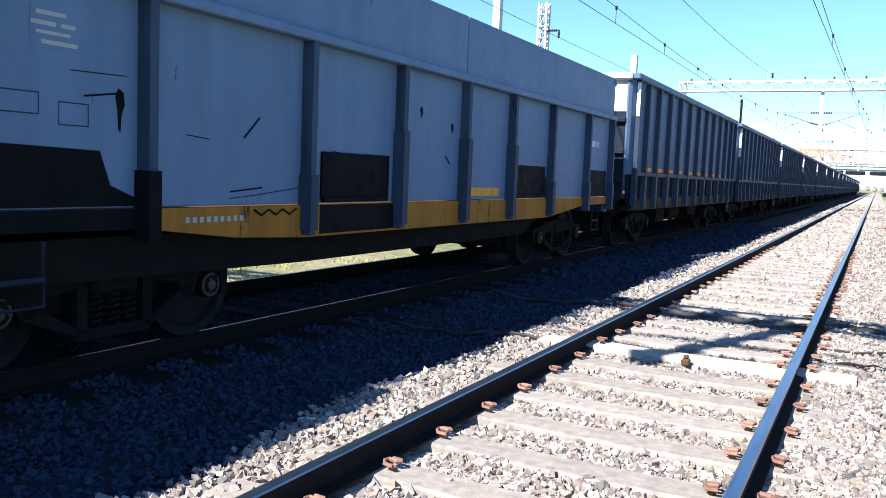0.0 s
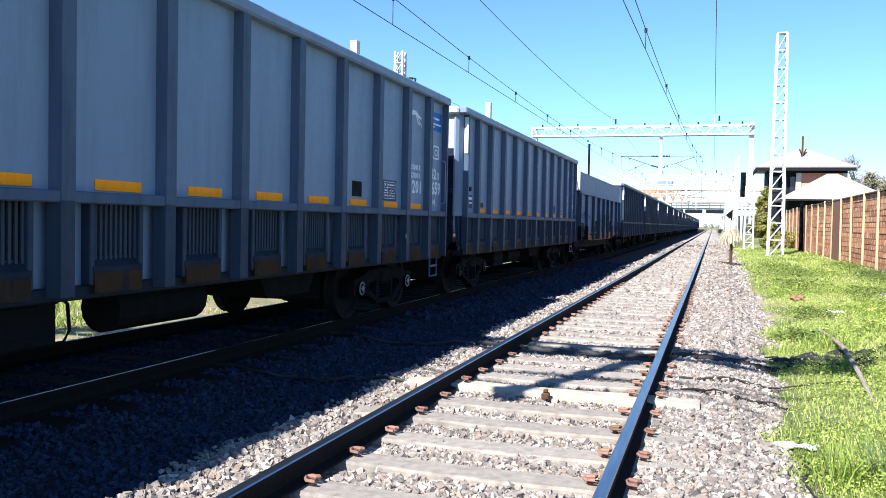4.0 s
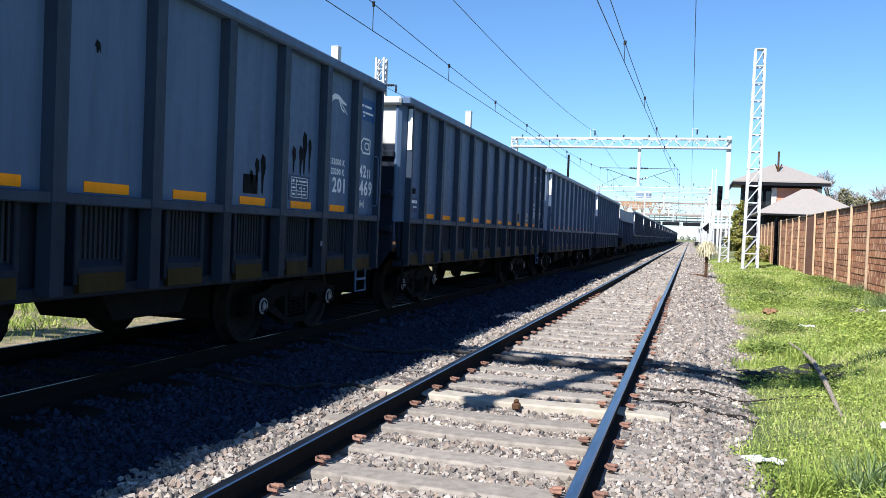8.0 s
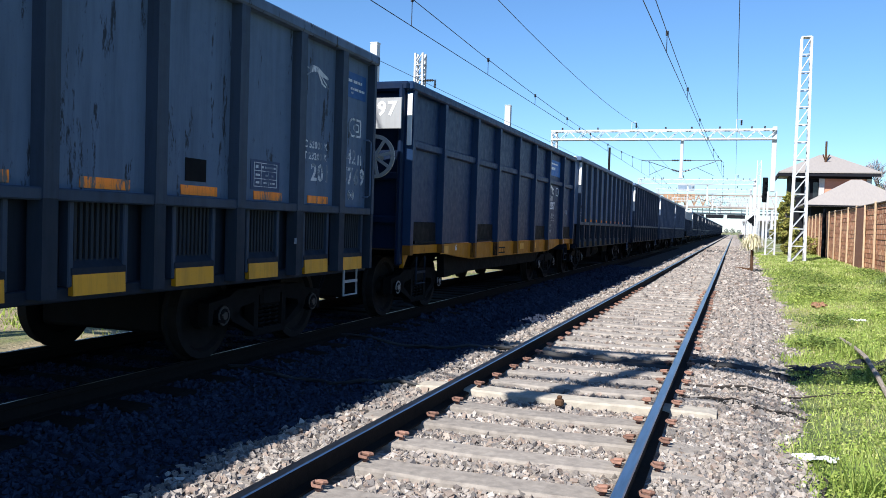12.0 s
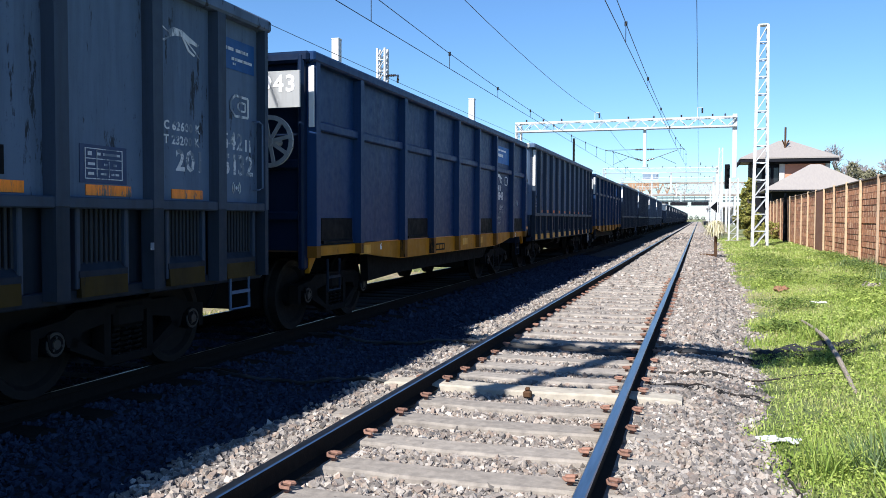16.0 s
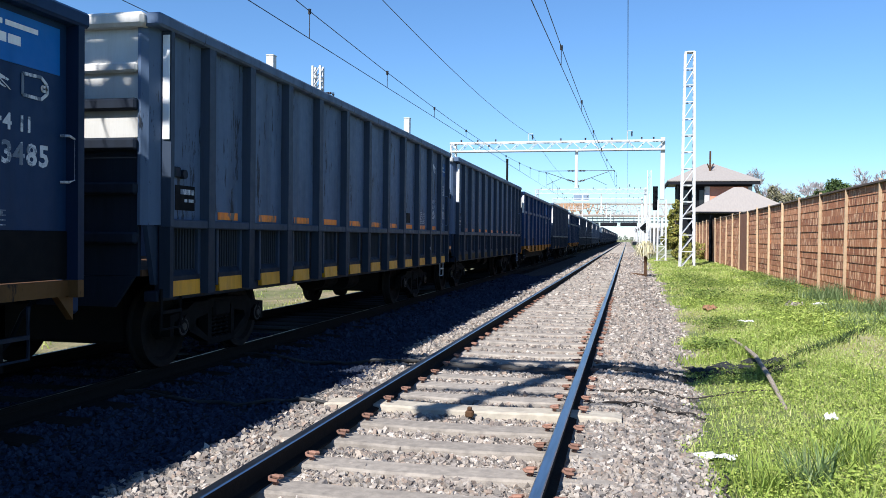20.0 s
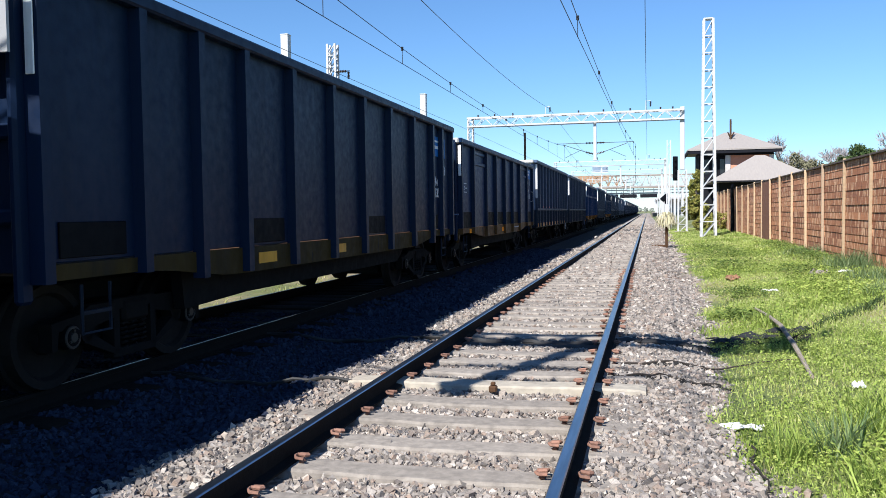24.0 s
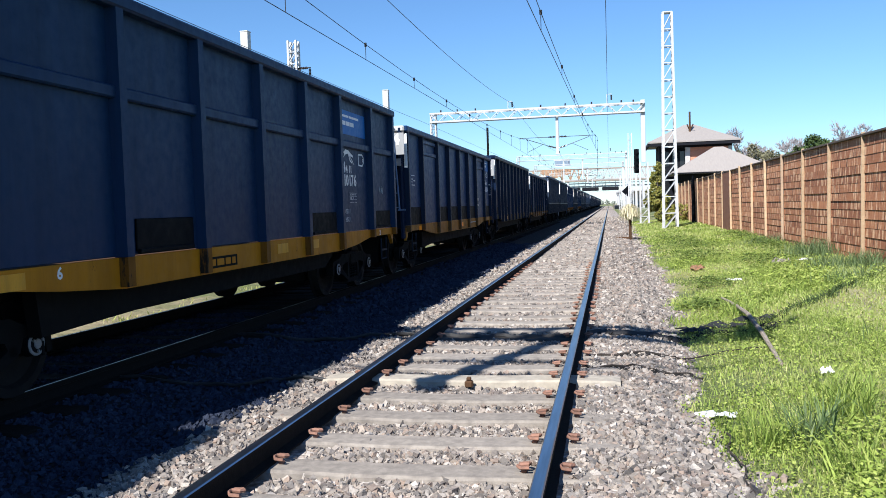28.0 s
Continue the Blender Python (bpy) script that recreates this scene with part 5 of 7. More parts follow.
WAGONS.append((low_wagon("gondola_wagon", BLACKISH, OLIVE_LIP, 3.25, ("544 11", "813543", "", "", "813543"), "black ribbed gondola wagon with a pale number board", "grey_cap", "ribbed", RIBBED), -131.4))
WAGONS.append((low_wagon("gondola_wagon", DARK, OCHRE, 3.10, ("544 11", "810374", "C 55000 K", "T 24000 K", "810374"), "dark slate gondola wagon with a black lower band", "white_cap", "banded"), -145.16))
WAGONS.append((low_wagon("gondola_wagon", DULL_NAVY, YELLOW, 3.28, ("544 11", "810176", "C57550K", "T22450K", "810176"), "navy gondola wagon with a yellow sill and blue sign", "white_cap", "rail"), -158.33))
# unseen wagon, added so that the train's shadow goes on
WAGONS.append((copy_thing(grey, Matrix()), -171.8))


# ---- overhead line ----
def lattice(base, top, w0, w1, bays, posts=True):
    """A square lattice tower or beam between two points: four chords and zigzag bars. Returns the chords' ends and the bars."""
    base, top = Vector(base), Vector(top)
    d = (top - base).normalized()
    a = d.cross(Vector((0, 1, 0)) if abs(d.y) < 0.9 else Vector((1, 0, 0))).normalized()
    b = d.cross(a)
    corner = [(-1, -1), (1, -1), (1, 1), (-1, 1)]

    def at(k, t):
        w = (w0 + (w1 - w0) * t) / 2
        return base.lerp(top, t) + a * corner[k][0] * w + b * corner[k][1] * w
    chords = [(at(k, 0), at(k, 1)) for k in range(4)]
    bars = []
    for k in range(4):
        m = (k + 1) % 4
        for i in range(bays):
            p, q = (m, k) if (k < 2) == (posts or i % 2 == 0) else (k, m)
            bars.append((at(p, i / bays), at(q, (i + 1) / bays)))
            if i and posts:
                bars.append((at(k, i / bays), at(m, i / bays)))
    return chords, bars


def lattice_parts(parent, base, top, w0, w1, bays, bar, chord, split, posts=True, name="brace"):
    chords, bars = lattice(base, top, w0, w1, bays, posts)
    for p, q in chords:
        part("chord", Shape().beam(p, q, chord), MAST, parent)
    if split:
        for p, q in bars:
            part(name, Shape().beam(p, q, bar, bar * 0.5), MAST, parent)
    else:
        s = Shape()
        for p, q in bars:
            s.beam(p, q, bar, bar * 0.5)
        part("bracing", s, MAST, parent)


def insulator(parent, p, q):
    p, q = Vector(p), Vector(q)
    s = Shape().tube(p, q, 0.03, 8)
    n = 5
    for i in range(n):
        c = p.lerp(q, (i + 0.5) / n)
        h = (q - p) / n * 0.3
        s.tube(c - h, c + h, 0.075, 10, 0.05)
    part("insulator", s, INSULATOR, parent, "dark ribbed insulator")


mast = tagged(new("lattice_mast"), "tall slender white lattice steel mast in the grass", "mast")
mast.location = (4.48, 46, 0)
lattice_parts(mast, (0, 0, -0.15), (0, 0, 11.45), 0.72, 0.46, 13, 0.095, 0.115, True)
part("cap_plate", Shape().box(-0.24, -0.24, 11.43, 0.24, 0.24, 11.5, 0.01), MAST, mast)
part("footing", Shape().box(-0.55, -0.55, -0.4, 0.55, 0.55, -0.1, 0.04), CONCRETE, mast)


def catenary_gantry(y, near):
    g = tagged(new("catenary_gantry"), "white lattice steel portal carrying the overhead wires", "gantry", "portals over the tracks")
    g.location = (0, y, 0)
    reach = 0.1 if y < 10 else 3.75                  # the one over the camera is a bracket from the far post
    if reach > 1:
        lattice_parts(g, (3.62, 0, -0.15), (3.62, 0, 4.1), 0.56, 0.5, 8, 0.06, 0.10, near)
        part("column", Shape().box(3.47, -0.15, 4.1, 3.77, 0.15, 8.35, 0.02), MAST, g, "slim white column on a lattice foot")
    lattice_parts(g, (-11.0, 0, -0.4), (-11.0, 0, 8.15), 0.46, 0.34, 16, 0.05, 0.08, False)
    lattice_parts(g, (-11.2, 0, 7.85), (reach, 0, 7.85), 0.6 if reach > 1 else 0.4, 0.6 if reach > 1 else 0.4, 24 if reach > 1 else 19, 0.09 if reach < 1 else 0.075 if near else 0.045, 0.115 if reach < 1 else 0.11 if near else 0.075, near, False)
    part("drop_post", Shape().box(-2.30, -0.1, 4.95, -2.10, 0.1, 7.6, 0.02).box(-2.34, -0.14, 4.9, -2.06, 0.14, 4.98), MAST, g, "white steel post hung under the beam")
    for sx, far in ((1, -0.1), (-1, -4.3)):
        a = -2.2 + sx * 0.13
        part("arm", Shape().tube((a + sx * 0.5, 0, 6.12), (far + sx * 0.5, 0, 6.12), 0.02, 8), WIRE, g)
        insulator(g, (a, 0, 6.12), (a + sx * 0.5, 0, 6.12))
        part("arm", Shape().tube((a + sx * 0.5, 0, 5.5), (far + sx * 0.1, 0, 6.05), 0.02, 8), WIRE, g)
        insulator(g, (a, 0, 5.36), (a + sx * 0.5, 0, 5.5))
        part("steady_arm", Shape().tube((a + sx * 0.9, 0, 5.62), (far, 0, 5.12), 0.016, 6), WIRE, g)
    for x, z in ((-5.6, 8.75), (1.24, 8.86))[:1 if reach < 1 else 2]:
        part("bracket", Shape().path([(x, 0, 8.15), (x, 0, z), (x + 0.3, 0, z)], 0.03, 6), MAST, g)
        insulator(g, (x + 0.3, 0, z - 0.05), (x + 0.3, 0, z - 0.4))
    for x in (-10.4, -9.2, -7.9, -3.3, -1.6, 0.2, 2.2, 3.0)[:6 if reach < 1 else 8]:
        insulator(g, (x, -0.2, 8.15), (x, -0.2, 8.38))
    for x in (-11.0, 3.62)[:1 if reach < 1 else 2]:
        part("footing", Shape().box(x - 0.5, -0.5, -0.55, x + 0.5, 0.5, -0.05, 0.04), CONCRETE, g)
    return g


GANTRIES = (1.75, 58.0, 114.0, 141.0, 178.0, 226.0, 280.0)
for y in GANTRIES:
    catenary_gantry(y, y < 70)
SUPPORTS = (-50.0, *GANTRIES, 330.0)


def line_at(y, high, sag):
    """Height of a hung wire between the supports."""
    for a, b in zip(SUPPORTS, SUPPORTS[1:]):
        if a <= y <= b:
            u = 2 * (y - a) / (b - a) - 1
            return high - sag * (1 - u * u)
    return high


def stagger(y, x, swing):
    """The line swings from side to side between one support and the next."""
    for i, (a, b) in enumerate(zip(SUPPORTS, SUPPORTS[1:])):
        if a <= y <= b:
            u = (y - a) / (b - a)
            return x + swing * (u if i % 2 else 1 - u)
    return x


def hung_wire(name, parent, x, high, sag, r, swing=0.0):
    ys = sorted({*SUPPORTS, *(-50 + 4.0 * k for k in range(29)), *(64 + 10.0 * k for k in range(20))})
    pts = [(stagger(y, x, swing), y, line_at(y, high, sag)) for y in ys]
    part(name, Shape().path(pts, r, 5), WIRE, parent)
    return pts


for x, swing, sag, first, step, label in ((-0.25, 0.78, 0.82, 4.75, 6.1, "thin dark overhead contact line over the near track"), (-4.3, 0.0, 0.80, 4.0, 4.91, "thin dark overhead contact line over the wagons")):
    line = tagged(new("overhead_line"), label, "overhead wire", "overhead wires")
    hung_wire("contact_wire", line, x, 4.94, 0.0, 0.008, swing)
    hung_wire("messenger_wire", line, x, 5.97, sag, 0.008, swing)
    for k in range(-6, 22):
        y = first + k * step
        xx, z = stagger(y, x, swing), line_at(y, 5.97, sag)
        part("dropper", Shape().tube((xx, y, 4.95), (xx, y, z), 0.008, 5).tube((xx, y, z - 0.05), (xx, y, z + 0.04), 0.03, 6), WIRE, line)
for x, z, sag, label in ((-5.3, 8.6, 0.8, "single dark feeder wire on the portals"), (1.27, 8.46, 0.6, "single dark feeder wire on the portals"), (-11.6, 7.55, 0.08, "dark wire along the far posts")):
    w = tagged(new("feeder_wire"), label, "overhead wire", "overhead wires")
    hung_wire("wire", w, x, z, sag, 0.011)

# posts beyond the train
for x, y, top, wide, kind in ((-15.4, 36.5, 9.95, 0.36, 0), (-14.4, 40.0, 10.15, 0.46, 1), (-11.9, 48.5, 8.6, 0.34, 0), (-10.85, 84.0, 9.45, 0.2, 2)):
    p = tagged(new("line_post"), ("plain pale concrete line post", "white lattice line post with insulators", "thin dark steel post")[(0, 1, 2)[kind] if kind != 2 else 2], "post", "posts beyond the train")
    p.location = (x, y, 0)
    if kind == 1:
        lattice_parts(p, (0, 0, -0.5), (0, 0, top), wide, wide * 0.9, 18, 0.07, 0.1, False)
        insulator(p, (0.3, 0, 8.75), (0.75, 0, 8.75))
        part("arm", Shape().tube((0, 0, 8.75), (0.9, 0, 8.75), 0.03, 6), BOGIE, p)
        insulator(p, (0.85, 0, 8.7), (0.85, 0, 8.35))
    else:
        part("shaft", Shape().prism([(-wide / 2, -wide / 2), (wide / 2, -wide / 2), (wide / 2, wide / 2), (-wide / 2, wide / 2)], "z", -0.5, top), MAST if kind == 0 else BOGIE, p)
        part("cap", Shape().box(-wide * 0.55, -wide * 0.55, top, wide * 0.55, wide * 0.55, top + 0.06, 0.01), MAST if kind == 0 else BOGIE, p)


# ---- signals and signs beside the near track ----
sig = tagged(new("signal_mast"), "white signal mast with a black lamp board", "signal")
sig.location = (3.78, 76, 0)
lattice_parts(sig, (-0.6, 0, -0.15), (-0.6, 0, 7.6), 0.42, 0.3, 12, 0.04, 0.07, False)
board = part("signal_board", Shape().box(-0.27, -0.12, 4.0, 0.17, 0.05, 6.15, 0.04), PLATE_BLACK, sig, "tall black signal board")
for z in (4.35, 4.85, 5.35, 5.85):
    part("hood", Shape().tube((-0.04, -0.34, z), (-0.04, -0.1, z), 0.13, 12, 0.12), PLATE_BLACK, board)
tri = tagged(new("warning_board"), "black pointed board on a thin post", "sign")
tri.location = (2.85, 80, -0.2)
part("post", Shape().tube((0, 0, -0.3), (0, 0, 2.4), 0.04, 8), MAST, tri)
part("board", Shape().prism([(0.3, 2.15), (0.3, 3.15), (0.12, 3.15), (-0.42, 2.65), (0.12, 2.15)], "y", -0.03, 0.03), PLATE_BLACK, tri)

stake = tagged(new("marker_post"), "short rusty marker post beside the ballast", "post")
stake.location = (2.1, 35.6, 0)
part("shaft", Shape().box(-0.06, -0.05, -0.3, 0.06, 0.05, 1.02, 0.012), RUSTY, stake)
part("foot", Shape().path([(-0.62, 0.02, -0.13), (-0.4, -0.04, -0.1), (-0.2, 0.03, -0.12), (0.05, 0.0, -0.11)], 0.05, 6), RUSTY, stake)


# ---- fence ----
FENCE_WOOD, tr, bs = shader("rusty_brown_boards")
info = tr.nodes.new("ShaderNodeObjectInfo")
tone = ramp(tr, info.outputs["Random"], 0, 1, (0.28, 0.105, 0.048, 1), (0.47, 0.20, 0.092, 1))
shift = tr.nodes.new("ShaderNodeVectorMath")       # every board has its own grain
shift.operation = "SCALE"
shift.inputs[0].default_value = (3.0, 31.0, 5.0)
tr.links.new(info.outputs["Random"], shift.inputs["Scale"])


def board_noise(scale, stretch, rough):
    add_up = tr.nodes.new("ShaderNodeVectorMath")
    add_up.operation = "MULTIPLY_ADD"
    add_up.inputs[1].default_value = stretch
    tr.links.new(tr.nodes.new("ShaderNodeTexCoord").outputs["Object"], add_up.inputs[0])
    tr.links.new(shift.outputs[0], add_up.inputs[2])
    n = add(tr, "ShaderNodeTexNoise", Scale=scale, Detail=5.0, Roughness=rough)
    tr.links.new(add_up.outputs[0], n.inputs["Vector"])
    return n.outputs["Fac"]


grain = ramp(tr, board_noise(4.0, (1, 2.6, 0.35), 0.55), 0.53, 0.60)
col = blend(tr, grain, tone, (0.70, 0.43, 0.25))
dark = ramp(tr, board_noise(5.5, (1, 2.2, 0.4), 0.65), 0.56, 0.64)
col = blend(tr, dark, col, (0.12, 0.052, 0.032))
tr.links.new(col, bs.inputs["Base Color"])
bs.inputs["Roughness"].default_value = 0.9
relief(tr, bs, noise_at(tr, 30, (1, 2, 0.2), 5), 0.5, 0.01)
POST = plain("sandy_post", (0.56, 0.42, 0.27), 0.9, 0, (0.44, 0.31, 0.19), 8, 0.3, 0.3)
STAINED_POST = painted("stained_grey_post", (0.40, 0.30, 0.21), (0.06, 0.05, 0.045), 0.9, 0.9, 5.0, 0.1, (0.03, 0.025, 0.025), 0.6)
DARK_RAIL = plain("dark_fence_cap", (0.10, 0.07, 0.055), 0.9)
BROWN_SHEET = plain("plain_brown_sheet", (0.20, 0.085, 0.045), 0.9, 0, (0.15, 0.062, 0.035), 4, 0.3)
fence = tagged(new("fence"), "tall rusty-brown lapped board fence with pale posts", "fence")
FENCE_X, STEP, ROWS_OF_BOARDS = 6.3, 2.62, 14
board_me = Shape().prism([(-0.008, 0.0), (0.011, 0.0), (0.000, 0.195), (-0.014, 0.195)], "y", -STEP / 2, STEP / 2).data("board", FENCE_WOOD)
fr = random.Random(11)
for i in range(20):
    y = 12.63 + STEP * i
    lean = fr.uniform(-1, 1)
    part("post", Shape().box(-0.045, -0.024, -0.4, 0.03, 0.024, 2.66 if i % 3 else 2.61, 0.01), STAINED_POST if i == 5 else POST, fence, "pale post with a dark stained head" if i == 5 else "", pose(FENCE_X - 0.03, y, 0, lean, fr.uniform(-0.7, 0.7)))
    for k in range(ROWS_OF_BOARDS):
        part("board", board_me, None, fence, "", pose(FENCE_X + 0.02 + fr.uniform(-0.006, 0.006), y + STEP / 2, -0.02 + 0.1845 * k, fr.uniform(-0.25, 0.25), fr.uniform(-0.3, 0.3), 180))
    part("cap_rail", Shape().box(-0.05, -STEP / 2, 2.575, 0.05, STEP / 2, 2.62, 0.006), DARK_RAIL, fence, "dark capping strip along the top", (FENCE_X, y + STEP / 2, 0))
    if i == 9:                                       # one bay is closed by a plain brown sheet
        part("sheet", Shape().box(-0.034, -STEP / 2 + 0.04, 0.0, -0.02, STEP / 2 - 0.04, 2.57, 0.003), BROWN_SHEET, fence, "plain dark brown sheet over one bay", (FENCE_X, y + STEP / 2, 0))
stump = tagged(new("dark_post"), "blackened timber post standing before the fence", "post")
stump.location = (6.1, 50.2, 0)
part("shaft", Shape().path([(0, 0, -0.3), (0.01, 0, 1.2), (-0.02, 0, 2.3), (0.0, 0, 2.85)], [0.12, 0.11, 0.1, 0.07], 8), PLATE_BLACK, stump)

# ---- brick house with hipped roofs ----
BRICK = plain("orange_brick", (0.62, 0.29, 0.18), 0.9, 0, (0.50, 0.22, 0.14), 5, 0.4, 0, (1, 1, 5))
SLATE = plain("grey_roof_sheets", (0.31, 0.28, 0.255), 0.85, 0, (0.27, 0.245, 0.23), 3, 0.3, 0, (3, 0.6, 1))
RENDER_WALL = plain("pale_wall", (0.55, 0.53, 0.50), 0.9, 0, (0.46, 0.44, 0.42), 3, 0.2)
TRIM_SHADE = plain("dark_trim_and_shade", (0.014, 0.015, 0.02), 0.8, bump=0.1, spec=0.1)
PANE = plain("dark_window", (0.02, 0.022, 0.025), 0.15, bump=0)


def hip_roof(x0, y0, x1, y1, z0, z1, ridge):
    s, cx, cy = Shape(), (x0 + x1) / 2, (y0 + y1) / 2
    s.put([(x0, y0, z0), (x1, y0, z0), (x1, y1, z0), (x0, y1, z0), (cx - ridge, cy, z1), (cx + ridge, cy, z1),
           (x0, y0, z0 - 0.12), (x1, y0, z0 - 0.12), (x1, y1, z0 - 0.12), (x0, y1, z0 - 0.12)],
          [(0, 1, 5, 4), (1, 2, 5), (2, 3, 4, 5), (3, 0, 4), (0, 6, 7, 1), (1, 7, 8, 2), (2, 8, 9, 3), (3, 9, 6, 0), (6, 9, 8, 7)])
    return s


house = tagged(new("house"), "two-storey orange brick house with grey hipped roofs", "house")
part("wall", Shape().box(8.4, 80, -0.2, 12.4, 87, 6.75), BRICK, house, "orange brick upper wall")
# gallery, band and porch: shade under the roofs is put into the paint
part("wall", Shape().box(6.0, 80.4, -0.2, 8.4, 86.6, 6.75), TRIM_SHADE, house, "recessed upper gallery wall, painted dark as shade")
part("pier", Shape().box(8.30, 79.9, -0.2, 8.75, 80.2, 6.75, 0.02), RENDER_WALL, house)
part("pier", Shape().box(12.1, 79.9, -0.2, 12.5, 80.2, 6.75, 0.02), RENDER_WALL, house)
part("band", Shape().box(5.9, 79.85, 6.35, 12.5, 80.1, 6.8), TRIM_SHADE, house)
part("roof", hip_roof(4.9, 78.9, 13.1, 88.1, 6.9, 8.75, 0.5), SLATE, house, "grey hipped roof")
part("fascia", Shape().box(4.95, 78.95, 6.5, 13.05, 79.05, 6.8).box(4.9, 79.05, 6.5, 5.0, 88.0, 6.8), TRIM_SHADE, house)
part("chimney", Shape().tube((8.9, 81.5, 7.9), (8.9, 81.5, 9.8), 0.09, 8).beam((8.62, 81.2, 8.6), (8.87, 81.5, 8.05), 0.08).beam((9.18, 81.2, 8.6), (8.93, 81.5, 8.05), 0.08), RUSTY, house, "thin dark flue pipe")
part("roof", hip_roof(6.6, 73.5, 15.2, 80.2, 3.85, 6.1, 0.4), SLATE, house, "lower grey hipped roof")
part("wall", Shape().box(7.4, 75.6, -0.2, 14.4, 79.9, 3.8), TRIM_SHADE, house, "porch wall, painted dark as shade")
part("gutter", Shape().box(6.6, 73.4, 3.68, 15.2, 73.5, 3.8), TRIM_SHADE, house)
for x in (6.35, 7.1, 7.8):
    w = part("window", Shape().box(x, 80.36, 4.6, x + 0.55, 80.4, 6.1, 0.02), TRIM_SHADE, house)
    part("pane", Shape().box(x + 0.06, 80.33, 4.66, x + 0.49, 80.36, 6.04), PANE, w)

# ---- station bridge and far structures ----
bridge = tagged(new("footbridge"), "pale lattice bridge across the tracks with brown stair panels", "bridge")
bridge.location = (0, 205, 0)
STEELWORK = painted("dull_white_steelwork", (0.36, 0.35, 0.345), (0.20, 0.18, 0.17), 0.5, 0.6)
BROWN = plain("brown_bridge_paint", (0.40, 0.25, 0.15), 0.8, 0, (0.26, 0.16, 0.10), 2, 0.2)
DUN = plain("dun_bridge_paint", (0.34, 0.28, 0.23), 0.85, 0, (0.24, 0.20, 0.17), 1.5, 0.2)
for y in (-1.5, 1.5):
    for k in range(20):
        x = -18 + k * 2.0
        part("lattice_bar", Shape().beam((x, y, 7.35), (x + 1, y, 9.75), 0.16).beam((x + 1, y, 9.75), (x + 2, y, 7.35), 0.16).beam((x, y, 7.35), (x, y, 9.75), 0.12), STEELWORK if k > 6 else BROWN, bridge)
    part("chord", Shape().box(-18, y - 0.13, 9.75, 22, y + 0.13, 10.0), DUN, bridge)
    part("chord", Shape().box(-18, y - 0.13, 7.1, 22, y + 0.13, 7.35), STEELWORK, bridge)
part("deck", Shape().box(-18, -1.8, 6.8, 22, 1.8, 7.05), DUN, bridge, "dun-coloured deck")
for k in range(9):
    part("parapet_panel", Shape().box(-14.8 + 0.8 * k, -2.3, 7.9 + 0.22 * abs(k - 4), -14.1 + 0.8 * k, -2.1, 10.0, 0.03), BROWN, bridge, "orange-brown parapet panel")
for a, b in ((-7.5, -5.6), (-5.2, -1.2), (-0.4, 3.6)):
    part("light_box", Shape().box(a, -0.6, 4.5, b, 0.6, 5.35, 0.1), TRIM_SHADE, bridge, "dark box under the bridge")
    for u in (0.2, 0.8):
        part("hanger", Shape().box(a + (b - a) * u - 0.06, -0.06, 5.35, a + (b - a) * u + 0.06, 0.06, 6.8), TRIM_SHADE, bridge)
part("cross_beam", Shape().box(-17, -0.3, 5.4, 12, 0.3, 5.75), STEELWORK, bridge)
part("cross_beam", Shape().box(-17, -0.9, 6.2, 12, -0.6, 6.45), MAST, bridge)
for x in (-17, -12.2, -9.8, -8.6, 4.9, 6.2, 9.4):
    part("pier", Shape().box(x - 0.25, -1.6, -0.3, x + 0.25, 1.6, 6.8), MAST, bridge)
hoarding = tagged(new("sign_board"), "grey-blue sign boards on a white post over the tracks", "sign")
hoarding.location = (-9.4, 196, 0)
HAZE_BLUE = plain("weathered_blue_board", (0.20, 0.27, 0.36), 0.7, 0, (0.15, 0.2, 0.28), 2, 0.1)
part("board", Shape().box(-1.8, -0.1, 10.5, 0.1, 0.1, 11.7, 0.03), HAZE_BLUE, hoarding)
part("board", Shape().box(0.5, -0.1, 10.5, 1.8, 0.1, 11.7, 0.03), HAZE_BLUE, hoarding)
part("rim", Shape().box(-1.95, -0.12, 11.7, 1.95, 0.12, 11.9).box(-1.95, -0.12, 10.3, 1.95, 0.12, 10.5), MAST, hoarding)
part("post", Shape().box(0.15, 0.0, -0.3, 0.45, 0.3, 11.7), MAST, hoarding)
station = tagged(new("station_building"), "pale platform building with a flat canopy beside the track", "building")
station.location = (0, 232, 0)
part("wall", Shape().box(6.0, 0, -0.3, 12.0, 60, 4.2), RENDER_WALL, station, "pale plastered wall")
part("canopy", Shape().box(3.6, -6, 4.3, 12.4, 62, 4.75, 0.05), STEELWORK, station, "flat canopy over the platform")
part("platform", Shape().box(2.6, -20, -0.3, 12.2, 62, 0.75, 0.03), CONCRETE, station, "concrete platform")
for k in range(6):
    part("canopy_post", Shape().box(3.9, -5 + 11 * k, 0.75, 4.15, -4.75 + 11 * k, 4.3), MAST, station)
    part("window", Shape().box(5.97, 3 + 9 * k, 1.6, 6.02, 6 + 9 * k, 3.4), PANE, station)
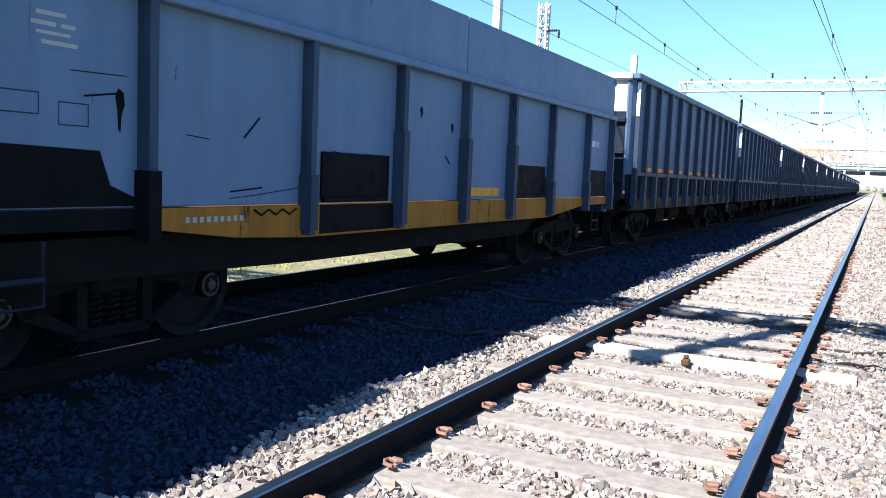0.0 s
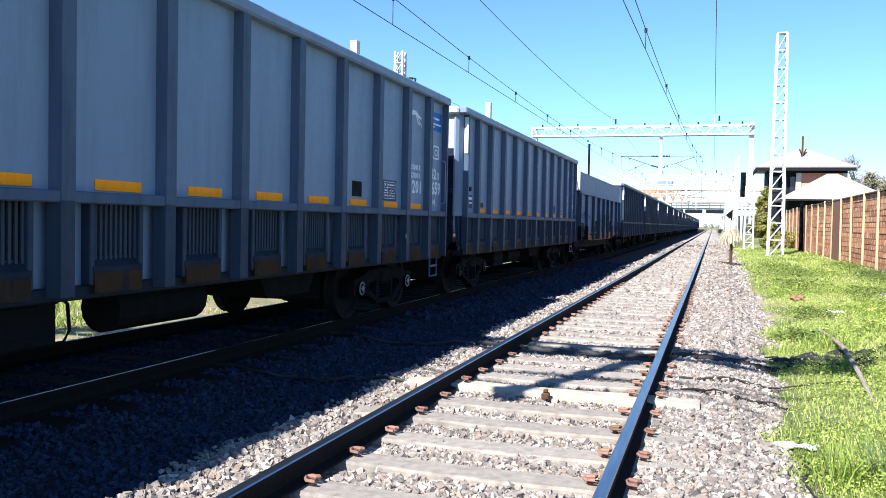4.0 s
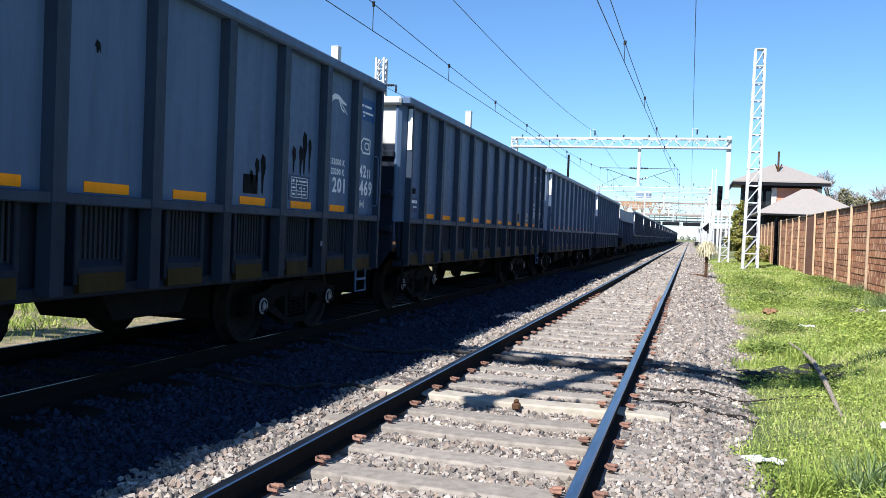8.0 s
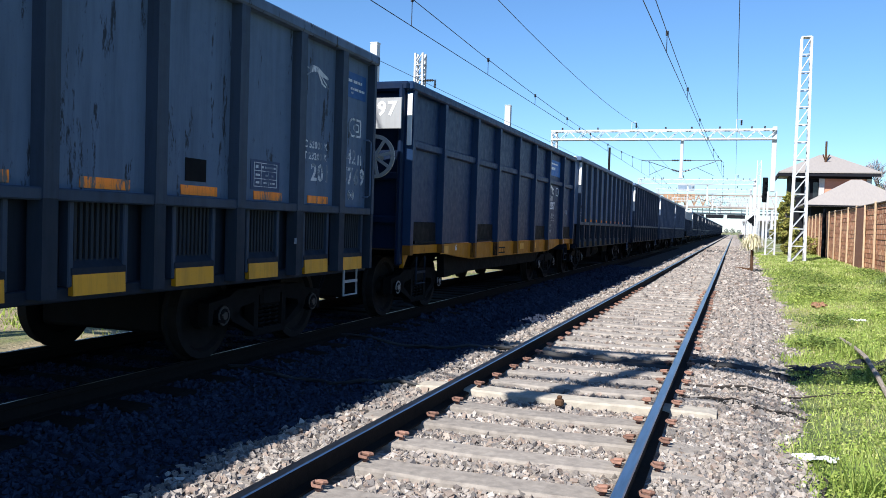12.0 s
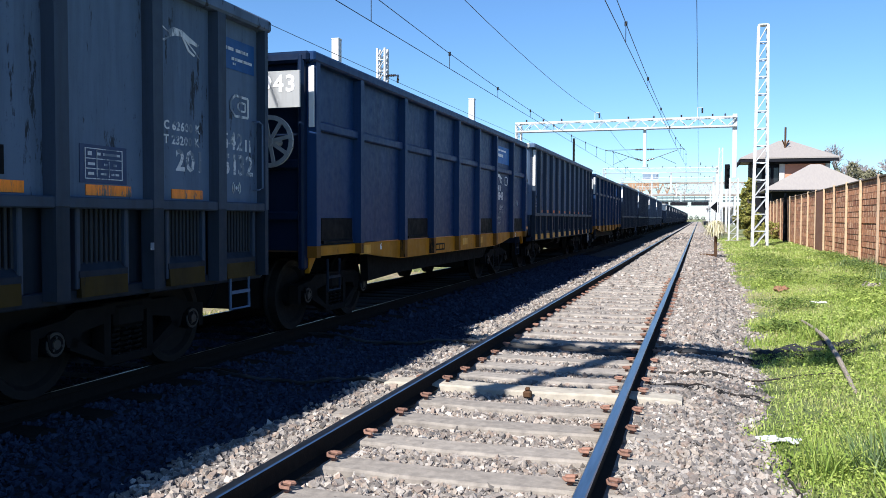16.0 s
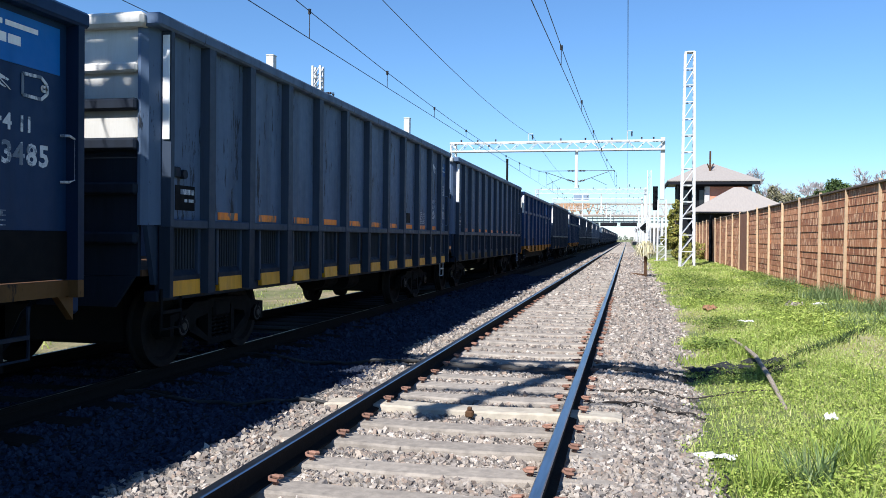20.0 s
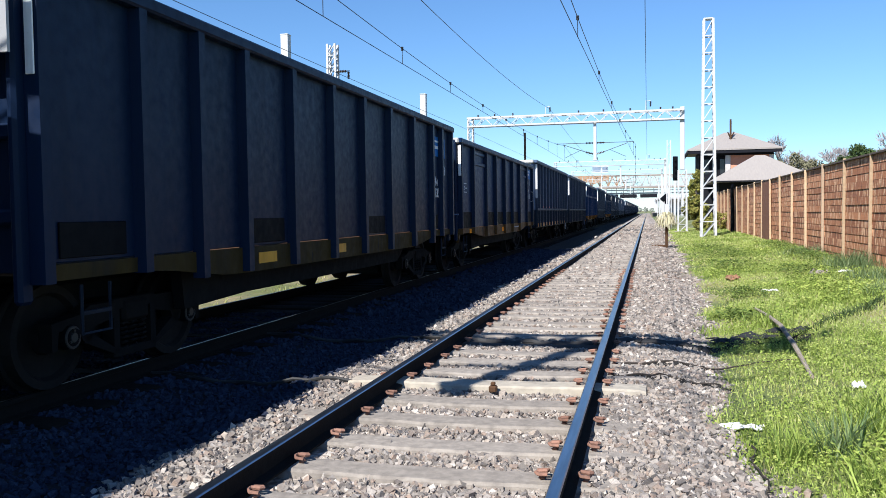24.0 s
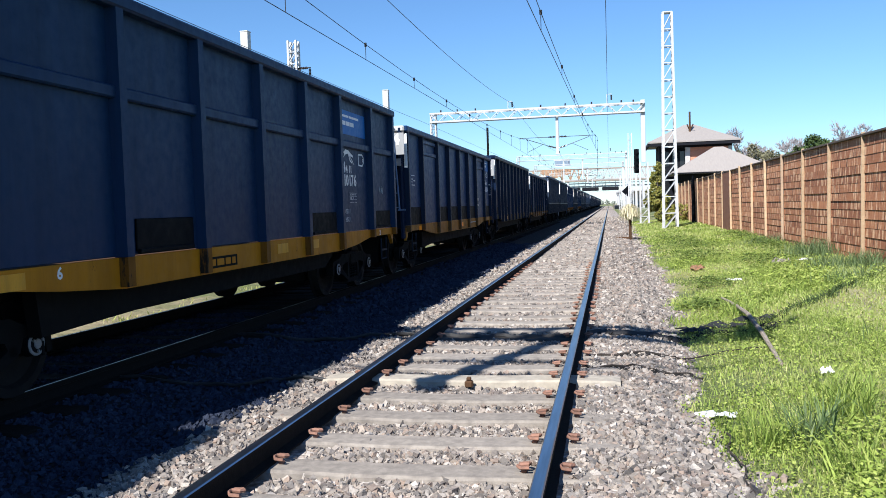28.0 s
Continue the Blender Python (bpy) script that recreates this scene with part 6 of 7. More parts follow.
for i, (x, y) in enumerate(((4.2, 92), (4.4, 101), (4.3, 120), (3.5, 126), (4.6, 131), (4.4, 145), (3.7, 152), (4.5, 158), (5.2, 168), (4.4, 175), (3.8, 183), (4.6, 190), (5.4, 197))):
    p = tagged(new("line_post"), "slim white steel line post beside the track", "post", "white posts beside the track")
    p.location = (x, y, 0)
    part("shaft", Shape().beam((0, 0, -0.2), (0, 0, 5.5 + (i * 37 % 5) * 0.6), 0.16), MAST, p)
    part("foot", Shape().box(-0.25, -0.25, -0.3, 0.25, 0.25, 0.0), CONCRETE, p)

# ---- trees and bushes ----
BARK = plain("grey_bark", (0.16, 0.13, 0.115), 0.95, 0, (0.10, 0.085, 0.075), 6, 0.5)
TWIG = plain("pale_twigs", (0.30, 0.275, 0.28), 0.95, 0, (0.22, 0.20, 0.205), 2, 0)
LEAVES = island_tones("dark_leaves", [(0.03, 0.055, 0.014), (0.05, 0.085, 0.02), (0.075, 0.11, 0.03), (0.04, 0.06, 0.02)], 0.7, 30, 0)
OLIVE = island_tones("olive_leaves", [(0.17, 0.165, 0.10), (0.21, 0.20, 0.12), (0.15, 0.145, 0.085), (0.24, 0.22, 0.14)], 0.8, 30, 0)
# pale grey-green: distance haze is mixed into the leaf colour
HAZE_LEAVES = island_tones("haze_pale_leaves", [(0.26, 0.28, 0.24), (0.32, 0.33, 0.29), (0.22, 0.24, 0.21)], 0.8, 30, 0)
SHRUB = island_tones("yellow_green_leaves", [(0.20, 0.21, 0.04), (0.29, 0.27, 0.06), (0.14, 0.16, 0.03), (0.36, 0.31, 0.09)], 0.7, 30, 0)


def bare_tree(x, y, tall, seed):
    r = random.Random(seed)
    root = tagged(new("bare_tree"), "leafless winter tree with fine pale twigs", "tree", "bare trees behind the fence")
    root.location = (x, y, 0)
    trunk, twigs = Shape(), Shape()

    def grow(p, d, length, rad, depth):
        q = p + d * length
        mid = p.lerp(q, 0.5) + Vector((r.uniform(-1, 1), r.uniform(-1, 1), r.uniform(-0.3, 0.3))) * length * 0.08
        (trunk if depth > 2 else twigs).path([p, mid, q], [max(rad * k, 0.024) for k in (1, 0.85, 0.65)], 5 if depth > 2 else 3)
        if depth:
            for k in range(r.choice((2, 3, 3)) + (depth < 3)):
                e = (d + Vector((r.uniform(-1, 1), r.uniform(-1, 1), r.uniform(-0.25, 0.75))) * 0.75).normalized()
                grow(p.lerp(q, r.uniform(0.55, 1.0)), e, length * r.uniform(0.6, 0.8), rad * 0.58, depth - 1)
    grow(Vector((0, 0, -0.3)), Vector((0, 0, 1)), tall * 0.34, tall * 0.025, 6)
    part("trunk", trunk, BARK, root)
    part("crown", twigs, TWIG, root)


def leaf_cloud(count, blobs, size, seed):
    """Many small leaves round uneven clumps (x, y, z, radius)."""
    rr = np.random.default_rng(seed)
    share = np.array([b[3] ** 2 for b in blobs])
    pick = rr.choice(len(blobs), count, p=share / share.sum())
    c = np.array(blobs)[pick]
    d = rr.normal(size=(count, 3))
    d /= np.linalg.norm(d, axis=1, keepdims=True)
    lump = 0.75 + 0.3 * np.sin(d[:, :1] * 5 + pick[:, None]) * np.cos(d[:, 2:] * 4 + pick[:, None])
    p = c[:, :3] + d * c[:, 3:4] * lump * rr.uniform(0.55, 1.05, (count, 1)) ** 0.5
    u = rr.normal(size=(count, 3))
    u /= np.linalg.norm(u, axis=1, keepdims=True)
    w = np.cross(u, rr.normal(size=(count, 3)))
    w /= np.linalg.norm(w, axis=1, keepdims=True)
    s = size * rr.uniform(0.6, 1.4, (count, 1))
    v = np.stack([p - u * s, p + w * s * 0.45, p + u * s, p - w * s * 0.45], 1).reshape(-1, 3)
    return v, np.arange(4 * count).reshape(-1, 4)


def leafy(name, label, x, y, blobs, count, size, mat, seed, trunk):
    root = tagged(new(name), label, "tree" if "tree" in name else "bush")
    root.location = (x, y, 0)
    t = Shape().path([(0, 0, -0.3), (0.1, 0.05, trunk * 0.5), (0, 0, trunk)], [0.05 * trunk, 0.04 * trunk, 0.03 * trunk], 7)
    for bx, by, bz, _ in blobs:
        t.path([(0, 0, trunk * 0.7), (bx * 0.5, by * 0.5, (trunk + bz) * 0.5), (bx, by, bz)], [0.025 * trunk, 0.018 * trunk, 0.008 * trunk], 5)
    part("trunk", t, BARK, root)
    v, f = leaf_cloud(count, blobs, size, seed)
    part("crown", big_mesh("crown", v, f, mat), None, root)


for x, y, h, k in ((17.0, 104, 10.4, 3), (19.5, 112, 10.6, 5), (22.0, 100, 10.2, 8), (24.5, 104, 11.2, 13), (27.0, 98, 11.0, 21), (29.5, 102, 11.8, 55), (20.5, 126, 11.4, 34), (32.0, 100, 12.0, 89), (35, 104, 12.5, 7),
                   (38, 100, 12.5, 11)):
    bare_tree(x, y, h, k)
leafy("evergreen_tree", "dark green round-headed tree behind the fence", 20.6, 84, [(0, 0, 5.6, 1.8), (1.5, 0.3, 5.4, 1.5), (-1.6, 0, 5.0, 1.3), (0.4, 0.5, 6.3, 1.1), (2.4, 0, 4.6, 1.2)], 5200, 0.16, LEAVES, 4, 4.0)
leafy("olive_tree", "brownish olive-leaved tree behind the house", 17.4, 96, [(0, 0, 5.4, 2.1), (1.9, 0, 4.9, 1.8), (-1.9, 0, 5.0, 1.7), (3.2, 0.4, 4.2, 1.3)], 5200, 0.17, OLIVE, 6, 3.6)
leafy("shrub", "tall yellow-green shrub beside the lattice masts", 4.85, 66, [(0, 0, 2.1, 0.8), (0.1, 0.3, 3.2, 0.7), (-0.3, 0, 1.2, 0.8), (0.3, 0, 4.0, 0.5), (0.4, 0.2, 1.3, 0.8)], 4800, 0.12, SHRUB, 9, 2.4)
leafy("shrub", "green shrub at the foot of the mast", 5.0, 56, [(0, 0, 0.5, 0.8), (0.8, 0.3, 0.6, 0.8), (-0.4, 0.2, 0.4, 0.5)], 2400, 0.08, SHRUB, 10, 0.5)
for k in range(14):
    x = -90 + k * 15.0
    leafy("far_tree", "trees at the end of the line, haze in their leaf colour", x, 640 + (k * 53 % 40), [(0, 0, 2.0, 2.4), (4.6, 0, 1.6, 2.0), (-4.6, 0, 1.8, 2.2)], 900, 0.4, HAZE_LEAVES, 30 + k, 3.0)


# ---- grass ----
GRASS = island_tones("grass_blades", [(0.302, 0.387, 0.083), (0.370, 0.483, 0.112), (0.504, 0.596, 0.167), (0.622, 0.677, 0.260), (0.370, 0.449, 0.103), (0.773, 0.707, 0.369)], 0.6, 20, 0, thin=0.35)
WEED = island_tones("weed_leaves", [(0.213, 0.286, 0.056), (0.362, 0.478, 0.095), (0.262, 0.351, 0.066), (0.527, 0.621, 0.152), (0.428, 0.525, 0.117), (0.584, 0.621, 0.193)], 0.8, 20, 0, 0.12, thin=0.35)
STRAW = island_tones("half_dry_grass", [(0.392, 0.410, 0.115), (0.530, 0.509, 0.207), (0.323, 0.397, 0.092), (0.599, 0.584, 0.300)], 0.8, 20, 0, thin=0.35)
DRY = island_tones("dry_grass", [(0.60, 0.53, 0.34), (0.70, 0.63, 0.44), (0.50, 0.47, 0.26), (0.74, 0.68, 0.50)], 0.8, 20, 0)


def blades(name, label, p, high, wide, lean, mat, seed, kind="stuff", parent=None, ground=None):
    rr = np.random.default_rng(seed)
    n = len(p)
    a = rr.uniform(0, math.tau, n)
    side = np.stack([np.cos(a), np.sin(a), np.zeros(n)], 1) * (wide * rr.uniform(0.6, 1.3, n))[:, None]
    b = a + rr.uniform(0.8, 2.4, n)
    h = high * rr.uniform(0.5, 1.35, n)
    bend = np.stack([np.cos(b), np.sin(b), np.zeros(n)], 1) * (h * lean * rr.uniform(0.3, 1.3, n))[:, None]
    z = np.array([ground(x, y) for x, y in p]) if ground else np.zeros(n)
    base = np.concatenate([p, z[:, None] - 0.01], 1)
    up = np.stack([np.zeros(n), np.zeros(n), h], 1)
    v = np.stack([base - side, base + side, base + side * 0.75 + up * 0.6 + bend * 0.4, base - side * 0.75 + up * 0.6 + bend * 0.4, base + up + bend], 1).reshape(-1, 3)
    i = 5 * np.arange(n)[:, None]
    f = np.concatenate([i + np.array([[0, 1, 2]]), i + np.array([[0, 2, 3]]), i + np.array([[3, 2, 4]])])
    ob = new(name, big_mesh(name, v, f, mat))
    ob.parent = parent
    return tagged(ob, label, "grass", kind=kind) if not parent else ob


def patch(x, y):
    """Where the bank is lush (high) or short and pale (low)."""
    return noise.noise((x * 0.55, y * 0.4, 2)) + 0.6 * noise.noise((x * 1.6, y * 1.3, 9)) + 0.25 * noise.noise((x * 4.5, y * 4.0, 5))


def turf(x0, x1, y0, y1, count, seed, thin=0.0):
    """Points of the bank, thinner at its ragged edge, each with how lush it is there."""
    rr = np.random.default_rng(seed)
    p = np.stack([rr.uniform(x0, x1, count), rr.uniform(y0, y1, count)], 1)
    if x0 > 0:
        inside = p[:, 0] - np.array([edge_of_grass(y) + 0.45 * noise.noise((1.3, y * 0.9, 3)) for y in p[:, 1]])
        keep = inside > -0.35 + 0.75 * rr.random(count) ** 0.7
    else:
        keep = p[:, 0] < -6.6
    clump = np.array([noise.noise((x * 0.9, y * 0.9, 12)) for x, y in p]) > thin - 0.9 + rr.random(count) * 0.7
    p = p[keep & clump]
    return p, np.array([patch(x, y) for x, y in p]) + 0.25 * rr.normal(size=len(p))


RANK = island_tones("rank_weed_leaves", [(0.102, 0.162, 0.036), (0.180, 0.252, 0.054), (0.072, 0.120, 0.030), (0.288, 0.360, 0.084), (0.132, 0.198, 0.048)], 0.7, 20, 0, 0.2, thin=0.3)
REED = island_tones("bluish_reed_grass", [(0.143, 0.224, 0.087), (0.224, 0.310, 0.137), (0.093, 0.149, 0.050), (0.335, 0.410, 0.212)], 0.6, 20, 0, 0.2, thin=0.35)
LUSH = island_tones("lush_grass_blades", [(0.221, 0.321, 0.065), (0.324, 0.435, 0.089), (0.424, 0.522, 0.109), (0.170, 0.253, 0.054), (0.543, 0.606, 0.152)], 0.6, 20, 0, 0.2, thin=0.35)
for x0, x1, y0, y1, count, high, wide, seed in ((1.5, 6.3, 3.8, 11, 90000, 0.062, 0.0048, 1), (1.6, 6.3, 11, 24, 80000, 0.075, 0.0075, 3), (2.3, 6.4, 24, 66, 50000, 0.10, 0.018, 5)):
    p, lush = turf(x0, x1, y0, y1, count, seed)
    tall = high * np.clip(0.85 + 0.5 * lush, 0.4, 1.15 if y0 < 10 else 1.4)
    for mat, m in ((STRAW, lush < -0.42), (GRASS, (lush >= -0.42) & (lush < 0.32)), (LUSH, lush >= 0.32)):
        blades("grass", {"half_dry_grass": "short yellowish grass on the bank", "grass_blades": "bright green grass on the bank beside the ballast", "lush_grass_blades": "taller dark green grass on the bank"}[mat.name], p[m], tall[m], wide, 0.6, mat, seed + 1, ground=ground_height)
p, lush = turf(1.5, 6.3, -7, 3.8, 16000, 17)
blades("grass", "short green grass on the bank", p, 0.07, 0.012, 0.6, GRASS, 18, ground=ground_height)
p, lush = turf(-19, -6.6, 2, 36, 44000, 7, 0.85)
blades("grass", "dry green grass beyond the freight train", p, 0.09, 0.012, 0.9, STRAW, 8, ground=ground_height)
for k, (cx, cy) in enumerate(((-8.6, 5.2), (-9.4, 7.4), (-8.9, 10.3), (-10.8, 12.0), (-9.6, 15.2), (-11.5, 18.0), (-10.2, 21.5), (-12.6, 25.0))):
    rr = np.random.default_rng(140 + k)
    p = np.stack([cx + 0.5 * rr.normal(size=420), cy + 0.6 * rr.normal(size=420)], 1)
    blades("grass_tuft", "clump of green weeds beyond the freight train", p, 0.12, 0.014, 0.9, WEED, 150 + k, "stuff", None, ground_height)
# blades in dark leaf colour stand in for the furrow's shaded side
rr = np.random.default_rng(91)
fy = rr.uniform(10.1, 15.2, 1600)
p = np.stack([np.array([furrow(y) for y in fy]) - 0.05 + 0.1 * rr.normal(size=1600), fy], 1)
blades("grass", "grass coloured dark for the shade in a furrow", p, 0.10, 0.007, 0.9, LEAVES, 92, ground=ground_height)
for k, (cx, cy, rad, n, h) in enumerate(((2.62, 5.0, 0.2, 90, 0.24), (3.35, 5.3, 0.3, 160, 0.26), (3.0, 6.6, 0.3, 120, 0.22), (4.3, 8.4, 0.4, 200, 0.24), (5.6, 17.5, 0.7, 400, 0.26),
                                          (5.2, 14.6, 0.6, 260, 0.24), (2.9, 11.2, 0.3, 160, 0.24), (3.9, 4.6, 0.35, 160, 0.28), (5.9, 26, 0.8, 400, 0.3), (4.9, 6.3, 0.4, 180, 0.26),
                                          (2.24, 5.55, 0.14, 90, 0.26), (2.55, 5.65, 0.16, 110, 0.28), (2.9, 6.1, 0.18, 130, 0.28), (6.0, 20.5, 0.7, 900, 0.36), (6.05, 16.6, 0.5, 500, 0.3))):
    rr = np.random.default_rng(60 + k)
    p = np.stack([cx + rad * 0.5 * rr.normal(size=n), cy + rad * 0.5 * rr.normal(size=n)], 1)
    blades("grass_tuft", "taller tuft of long green grass", p, h, 0.0055, 0.9, REED if k % 2 or cx > 5 else LUSH, 70 + k, "stuff", None, ground_height)


def weeds(name, p, size, seed, ground, mat=WEED, label="low broad-leaved green weeds among the grass"):
    """Low broad leaves lying over the bank."""
    rr = np.random.default_rng(seed)
    n = len(p)
    a = rr.uniform(0, math.tau, n)
    s = size * rr.uniform(0.35, 1.5, n)
    d = np.stack([np.cos(a), np.sin(a), rr.uniform(-0.1, 0.7, n)], 1) * s[:, None]
    w = np.stack([-np.sin(a), np.cos(a), rr.uniform(-0.3, 0.3, n)], 1) * (s * 0.5)[:, None]
    z = np.array([ground(x, y) for x, y in p]) + rr.uniform(0.01, 0.08, n)
    b = np.concatenate([p, z[:, None]], 1)
    v = np.stack([b, b + d * 0.5 + w, b + d, b + d * 0.5 - w], 1).reshape(-1, 3)
    return tagged(new(name, big_mesh(name, v, np.arange(4 * n).reshape(-1, 4), mat)), label, "weeds", kind="stuff")


p, lush = turf(1.7, 6.2, 3.8, 10, 60000, 21, 0.1)
weeds("weeds", p[lush > -0.45], 0.019, 22, ground_height)
p, lush = turf(1.9, 6.2, 10, 34, 56000, 23, 0.1)
weeds("weeds", p[lush > -0.4], 0.023, 24, ground_height)
p, lush = turf(2.3, 6.2, 3.6, 9.0, 52000, 25, 0.1)
weeds("weeds", p[(lush + (p[:, 0] - 3.0) * 0.4 - (p[:, 1] - 5) * 0.35) > 0.15], 0.026, 26, lambda x, y: ground_height(x, y) + 0.05)
p, lush = turf(2.6, 6.2, 12, 34, 30000, 27, 0.1)
weeds("weeds", p[lush > 0.45], 0.042, 28, lambda x, y: ground_height(x, y) + 0.06)
rr = np.random.default_rng(29)                   # rank weeds in heaps by the mast's foot, along the fence and round the litter
for k, (cx, cy, rx, ry, high, count) in enumerate(((3.7, 27.5, 0.9, 3.0, 0.24, 2600), (3.4, 22.5, 0.6, 2.0, 0.18, 1500), (5.7, 24.0, 0.5, 3.5, 0.26, 2400), (5.8, 30.0, 0.5, 4.0, 0.28, 2000), (4.7, 19.5, 0.6, 1.3, 0.16, 1300),
                                                    (3.0, 15.6, 0.4, 0.8, 0.14, 800), (2.6, 12.4, 0.35, 0.5, 0.12, 700), (5.3, 8.2, 0.5, 0.6, 0.16, 1200), (4.4, 5.6, 0.5, 0.5, 0.16, 1500), (3.5, 32.0, 0.8, 3.0, 0.24, 1600))):
    p = np.stack([cx + rx * 0.6 * rr.normal(size=count), cy + ry * 0.6 * rr.normal(size=count)], 1)
    p = p[p[:, 0] < 6.15]
    weeds("weeds", p, 0.026 if cy < 10 else 0.04, 160 + k, lambda x, y: ground_height(x, y) + high * max(0.0, 1 - ((x - cx) / (1.6 * rx)) ** 2 - ((y - cy) / (1.6 * ry)) ** 2) * (0.45 + 0.5 * noise.noise((x * 7, y * 7, 4))), RANK, "heap of rank dark green broad-leaved weeds")

plume = tagged(new("pampas_grass"), "pale straw-coloured clump of drooping dry grass on the post", "plant")
plume.location = (2.1, 35.6, 0.95)
r = random.Random(5)
droop = Shape()
for k in range(420):
    a, out, up = r.uniform(0, math.tau), r.uniform(0.15, 0.54), r.uniform(0.02, 0.38)
    c, s_, w = math.cos(a), math.sin(a), r.uniform(0.006, 0.012)
    line = [(0.0, 0.0), (out * 0.4, up), (out * 0.75, up * 0.8), (out, up * 0.8 - r.uniform(0.15, 0.42))]
    verts = [(c * d + e * w * -s_, s_ * d + e * w * c, h) for d, h in line for e in (-1, 1)]
    droop.put(verts, [(0, 1, 3, 2), (2, 3, 5, 4), (4, 5, 7, 6)])
part("blades", droop, DRY, plume)

# ---- litter and loose things ----
PAPER = plain("white_plastic", (0.78, 0.78, 0.78), 0.6, 0, (0.62, 0.62, 0.63), 20, 0.3)
PINK = plain("pink_plastic", (0.42, 0.34, 0.38), 0.6)
RED = plain("orange_rag", (0.33, 0.17, 0.09), 0.9, 0, (0.12, 0.08, 0.05), 18, 0.4)
DRIFT = plain("grey_driftwood", (0.36, 0.31, 0.25), 0.95, 0, (0.17, 0.14, 0.11), 14, 0.5, 0, (6, 0.6, 6))
DARK_BARK = plain("dark_brown_bark", (0.045, 0.036, 0.03), 0.95, 0, (0.03, 0.025, 0.022), 20, 0.5)
CABLE = plain("black_cable", (0.02, 0.02, 0.021), 0.6)


def crumpled(name, label, x, y, sx, sy, sz, mat, seed, category="litter"):
    r = random.Random(seed)
    nx, ny = 9, 7
    verts = [((i / (nx - 1) - 0.5) * sx * (1 + 0.25 * r.uniform(-1, 1)), (j / (ny - 1) - 0.5) * sy * (1 + 0.3 * r.uniform(-1, 1)), sz * r.random() * (0.4 if i in (0, nx - 1) or j in (0, ny - 1) else 1)) for j in range(ny) for i in range(nx)]
    faces = [(j * nx + i, j * nx + i + 1, (j + 1) * nx + i + 1, (j + 1) * nx + i) for j in range(ny - 1) for i in range(nx - 1)]
    ob = new(name, Shape().put(verts, faces).data(name, mat))
    m = ob.modifiers.new("thick", "SOLIDIFY")
    m.thickness = 0.006
    z = max(ground_height(x, y), bed_height(x, y) if x < edge_of_grass(y) + 0.1 else -9)
    ob.matrix_basis = pose(x, y, z + 0.02, 0, 0, r.uniform(-30, 30))
    tagged(ob, label, category)


crumpled("plastic_bag", "flat white plastic bag on the ballast edge", 1.99, 6.28, 0.30, 0.14, 0.035, PAPER, 1)
crumpled("paper_scrap", "small crumpled white paper in the grass", 3.05, 7.4, 0.10, 0.09, 0.06, PAPER, 2)
crumpled("rag", "small orange rag lying in the grass", 3.09, 18.5, 0.28, 0.2, 0.14, RED, 3)
crumpled("plastic_bag", "greyish pink plastic bag lying in the grass", 4.93, 19.0, 0.34, 0.26, 0.13, PINK, 4)
crumpled("paper_scrap", "white paper sheet lying in the grass", 5.45, 19.0, 0.34, 0.2, 0.06, PAPER, 5)
crumpled("paper_scrap", "white paper sheet lying in the grass", 3.5, 15.9, 0.26, 0.12, 0.04, PAPER, 8)
crumpled("plastic_bag", "white plastic sheet below the fence", 5.75, 14.7, 0.2, 0.36, 0.08, PAPER, 9)
crumpled("plastic_bag", "white plastic sheet below the fence", 6.0, 14.4, 0.3, 0.16, 0.06, PAPER, 10)
for x, y, sx, sy, k in ((2.25, 10.25, 0.35, 0.22, 6), (2.65, 10.45, 0.5, 0.3, 7), (3.0, 10.75, 0.42, 0.26, 11), (3.25, 10.6, 0.3, 0.2, 12)):
    crumpled("rag", "black rag lying in the furrow under the pole", x, y, sx, sy, 0.06, CABLE, k)
ob = new("lying_pole", Shape().path([(2.87, 12.7, -0.08), (2.88, 11.4, -0.03), (2.86, 10.3, 0.0), (2.83, 9.2, -0.05), (2.78, 7.9, -0.15)], [0.016, 0.022, 0.026, 0.026, 0.018], 8).data("lying_pole", DRIFT))
tagged(ob, "weathered grey wooden pole lying in the grass", "pole")
for pts, r in (((1.0, 8.25), (1.5, 8.32), (1.95, 8.45), (2.4, 8.7), (2.9, 8.72)), 0.013), (((1.0, 7.6), (1.35, 7.66), (1.75, 7.62), (2.05, 7.72)), 0.012), (((2.02, 5.85), (2.0, 5.4), (2.03, 5.0), (1.96, 4.6)), 0.008):
    tw, line = random.Random(len(pts) * 7 + int(r * 1000)), []
    for (ax, ay), (bx, by) in zip(pts, pts[1:]):
        line += [(ax + (bx - ax) * k / 4 + tw.uniform(-0.02, 0.02), ay + (by - ay) * k / 4 + tw.uniform(-0.025, 0.025)) for k in range(4)]
    twig = Shape().path([(x, y, max(ground_height(x, y), bed_height(x, y) if x < edge_of_grass(y) else -9) + 0.035 + tw.uniform(-0.012, 0.015)) for x, y in line], [r * (1.1 - 0.6 * k / len(line)) for k in range(len(line))], 6)
    tagged(new("twig", twig.data("twig", DARK_BARK)), "thin dark dead branch on the ballast edge", "twig")
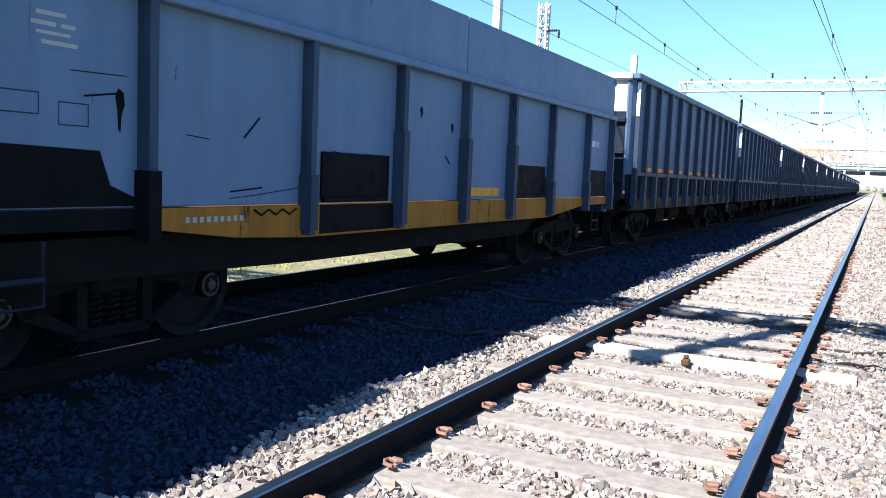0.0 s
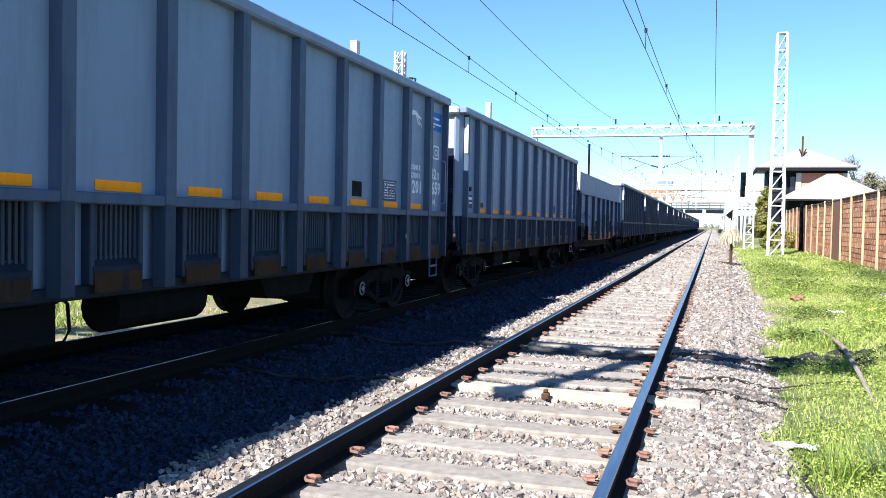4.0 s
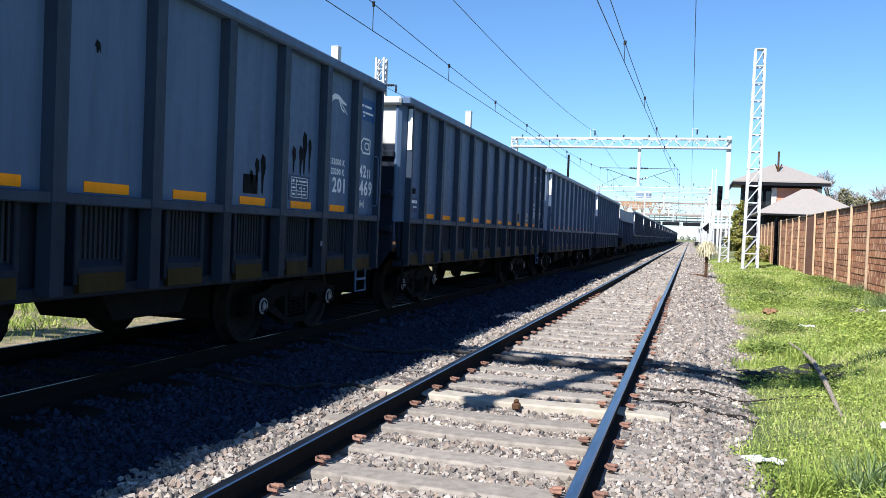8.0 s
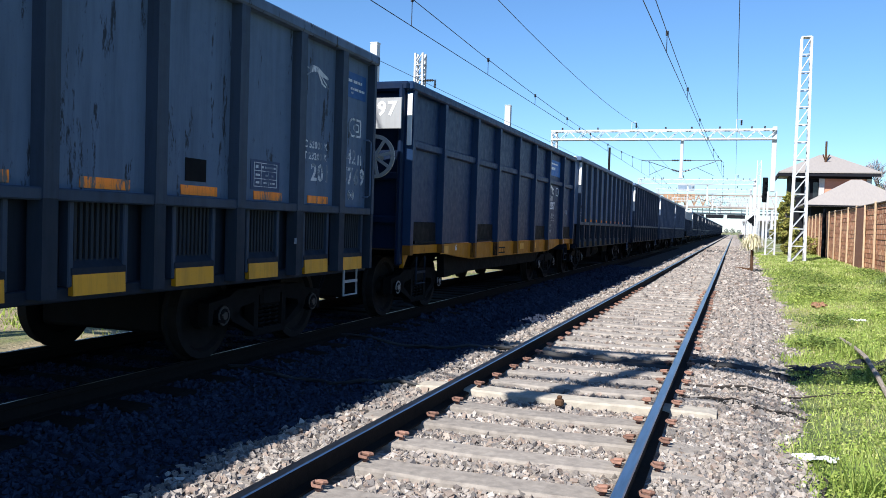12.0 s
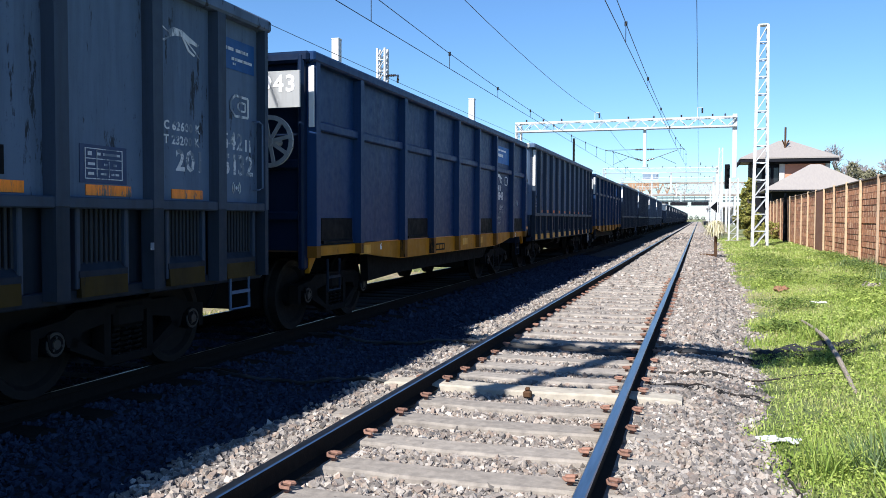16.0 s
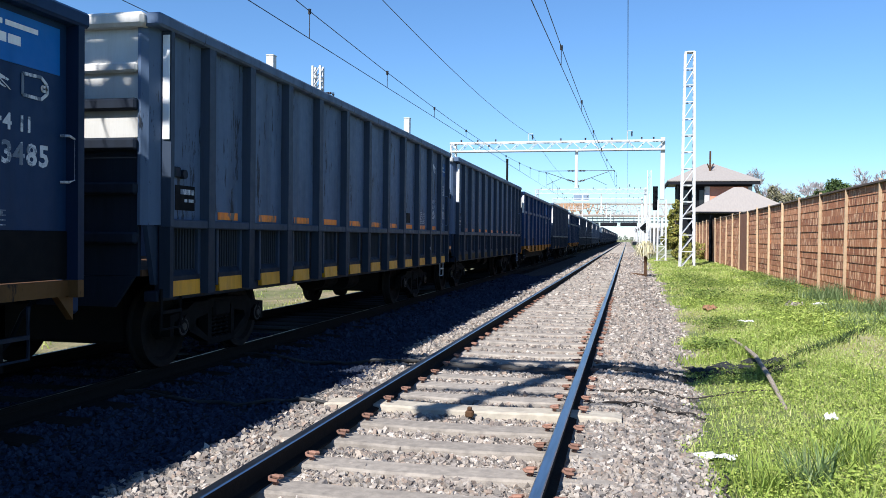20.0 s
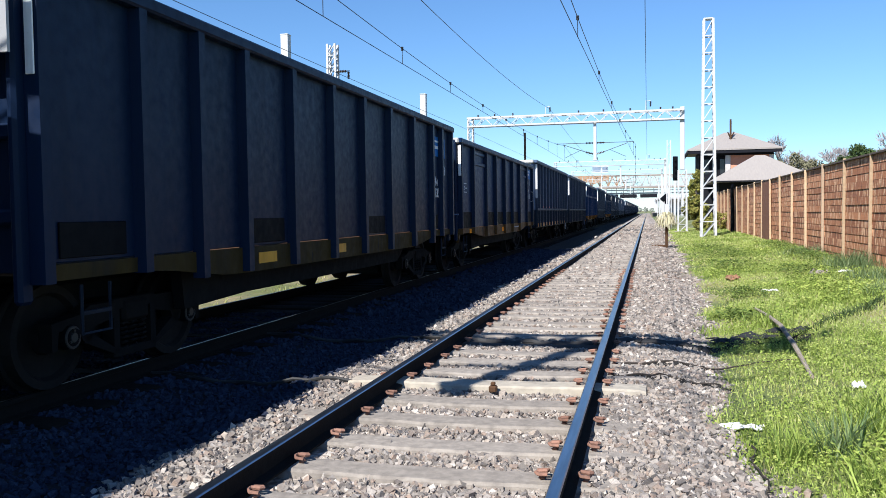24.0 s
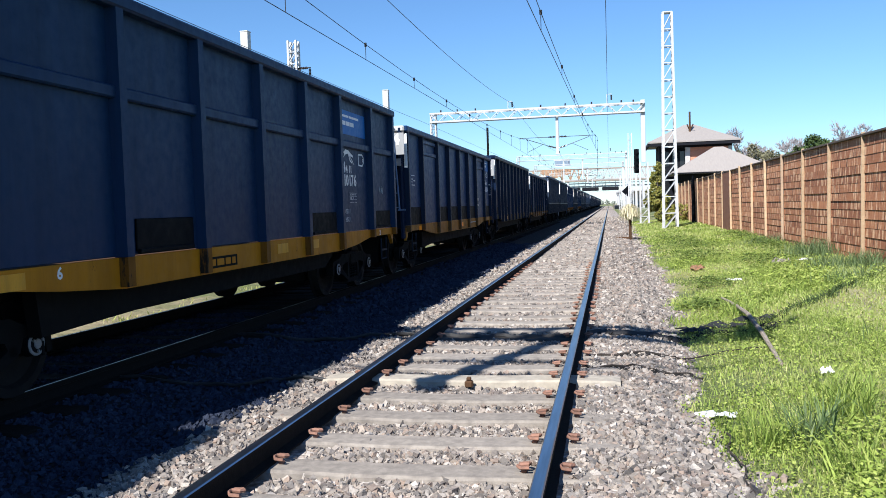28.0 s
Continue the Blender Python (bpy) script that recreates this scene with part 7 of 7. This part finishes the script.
# first two: cables; last four: black strips added to deepen the beam's shadow
for y, x0, x1, r in ((9.55, -3.5, -0.95, 0.024), (6.95, -3.4, -1.3, 0.02), (9.56, -0.78, 0.78, 0.05), (9.64, -0.78, 0.78, 0.035), (9.62, 0.98, 2.5, 0.055), (9.72, 0.98, 2.3, 0.035)):
    bury = 0.035 if x0 < -1 else 0.02
    pts = [(x0 + (x1 - x0) * k / 14, y + 0.035 * math.sin(k * 1.3) + (0.16 * k / 14 if x0 > 0 else 0), bed_height(x0 + (x1 - x0) * k / 14, y) + bury + 0.012 * math.sin(k * 2.1)) for k in range(15)]
    tagged(new("cable", Shape().path(pts, r, 7).data("cable", CABLE)), "black cable or added dark strip across the ballast", "cable")
BLACK_RUBBLE = island_tones("black_rubble_stone", [(0.02, 0.02, 0.021), (0.035, 0.034, 0.034), (0.014, 0.014, 0.015), (0.06, 0.056, 0.052)], 0.9, 70, 0.5, 0.2)
loose_stones("rubble", 0.98, 3.15, 9.5, 10.15, 1500, (0.02, 0.045), BLACK_RUBBLE, lambda x, y: max(ground_height(x, y), bed_height(x, y) if x < edge_of_grass(y) + 0.1 else -9),
             lambda x, y: np.abs(y - 9.66 - 0.13 * (x - 1) - 0.05 * np.sin(6 * x)) < 0.09 + 0.05 * np.sin(11 * x))["label"] = "black rubble and rags across the ballast edge"
loose_stones("rubble", 1.0, 2.4, 7.5, 8.75, 2000, (0.018, 0.034), BLACK_RUBBLE, bed_height,
             lambda x, y: (np.abs(y - 8.27 - 0.28 * np.maximum(0, x - 1.4)) < 0.05) | (np.abs(y - 7.62) < 0.05))["label"] = "dark rubble along a dead branch"
tagged(new("timber_piece", Shape().box(-1.6, 6.95, -0.22, -1.37, 7.02, -0.165, 0.012).data("timber_piece", CLEAN_CONCRETE)), "pale timber piece at the sleeper's end", "timber")
tagged(new("iron_stub", Shape().box(0.0, 6.76, -0.16, 0.07, 6.83, -0.10, 0.012).box(0.015, 6.775, -0.10, 0.055, 6.815, -0.07, 0.008).data("iron_stub", RUSTY)), "small rusty iron block on the sleeper", "iron block")


# ---- what moves ----
def motions():
    """The train runs at one speed; its wheels roll."""
    steps = [i / 10 for i in range(281)]
    for w, y in WAGONS:
        walk(w, [(t, pose(TRACK_X, y + SPEED * t, 0)) for t in (0, 4, 8, 12, 16, 20, 24, 28)])
        for c in list(w.children):
            if c.name.startswith("wheelset"):
                x, yy, z = c.location
                walk(c, [(t, pose(x, yy, z, -math.degrees(SPEED * t / WHEEL_R) % 360)) for t in steps])


motions()
